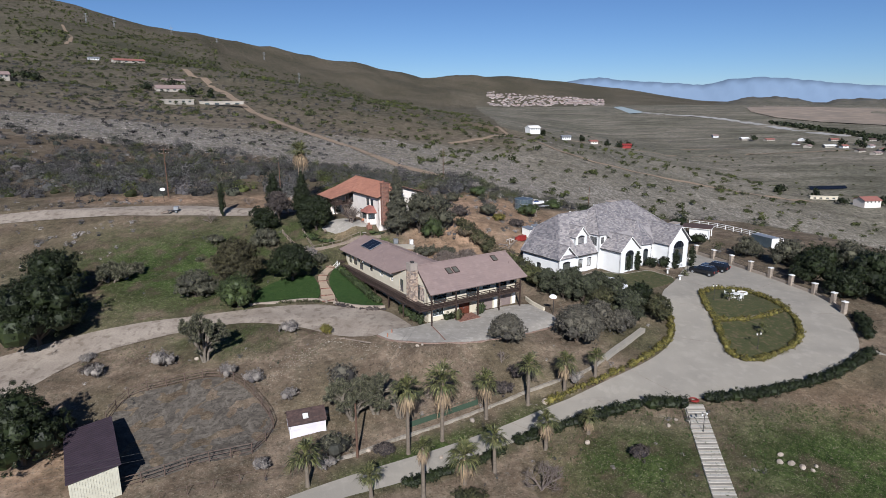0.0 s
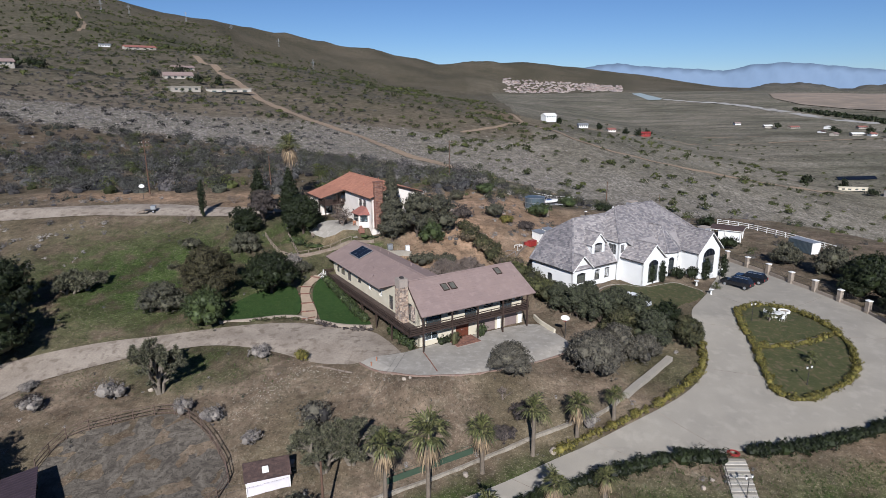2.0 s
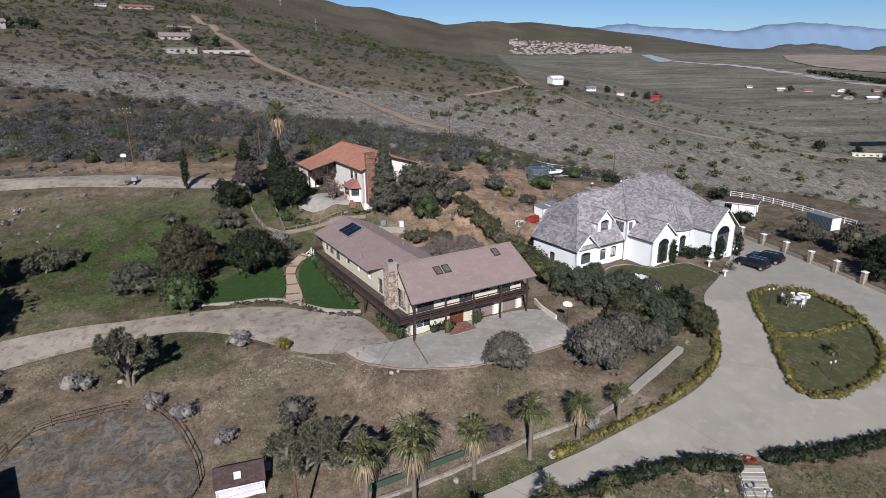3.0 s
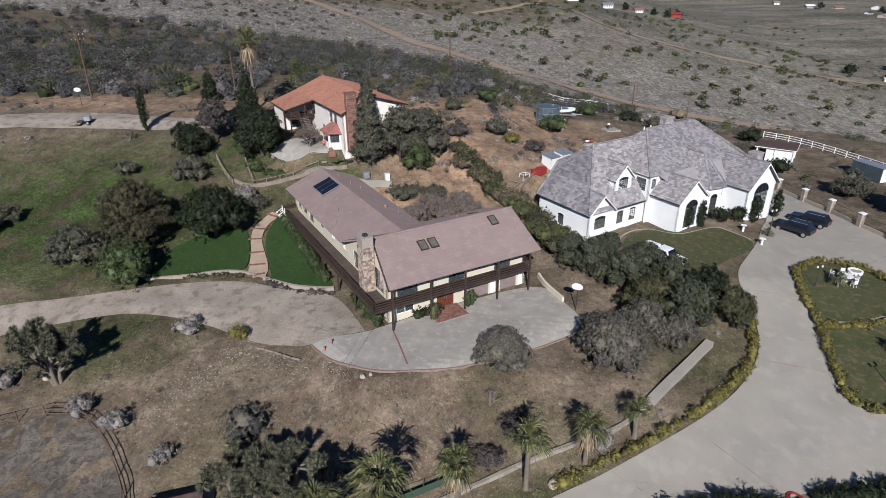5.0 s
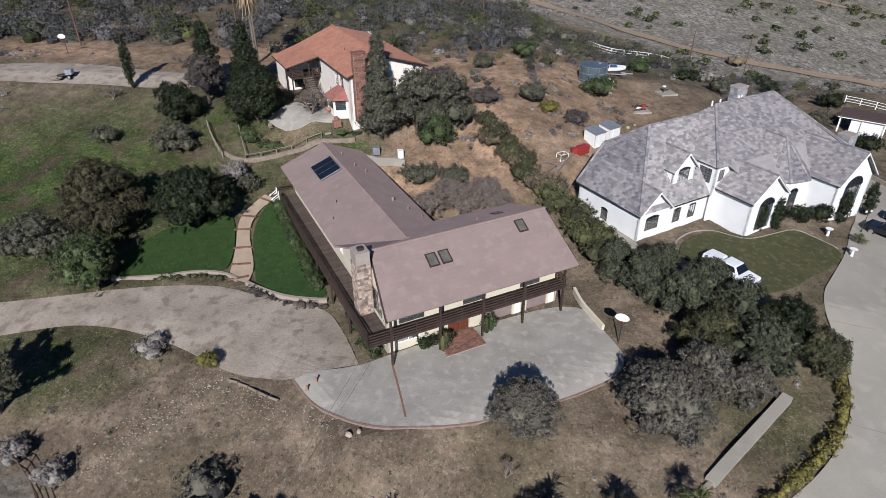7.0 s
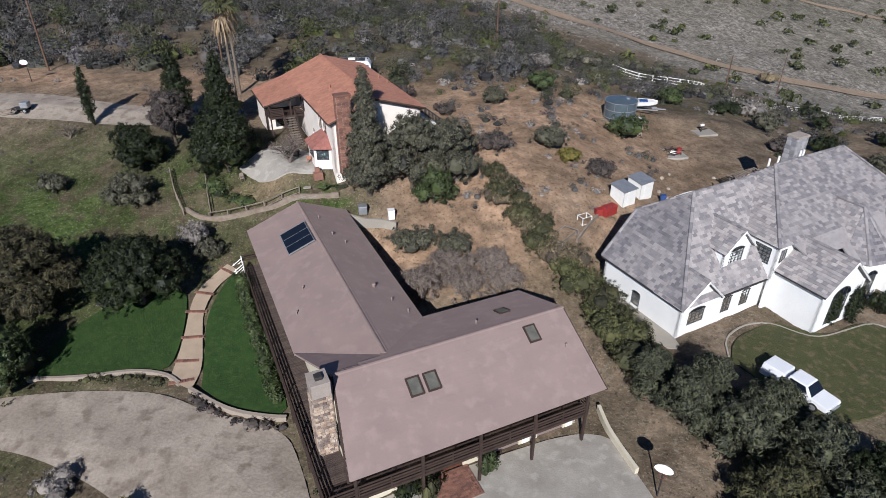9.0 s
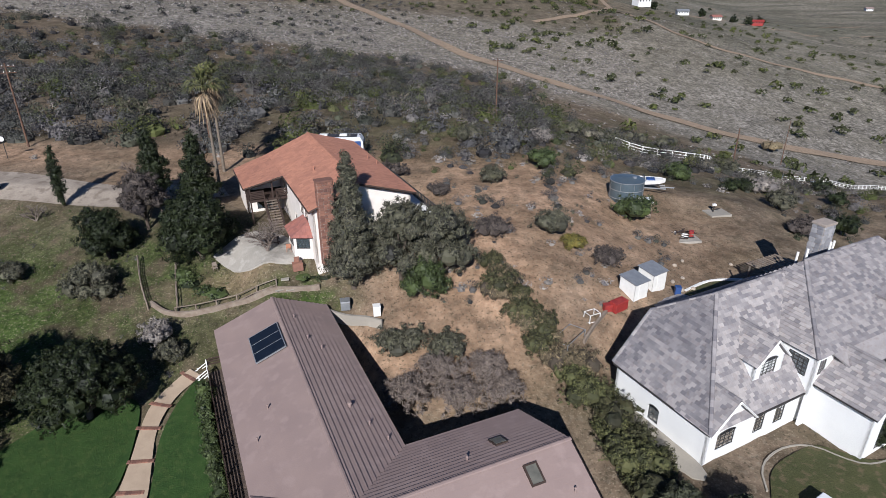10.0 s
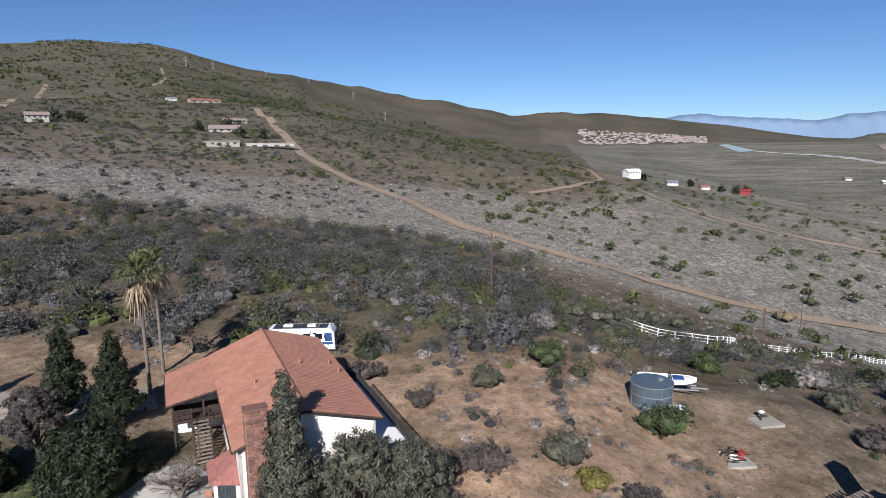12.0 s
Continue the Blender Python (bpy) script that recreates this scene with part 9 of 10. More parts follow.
def boat(x, y, turn):
    h = thing("motor_boat", (x, y, ground_z(x, y)), turn, "white and blue open motor boat on a trailer", "boat")
    n, rows = 11, []
    bm = bmesh.new()
    for i in range(n):
        t = i / (n - 1)
        w = 1.05 * math.sqrt(max(0.0, 1 - (max(0, t - 0.35) / 0.65) ** 2)) * (0.9 + 0.1 * min(1, t / 0.3)) + 0.02
        z = 0.75 + 0.25 * t ** 2
        xx = -2.7 + 5.6 * t
        rows.append([bm.verts.new(p) for p in ((xx, -w, z + 0.55), (xx, -w * 0.85, z + 0.1), (xx, 0, z - 0.25 + 0.35 * t ** 3), (xx, w * 0.85, z + 0.1), (xx, w, z + 0.55), (xx, w * 0.82, z + 0.5), (xx, 0, z + (0.2 if t < 0.6 else 0.55)), (xx, -w * 0.82, z + 0.5))])
    for a, b in zip(rows[:-1], rows[1:]):
        for k in range(8):
            bm.faces.new((a[k], a[(k + 1) % 8], b[(k + 1) % 8], b[k]))
    bm.faces.new(rows[0][::-1])
    bm.faces.new(rows[-1])
    bmesh.ops.recalc_face_normals(bm, faces=bm.faces)
    part("hull", bm, PLASTIC, h)
    part("windscreen", boxed((0.4, -0.75, 1.3), (0.5, 0.75, 1.75), 0.02), PANEL, h)
    part("cockpit_floor", boxed((-2.4, -0.72, 0.9), (0.35, 0.72, 1.02), 0.02), FRAME_DARK, h)
    part("dashboard", boxed((0.3, -0.74, 1.0), (0.44, 0.74, 1.32), 0.02), FRAME_DARK, h)
    part("bow_seat", boxed((0.7, -0.5, 1.2), (1.7, 0.5, 1.5), 0.05), BLUE, h)
    for s in (-1, 1):
        part("rub_rail", tubed((-2.65, s * 0.97, 1.32), (-0.7, s * 1.07, 1.32), 0.035, seg=6), STEEL, h)
        part("coaming", boxed((-2.4, s * 0.86 - 0.04, 1.2), (0.3, s * 0.86 + 0.04, 1.44), 0.02), PLASTIC, h)
    for y_ in (-0.35, 0.35):
        part("seat", boxed((-1.0, y_ - 0.28, 0.95), (-0.4, y_ + 0.28, 1.35), 0.05), BLUE, h)
    part("engine", boxed((-3.1, -0.25, 0.8), (-2.65, 0.25, 1.7), 0.06), FRAME_DARK, h)
    for s in (-0.6, 0.6):
        part("trailer_beam", boxed((-2.6, s - 0.05, 0.42), (3.0, s + 0.05, 0.54)), STEEL, h)
    part("drawbar", boxed((2.4, -0.05, 0.42), (4.0, 0.05, 0.54)), STEEL, h)
    part("stripe", boxed((-2.4, -1.02, 1.02), (0.4, -0.985, 1.15)), BLUE, h)
    part("stripe", boxed((-2.4, 0.985, 1.02), (0.4, 1.02, 1.15)), BLUE, h)
    for s in (-0.85, 0.85):
        wheel(h, -0.6, s, 0.32)
    return h


boat(22.9, 158.8, -4).scale = (1.2, 1.2, 1.2)


def water_tank(x, y):
    h = thing("water_tank", (x, y, ground_z(x, y) - 0.25), 0, "large blue-grey steel water tank on the bank", "water tank")
    part("body", tubed((0, 0, 0), (0, 0, 3.3), 2.25, seg=40), TANK, h)
    part("lid", tubed((0, 0, 3.3), (0, 0, 3.6), 2.3, 0.4, 40), TANK, h)
    for z in (1.1, 2.2, 3.28):
        v = [(r * math.cos(2 * math.pi * i / 40), r * math.sin(2 * math.pi * i / 40), z + dz) for i in range(40) for r, dz in ((2.24, -0.035), (2.3, -0.035), (2.3, 0.035), (2.24, 0.035))]
        raw("hoop_band", v, [(i * 4 + a, i * 4 + (a + 1) % 4, (i + 1) % 40 * 4 + (a + 1) % 4, (i + 1) % 40 * 4 + a) for i in range(40) for a in range(4)], STEEL, h)
    for i in range(8):
        a = 2 * math.pi * i / 8 + 0.3
        part("seam", tubed((2.26 * math.cos(a), 2.26 * math.sin(a), 0), (2.26 * math.cos(a), 2.26 * math.sin(a), 3.3), 0.025, seg=4), STEEL, h)
    part("hatch", tubed((0.9, 0, 3.45), (0.9, 0, 3.65), 0.3, seg=12), STEEL, h)


water_tank(20.3, 153.2)


def hut(x, y, turn, sx, sy, hi, lo, label, wall_mat, roof_mat, name="storage_shed", category="shed"):
    h = thing(name, (x, y, ground_z(x, y)), turn, label, category)
    wall(h, (0, 0), (sx, 0), -0.3, lo, [], wall_mat, 0.05)
    wall(h, (sx, sy), (0, sy), -0.3, hi, [], wall_mat, 0.05)
    wall(h, (sx, 0), (sx, sy), -0.3, lo, [], wall_mat, 0.05, top=[(sy, hi)])
    wall(h, (0, sy), (0, 0), -0.3, lo, [], wall_mat, 0.05, top=[(0, hi)])
    bm = bmesh.new()
    slab(bm, [(-0.12, -0.15, lo + 0.02), (sx + 0.12, -0.15, lo + 0.02), (sx + 0.12, sy + 0.12, hi + 0.06), (-0.12, sy + 0.12, hi + 0.06)], 0.05)
    part("roof", bm, roof_mat, h)
    m, _ = wall_matrix((0, 0), (sx, 0))
    bm = bmesh.new()
    box(bm, (sx / 2 - 0.4, 0.0, 0.05), (sx / 2 + 0.4, 0.035, lo - 0.2), m, 0.01)
    part("door", bm, wall_mat, h)
    return h


hut(18.4, 128.2, 42, 2.0, 2.0, 2.2, 1.9, "white resin storage shed with a grey lid roof", PLASTIC, STEEL)
hut(20.6, 130.9, 42, 2.1, 2.0, 2.2, 1.9, "white resin storage shed with a grey lid roof", PLASTIC, STEEL)
hut(21.8, 149.6, 8, 1.5, 1.3, 2.0, 1.8, "small weathered pump shed with a white roof", WOOD_GREY, TRIM_WHITE, "pump_shed")


def bin_box(name, x, y, sx, sy, sz, turn, material, label, category, lid=True):
    h = thing(name, (x, y, ground_z(x, y) + 0.06), turn, label, category)
    part("body", boxed((-sx / 2, -sy / 2, 0), (sx / 2, sy / 2, sz), 0.04), material, h)
    if lid:
        part("lid", boxed((-sx / 2 - 0.03, -sy / 2 - 0.03, sz), (sx / 2 + 0.03, sy / 2 + 0.03, sz + 0.07), 0.03), material, h)


bin_box("red_chest", 16.7, 126.4, 1.7, 0.9, 1.0, 42, RED, "red storage chest in the back yard", "chest")
bin_box("red_cart", 15.6, 125.9, 0.8, 0.6, 0.7, 20, RED, "small red tool cart in the back yard", "cart")
bin_box("blue_barrel", 23.4, 131.8, 0.6, 0.6, 1.0, 0, BLUE, "blue plastic barrel beside the sheds", "barrel")
bin_box("air_conditioner", -9.6, 122.2, 0.9, 0.9, 0.9, 20, STEEL, "grey air conditioning unit behind the house", "air conditioner")
bin_box("air_conditioner", -6.4, 121.9, 0.7, 0.7, 1.0, 20, PLASTIC, "white air conditioning unit behind the house", "air conditioner")
bin_box("concrete_block", -15.4, 71.6, 1.4, 1.0, 0.35, 15, ADOBE, "pale flat concrete lid on the slope", "concrete lid", False)


def frame_cage(x, y, turn, sx, sy, sz, material, label, name, category):
    h = thing(name, (x, y, ground_z(x, y)), turn, label, category)
    for z in (0.08, sz):
        for a, b in (((0, 0), (sx, 0)), ((sx, 0), (sx, sy)), ((sx, sy), (0, sy)), ((0, sy), (0, 0))):
            part("rail", tubed((*a, z), (*b, z), 0.035, seg=5), material, h)
    for a in ((0, 0), (sx, 0), (sx, sy), (0, sy)):
        part("post", tubed((*a, 0), (*a, sz), 0.04, seg=5), material, h)
    return h


frame_cage(13.8, 123.8, 35, 1.2, 0.9, 0.9, PLASTIC, "white frame table in the back yard", "frame_table", "table")
frame_cage(11.6, 119.4, 60, 3.4, 1.6, 1.7, STEEL, "wire dog kennel frame beside the hedge", "dog_kennel", "kennel")


def pad_with_pump(x, y):
    h = thing("well_pad", (x, y, ground_z(x, y)), 20, "pale concrete well pad with a pump pipe", "well pad")
    part("pad", boxed((-1.5, -1.2, -0.2), (1.5, 1.2, 0.12), 0.02), CONCRETE, h)
    part("pipe", tubed((-0.4, 0.3, 0.1), (-0.4, 0.3, 1.1), 0.09), FRAME_DARK, h)
    part("pump_head", boxed((-0.65, 0.1, 1.0), (-0.15, 0.5, 1.25), 0.03), PLASTIC, h)
    part("outlet", tubed((-0.4, 0.3, 0.7), (0.5, 0.3, 0.5), 0.06), FRAME_DARK, h)


def burn_pit(x, y):
    h = thing("scrap_heap", (x, y, ground_z(x, y)), 15, "scrap heap with blackened boards and a red drum on a slab", "scrap heap")
    part("slab", boxed((-1.4, -1.2, -0.2), (1.6, 0.6, 0.1), 0.02), CONCRETE_OLD, h)
    rng = random.Random(4)
    for i in range(44):
        a, r = rng.uniform(0, 6.3), rng.uniform(0.2, 1.3 if i < 16 else 2.8)
        bm = bmesh.new()
        box(bm, (-rng.uniform(0.3, 0.8), -0.07, 0), (rng.uniform(0.3, 0.8), 0.07, 0.08), Matrix.Translation((-0.6 + r * math.cos(a), 1.0 + 0.6 * r * math.sin(a), rng.uniform(0.05, 0.4))) @ pose(0, 0, 0, rng.uniform(-20, 20), rng.uniform(-25, 25), rng.uniform(0, 180)))
        part("board", bm, (WOOD_DARK, FRAME_DARK, WOOD_DARK, WOOD_GREY, TRIM_WHITE)[i % 5] if i > 15 else WOOD_DARK if i % 3 else FRAME_DARK, h)
    part("drum", tubed((0.9, 0.4, 0.1), (0.9, 0.4, 0.85), 0.32, seg=12), RED, h)


pad_with_pump(33.0, 155.2)
burn_pit(27.2, 146.6)


def gazebo(x, y, turn):
    h = thing("garden_pavilion", (x, y, ground_z(x, y)), turn, "open pavilion with a dark flat roof on white posts", "pavilion")
    part("roof", boxed((-3.6, -2.6, 2.6), (3.6, 2.6, 2.85), 0.03), SHINGLE, h)
    part("fascia", boxed((-3.66, -2.66, 2.5), (3.66, 2.66, 2.62), 0.01), TRIM_WHITE, h)
    for a in (-3.2, 0, 3.2):
        for b in (-2.3, 2.3):
            part("post", boxed((a - 0.12, b - 0.12, -0.4), (a + 0.12, b + 0.12, 2.5)), TRIM_WHITE, h)
    part("back_wall", boxed((-1.6, -2.2, -0.4), (3.1, -2.0, 2.4)), STUCCO_WHITE, h)


gazebo(65.6, 155.5, -30)


def container(x, y, turn):
    h = thing("storage_container", (x, y, ground_z(x, y) + 0.1), turn, "blue-grey storage container with a white end", "container")
    part("body", boxed((-3, -1.2, 0), (3, 1.2, 2.5), 0.03), TANK, h)
    for i in range(20):
        xx = -2.9 + i * 0.3
        for s in (-1, 1):
            part("rib", boxed((xx, s * 1.2 - 0.03, 0.1), (xx + 0.14, s * 1.2 + 0.03, 2.4)), TANK, h)
    part("end_door", boxed((2.98, -1.15, 0.05), (3.06, 1.15, 2.45), 0.01), TRIM_WHITE, h)
    part("roof_sheet", boxed((-3.02, -1.22, 2.5), (3.02, 1.22, 2.56)), STEEL, h)


container(77.2, 144.0, -70)


def pergola(x, y, turn):
    h = thing("patio_pergola", (x, y, ground_z(x, y)), turn, "dark slatted pergola behind the white house", "pergola")
    for a in (-2, 2):
        for b in (-1.4, 1.4):
            part("post", boxed((a - 0.09, b - 0.09, 0), (a + 0.09, b + 0.09, 2.6)), WOOD_GREY, h)
    for i in range(11):
        xx = -2.3 + i * 0.46
        part("slat", boxed((xx, -1.8, 2.6), (xx + 0.2, 1.8, 2.7)), WOOD_GREY, h)


pergola(34.6, 137.6, 36)

# ---- fences ----
post_fence("white_rail_fence", [(24, 196.5), (32, 193), (38, 192.5), (46, 206), (56, 236), (64, 248), (80, 256), (94, 267), (107.8, 278.5), (121, 290), (135, 301)], 1.5, 3, TRIM_WHITE, "white three-rail ranch fence", 2.8, 0.09, 0.07, square=True)
post_fence("white_rail_fence", [(70.2, 172), (74, 168.5), (76, 165.5), (80, 156), (82.5, 148), (84, 144)], 1.3, 3, TRIM_WHITE, "white three-rail ranch fence beside the open shelter", 2.6, 0.07, 0.06, square=True)
post_fence("green_mesh_fence", [(-4.6, 69.4), (0.2, 71.8), (4.6, 73.9), (8.0, 75.6)], 1.2, 2, GREEN_MESH, "green mesh fence above the retaining wall", 2.0, 0.04, 0.02)
bm = bmesh.new()
ribbon(bm, along([(-4.6, 69.4), (0.2, 71.8), (4.6, 73.9)], 1.0), 0.02, lambda x, y: ground_z(x, y) + 0.05, lambda x, y: ground_z(x, y) + 0.8)
tagged(part("shade_mesh", bm, GREEN_MESH), "green shade mesh tied to the fence", "fence mesh")
post_fence("garden_fence", [(-33.6, 126.2), (-31.4, 122.8), (-29.2, 120.2)], 0.9, 3, WOOD_GREY, "weathered split rail garden fence", 1.6, 0.07, 0.05)
post_fence("garden_fence", [(-29.4, 126.6), (-27.6, 123.0), (-26.0, 120.2)], 0.8, 2, WOOD_GREY, "weathered split rail garden fence", 1.6, 0.07, 0.05)
post_fence("garden_fence", [(-26.0, 119.8), (-23.1, 120.6), (-20.4, 121.8), (-16.8, 123.1)], 0.9, 2, WOOD_GREY, "weathered split rail garden fence", 1.8, 0.07, 0.05)
post_fence("slope_fence", [(-14.6, 62.4), (-18.5, 61.0), (-24, 59.6), (-30, 57.4)], 1.1, 2, RUSTY, "thin rusty wire fence below the riding ring", 2.6, 0.04, 0.015)


def trellis(x, y):
    h = thing("log_edging", (x, y, ground_z(x, y)), -20, "old log and rubble edging beside the drive", "log edging")
    for i in range(5):
        part("log", tubed((i * 1.1, 0.08 * math.sin(i), 0.12), (i * 1.1 + 1.0, 0.1 * math.cos(i), 0.16), 0.12, seg=7), WOOD_GREY, h)


trellis(-15.6, 87.0)


def scrap_trailer(x, y):
    h = thing("utility_cart", (x, y, ground_z(x, y) + 0.06), 15, "small dark utility cart loaded with sticks", "utility cart")
    part("bed", boxed((-0.9, -0.6, 0.5), (0.9, 0.6, 0.62), 0.02), FRAME_DARK, h)
    part("cab", boxed((0.3, -0.55, 0.62), (1.3, 0.55, 1.4), 0.06), STEEL, h)
    rng = random.Random(9)
    for i in range(16):
        part("stick", tubed((-2.2 + rng.uniform(-0.4, 0.4), rng.uniform(-0.9, 0.9), rng.uniform(0.05, 0.4)), (-0.6 + rng.uniform(-0.4, 0.6), rng.uniform(-0.9, 0.9), rng.uniform(0.1, 0.7)), 0.05, seg=5), WOOD_GREY, h)
    for wx in (-0.6, 0.8):
        for wy in (-0.6, 0.6):
            wheel(h, wx, wy, 0.3)


scrap_trailer(-61.5, 138.2)


def patio_chair_set():
    chair(-24.4, 125.4, ground_z(-24.4, 125.4), 40, WOOD_GREY, "weathered wooden garden chair on bare soil")
    chair(-16.8, 127.0, ground_z(-16.8, 127.0) + 0.07, 200, TERRACOTTA, "orange garden chair on the patio")
    h = thing("patio_bench", (-19.2, 128.4, ground_z(-19.2, 128.4) + 0.07), 30, "dark wooden patio bench table", "table")
    part("tabletop", boxed((-0.8, -0.35, 0.68), (0.8, 0.35, 0.74), 0.01), WOOD_DARK, h)
    for a in (-0.6, 0.6):
        part("trestle", boxed((a - 0.05, -0.3, 0), (a + 0.05, 0.3, 0.68)), WOOD_DARK, h)
    for s in (-0.65, 0.65):
        part("bench", boxed((-0.8, s - 0.13, 0.4), (0.8, s + 0.13, 0.45), 0.01), WOOD_DARK, h)
    h = thing("brick_barbecue", (-15.2, 125.0, ground_z(-15.2, 125.0)), 30, "small red brick barbecue beside the patio", "barbecue")
    part("base", boxed((-0.5, -0.4, 0), (0.5, 0.4, 0.8), 0.02), BRICK, h)
    part("chimney", boxed((-0.25, 0.1, 0.8), (0.25, 0.4, 1.3), 0.02), BRICK, h)
    for k, (x, y) in enumerate(((-16.2, 123.9), (-15.6, 123.4), (-16.6, 123.0))):
        o = part("paving_slab", boxed((-0.4, -0.4, -0.05), (0.4, 0.4, 0.07), 0.02), CONCRETE)
        o.matrix_world = pose(x, y, ground_z(x, y), 0, 0, 20 + 9 * k)
        tagged(o, "pale square paving slab in the grass", "paving slab", "paving slabs")


patio_chair_set()

# ---- utility poles and cables ----
def utility_pole(x, y, high, arms=1, turn=0, label="tall brown wooden utility pole"):
    h = thing("utility_pole", (x, y, ground_z(x, y)), turn, label + " with a crossarm" if arms else label, "utility pole", "utility poles")
    part("pole", tubed((0, 0, -0.6), (0, 0, high), 0.17, 0.10, 10), POLE_WOOD, h)
    for k in range(arms):
        z = high - 0.5 - 0.9 * k
        part("crossarm", boxed((-1.2, -0.06, z - 0.07), (1.2, 0.06, z + 0.07)), POLE_WOOD, h)
        for s in (-1.05, -0.4, 0.4, 1.05):
            part("insulator", tubed((s, 0, z + 0.06), (s, 0, z + 0.24), 0.05, 0.035, 7), PLASTIC, h)


def cable(name, a, b, sag, label="thin black overhead cable"):
    bm = bmesh.new()
    n = 14
    pts = [Vector(a).lerp(Vector(b), i / n) - Vector((0, 0, sag * 4 * (i / n) * (1 - i / n))) for i in range(n + 1)]
    rings = [[bm.verts.new(p + Vector((sx * 0.006, sx * sz * 0.003, sz * 0.009))) for sx, sz in ((1, 1), (-1, 1), (-1, -1), (1, -1))] for p in pts]
    for a4, b4 in zip(rings[:-1], rings[1:]):
        for k in range(4):
            bm.faces.new((a4[k], a4[(k + 1) % 4], b4[(k + 1) % 4], b4[k]))
    tagged(part(name, bm, CABLE), label, "cable", "overhead cables")


utility_pole(0.1, 194.4, 10.8, 1, 30, "tall reddish wooden utility pole in the scrub")
utility_pole(-69.7, 155.2, 12.5, 2, 30, "tall dark wooden utility pole above the road")
utility_pole(-42.7, 161.0, 8.5, 0, 0, "plain reddish wooden pole at the bank")
utility_pole(97.0, 301.5, 16.0, 0, 0, "leaning wooden pole beside the dirt track")
utility_pole(47.0, 196.5, 9.0, 0, 0, "plain wooden pole beside the white fence")
utility_pole(-10.0, 64.4, 6.8, 0, 0, "dark weathered wooden pole among joshua trees")
za, zb = ground_z(-69.7, 155.2) + 12, ground_z(0.1, 194.4) + 10.3
for k in (-1, 0, 1):
    cable("overhead_cable", (-69.7 + k, 155.2, za), (0.1 + k, 194.4, zb), 1.6)
    cable("overhead_cable", (-69.7 + k, 155.2, za), (-165 + k, 128, za + 9), 2.0)
zc = ground_z(-10, 64.4) + 6.6
for k in (0, 1):
    cable("overhead_cable", (-10, 64.4, zc - 0.5 * k), (-58, 50.5 - k, zc - 2.4 - 0.6 * k), 1.0)
    cable("overhead_cable", (-10, 64.4, zc - 0.5 * k), (-2.0 + k, 90.4, 4.9), 0.8)

# ---- distant houses, town, mountains ----
def far_house(x, y, sx, sy, high, turn, wall_mat, roof_mat, label, flat=False, name="distant_house", sink=0.6):
    h = thing(name, (x, y, ground_z(x, y) - sink), turn, label, "house", "distant houses")
    high = high + sink
    op = [(sx * a, sx * a + sx * 0.1, high - 2.0, high - 0.8) for a in (0.12, 0.34, 0.58, 0.8)]
    wall(h, (0, 0), (sx, 0), 0, high, op, wall_mat, 0.3)
    m, _ = wall_matrix((0, 0), (sx, 0))
    for o in op:
        window(h, m, *o, nx=1, bar=0.1)
    for a, b in (((sx, 0), (sx, sy)), ((sx, sy), (0, sy)), ((0, sy), (0, 0))):
        gable = [(sy / 2, high + sy * 0.2)] if not flat and a[0] == b[0] else None
        wall(h, a, b, 0, high, [], wall_mat, 0.3, top=gable)
    bm = bmesh.new()
    if flat:
        box(bm, (-0.4, -0.4, high), (sx + 0.4, sy + 0.4, high + 0.5))
        part("roof", bm, roof_mat, h)
    else:
        slab(bm, [(-0.6, -0.8, high - 0.2), (sx + 0.6, -0.8, high - 0.2), (sx + 0.6, sy / 2, high + sy * 0.22), (-0.6, sy / 2, high + sy * 0.22)], 0.3)
        part("roof", bm, roof_mat, h)
        bm = bmesh.new()
        slab(bm, [(-0.6, sy + 0.8, high - 0.2), (sx + 0.6, sy + 0.8, high - 0.2), (sx + 0.6, sy / 2, high + sy * 0.22), (-0.6, sy / 2, high + sy * 0.22)], 0.3)
        part("roof", bm, roof_mat, h)
    return h


far_house(93, 668, 13, 10, 6, 25, STUCCO_WHITE, TRIM_WHITE, "white gabled house alone in the valley")
far_house(131, 686, 10, 7, 3, 5, STUCCO_WHITE, STEEL, "low white shed beside a dirt track")
far_house(176, 742, 9, 7, 3, 10, STUCCO_PALE, TILE_RED, "small pale house among trees")
far_house(228, 792, 12, 6, 4, 0, RED, RED, "long red barn in the valley")
far_house(-212, 482, 22, 9, 3.2, 42, HILL_STUCCO, HILL_STUCCO, "flat-roofed cream ranch house on the hill", True)
far_house(-254, 563, 24, 14, 2.8, 33, HILL_STUCCO, TILE_BROWN, "wide brown-roofed ranch house on the hill")
far_house(-280, 640, 22, 9, 2.6, 50, HILL_STUCCO, TILE_BROWN, "long tiled house on a rocky rise")
far_house(-440, 858, 40, 12, 3.4, 45, HILL_STUCCO, TILE_RED, "white hilltop house with a red roof")
far_house(-481, 868, 14, 8, 3, 20, STUCCO_WHITE, STEEL, "small white hilltop outbuilding")
far_house(-333, 466, 14, 10, 5, 45, HILL_STUCCO, TILE_BROWN, "two-storey white house on the ridge")
far_house(-194, 503, 34, 1.5, 1.2, 10, HILL_STUCCO, HILL_STUCCO, "long cream garden wall on the hill", True, "distant_wall")
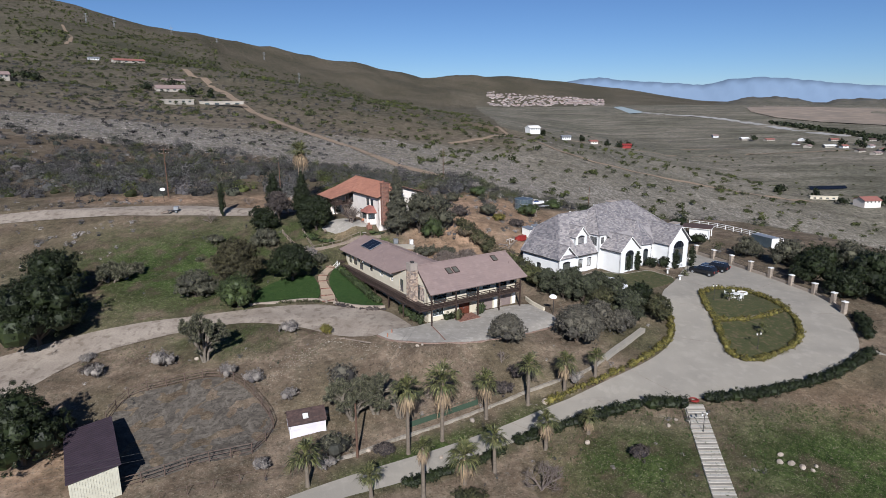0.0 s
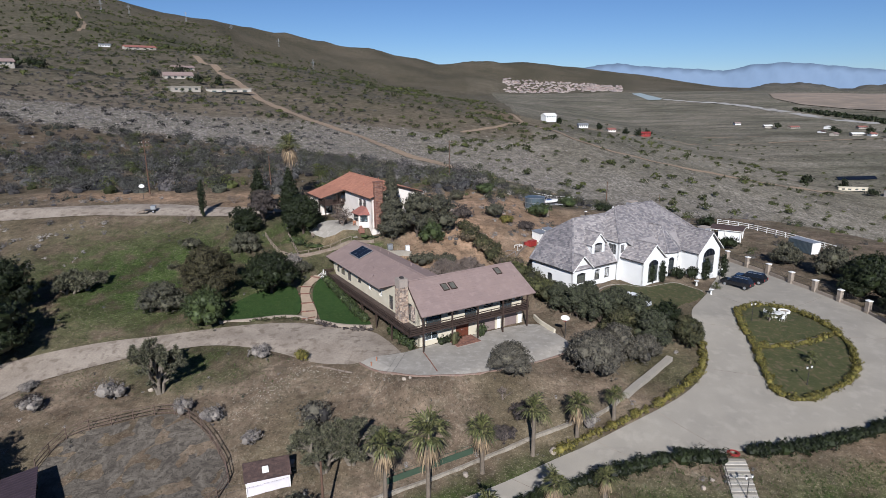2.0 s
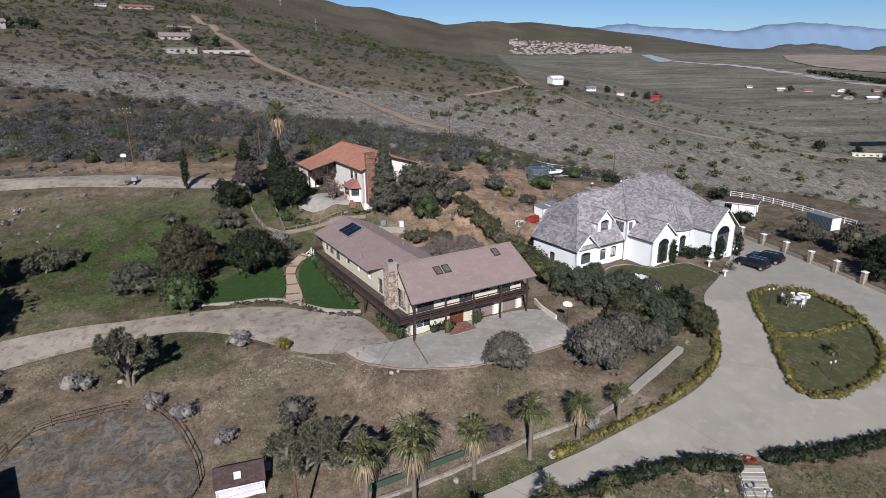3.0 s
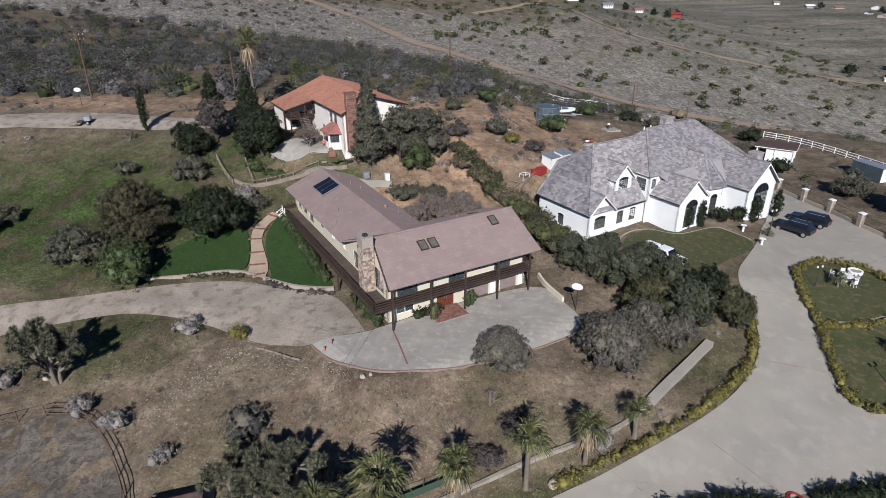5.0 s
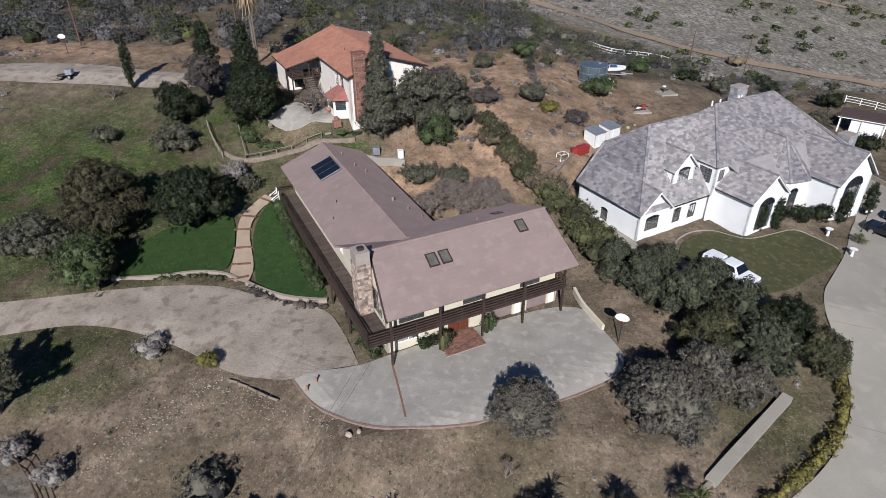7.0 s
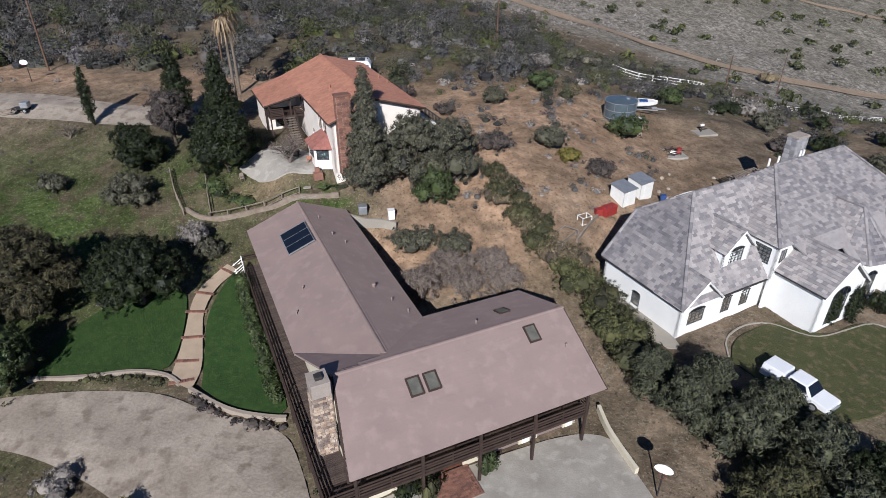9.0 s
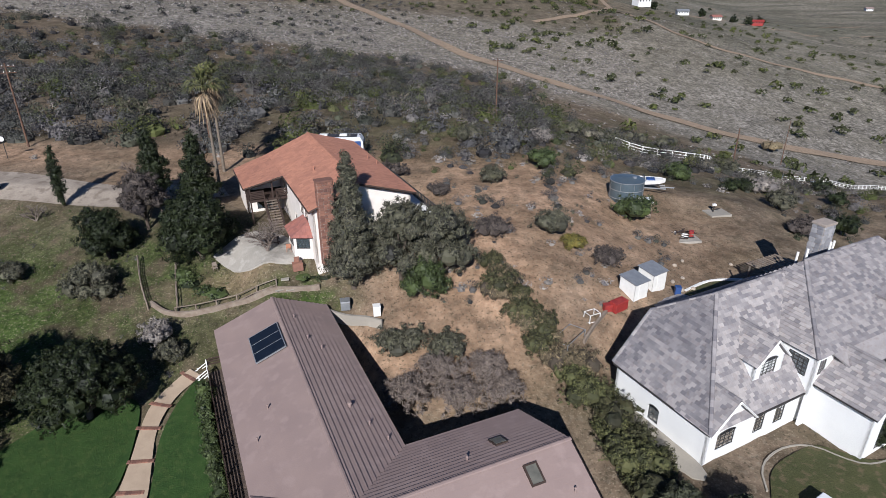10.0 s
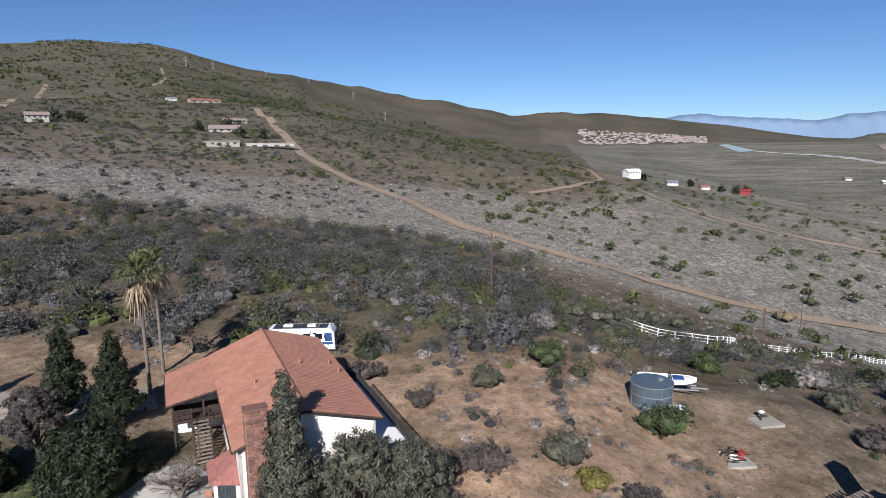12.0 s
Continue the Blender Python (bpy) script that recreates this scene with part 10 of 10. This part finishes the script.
for k, (x, y) in enumerate([(492, 1136), (513, 1070), (549, 1056), (557, 980), (552, 938), (578, 940), (596, 926), (585, 872), (588, 842), (602, 1042), (645, 1035), (697, 1022), (640, 930), (660, 900), (625, 880), (700, 950), (720, 890)]):
    far_house(x, y, 10 + 4 * (k % 3), 8, 3, 10 * (k % 5), (STUCCO_WHITE, HILL_STUCCO, HILL_STUCCO)[k % 3], (TILE_BROWN, TRIM_WHITE, TILE_RED, SHINGLE)[k % 4], ("white valley house with a brown roof", "pale valley house with a light roof", "cream valley house with a red roof", "white valley house with a dark roof")[k % 4])
far_house(352, 508, 16, 12, 6, 10, STUCCO_PALE, TILE_RED, "pink-walled house with a red roof at the valley edge")
far_house(322, 535, 22, 2, 2, -12, STUCCO_CREAM, STUCCO_CREAM, "long white boundary wall in the valley", True, "distant_wall")
h = thing("solar_field", (352, 585, ground_z(352, 585)), 8, "ground solar array of dark panels in a green field", "solar array")
for i in range(9):
    bm = bmesh.new()
    slab(bm, [(i * 4.4, 0, 0.8), (i * 4.4 + 4.2, 0, 0.8), (i * 4.4 + 4.2, 5, 3.2), (i * 4.4, 5, 3.2)], 0.15)
    part("panel", bm, PANEL, h)
    part("leg", boxed((i * 4.4 + 2, 2.3, -1.5), (i * 4.4 + 2.2, 2.5, 1.9)), STEEL, h)
for k, (x, y, r) in enumerate([(530, 1062, 9), (570, 962, 7), (600, 935, 10), (612, 905, 9), (622, 868, 10), (640, 958, 8), (668, 985, 9), (700, 995, 8), (590, 1010, 6), (240, 806, 7), (222, 780, 6), (200, 760, 5), (165, 735, 6), (110, 690, 4), (-338, 500, 6), (-330, 506, 6), (-320, 500, 5), (-262, 560, 5), (-255, 598, 6), (-210, 530, 5), (-200, 545, 5), (340, 520, 5), (332, 545, 6), (310, 560, 6), (300, 548, 5), (372, 515, 6)]):
    tree("valley_tree", x, y, r * 1.3, r * 0.8, LEAF_DARK, "dark valley tree beside distant houses", seed=300 + k, count=260, size=1.0, trunk=0.35, clear=0.1, lumps=6, group="valley trees")


def town():
    rng = np.random.default_rng(12)
    walls_v, walls_f, roofs_v, roofs_f = [], [], [], []
    n = 0
    for _ in range(430):
        az = radians(rng.uniform(3.8, 14.2))
        t = (math.degrees(az) - 3.8) / 10.4
        r = rng.uniform(2330 + 40 * t, 2330 + 40 * t + 420 * (1 - 0.55 * t))
        x, y = 7 + r * math.sin(az), 40 + r * math.cos(az)
        z = ground_z(x, y) - 1.0
        sx, sy, hh = rng.uniform(7, 12), rng.uniform(7, 10), rng.uniform(3, 4.2)
        v = [(x, y, z), (x + sx, y, z), (x + sx, y + sy, z), (x, y + sy, z), (x, y, z + hh), (x + sx, y, z + hh), (x + sx, y + sy, z + hh), (x, y + sy, z + hh)]
        walls_v += v
        walls_f += [(n, n + 1, n + 5, n + 4), (n + 1, n + 2, n + 6, n + 5), (n + 2, n + 3, n + 7, n + 6), (n + 3, n, n + 4, n + 7)]
        e = 0.8
        roofs_v += [(x - e, y - e, z + hh), (x + sx + e, y - e, z + hh), (x + sx + e, y + sy + e, z + hh), (x - e, y + sy + e, z + hh), (x + sx * 0.3, y + sy / 2, z + hh + 2.6), (x + sx * 0.7, y + sy / 2, z + hh + 2.6), (x + sx * 0.7, y + sy / 2 + 0.2, z + hh + 2.6), (x + sx * 0.3, y + sy / 2 + 0.2, z + hh + 2.6)]
        roofs_f += [(n, n + 1, n + 5, n + 4), (n + 1, n + 2, n + 6, n + 5), (n + 2, n + 3, n + 7, n + 6), (n + 3, n, n + 4, n + 7)]
        n += 8
    w = mat("town_walls", (0.36, 0.335, 0.31), (0.30, 0.26, 0.235), 40, 0.9, isl=0.25)
    r_ = mat("town_roofs", (0.22, 0.155, 0.135), (0.28, 0.245, 0.23), 40, 0.9, isl=0.35)
    tagged(raw("town_houses", walls_v, walls_f, w), "hundreds of pale houses of a far town", "town", kind="stuff")
    tagged(raw("town_roofs", roofs_v, roofs_f, r_), "reddish and grey roofs of a far town", "town", kind="stuff")


town()


def water_sheet():
    pts = []
    for az, r in ((15.2, 2140), (15.9, 2180), (17.0, 1950), (17.8, 1840), (17.6, 1790), (16.7, 1790), (15.9, 1950)):
        pts.append((7 + r * math.sin(radians(az)), 40 + r * math.cos(radians(az))))
    m = mat("pale_reservoir", (0.27, 0.33, 0.34), (0.33, 0.38, 0.38), 60, 0.6, spec=0.3)
    bm = bmesh.new()
    vs = [bm.verts.new((*p, ground_z(*p) + 1.2)) for p in pts]
    bm.faces.new(vs)
    bmesh.ops.triangulate(bm, faces=bm.faces)
    bm.normal_update()
    for fc in bm.faces:
        if fc.normal.z < 0:
            fc.normal_flip()
    tagged(part("reservoir", bm, m), "pale teal reservoir strip in the far valley", "water", kind="structure")


water_sheet()


def range_of_hills(name, crest, reach, base, material, label, seed, rough=0.10, depth=500, kind="structure"):
    """A hill chain along an arc: crest gives bearing and height in degrees above the level of the eye."""
    az = np.linspace(crest[0][0], crest[-1][0], 140)
    el = np.interp(az, [c[0] for c in crest], [c[1] for c in crest])
    el = el + rough * (0.5 * np.sin(az * 3.1 + seed) + 0.35 * np.sin(az * 7.7 + 2 * seed) + 0.2 * np.sin(az * 17.0))
    top = 34 + np.tan(np.radians(el)) * reach
    v, rows = [], 7
    for j in range(rows):
        t = j / (rows - 1)
        r = reach - depth * (1 - t)
        wob = 1 + 0.22 * np.sin(az * 4.3 + j * 1.7 + seed) * (t * (1 - t)) * 2
        z = base + (top - base) * (t ** 1.1) * wob
        v.append(np.stack([7 + r * np.sin(np.radians(az)), 40 + r * np.cos(np.radians(az)), z], -1))
    v.append(np.stack([7 + (reach + 120) * np.sin(np.radians(az)), 40 + (reach + 120) * np.cos(np.radians(az)), base + 0 * az], -1))
    n = len(az)
    i = np.arange(n * (rows + 1)).reshape(rows + 1, n)
    fa = np.stack([i[:-1, :-1], i[:-1, 1:], i[1:, 1:], i[1:, :-1]], -1).reshape(-1, 4)
    return tagged(raw(name, np.concatenate(v), fa, material, None, "", True), label, "mountains", kind=kind)


def haze_mountain_mat():
    # aerial haze is put into the colour: blue base and a faint glow
    m = mat("painted_haze_blue", (0.115, 0.165, 0.24), (0.135, 0.185, 0.26), 400, 1.0, spec=0.0)
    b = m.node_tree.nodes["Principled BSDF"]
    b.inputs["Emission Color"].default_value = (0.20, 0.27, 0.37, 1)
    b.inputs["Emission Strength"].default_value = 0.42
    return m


range_of_hills("backdrop_mountains", [(6, 0.9), (9, 1.4), (12.3, 1.83), (13.8, 1.96), (15.7, 1.7), (19.4, 1.46), (22.5, 1.2), (24.2, 1.65), (26.7, 1.8), (28.7, 1.62), (31.7, 1.27), (35, 0.95), (45, 0.8), (60, 0.6)], 4600, -60, haze_mountain_mat(), "far mountains, haze painted as pale blue with a faint glow", 1, 0.05, 600)
HILL_MAT = mat("brown_far_hills", (0.085, 0.080, 0.062), (0.125, 0.110, 0.085), 60, 0.95, 0.0, 0.3, third=(0.065, 0.065, 0.04), fine_size=14)
range_of_hills("east_hills", [(19, -0.9), (21, -0.55), (23.5, -0.35), (26, 0.2), (28.8, 0.2), (31.2, -0.35), (32.6, 0.05), (36, 0.0), (42, 0.25), (60, 0.3)], 2700, -25, HILL_MAT, "brown scrubby hills beyond the valley", 3, 0.07, 620)
FIELD_MAT = mat("tan_graded_field", (0.27, 0.21, 0.16), (0.20, 0.165, 0.13), 90, 0.95, third=(0.31, 0.245, 0.19), fine=0.15, fine_size=20)
pts = [(7 + r * math.sin(radians(a)), 40 + r * math.cos(radians(a))) for a, r in ((26.0, 2060), (27.5, 2120), (31, 2080), (36, 1980), (36, 1500), (31.5, 1560), (28.5, 1650), (26.4, 1850))]
sheet_z = [ground_z(*p) + 1.5 for p in pts]
bm = bmesh.new()
bm.faces.new([bm.verts.new((*p, z)) for p, z in zip(pts, sheet_z)])
bmesh.ops.triangulate(bm, faces=bm.faces)
bm.normal_update()
for fc in bm.faces:
    if fc.normal.z < 0:
        fc.normal_flip()
tagged(part("graded_field", bm, FIELD_MAT), "tan graded field below the far hills", "field", kind="structure")


def line_trees():
    rng = np.random.default_rng(3)
    az, r = rng.uniform(28, 37, 420), rng.uniform(1400, 1480, 420)
    r = r - (az - 30.6) * 35
    x, y = 7 + r * np.sin(np.radians(az)), 40 + r * np.cos(np.radians(az))
    shrubs("river_trees", (x, y, rng.uniform(2.5, 4.5, len(x))), LEAF_DARK, "dark belt of trees along the far river", 6, 0.9, 9, 0.7)


line_trees()


def pylons():
    for k, (az, r) in enumerate(((-27.5, 2120), (-23.3, 2250), (-19.8, 2300), (-16.0, 2330), (-13.2, 1900), (-29.5, 1900))):
        x, y = 7 + r * math.sin(radians(az)), 40 + r * math.cos(radians(az))
        h = thing("power_pylon", (x, y, ground_z(x, y)), 20, "far pale steel power pylon on the ridge", "pylon", "power pylons")
        for s in (-3, 3):
            part("leg", tubed((s * 0.6, 0, -4), (s * 0.2, 0, 30), 0.4, 0.3, 5), STEEL, h)
        for z, w in ((21, 6), (25, 5), (29, 3.5)):
            part("arm", tubed((-w, 0, z), (w, 0, z), 0.3, seg=5), STEEL, h)


pylons()
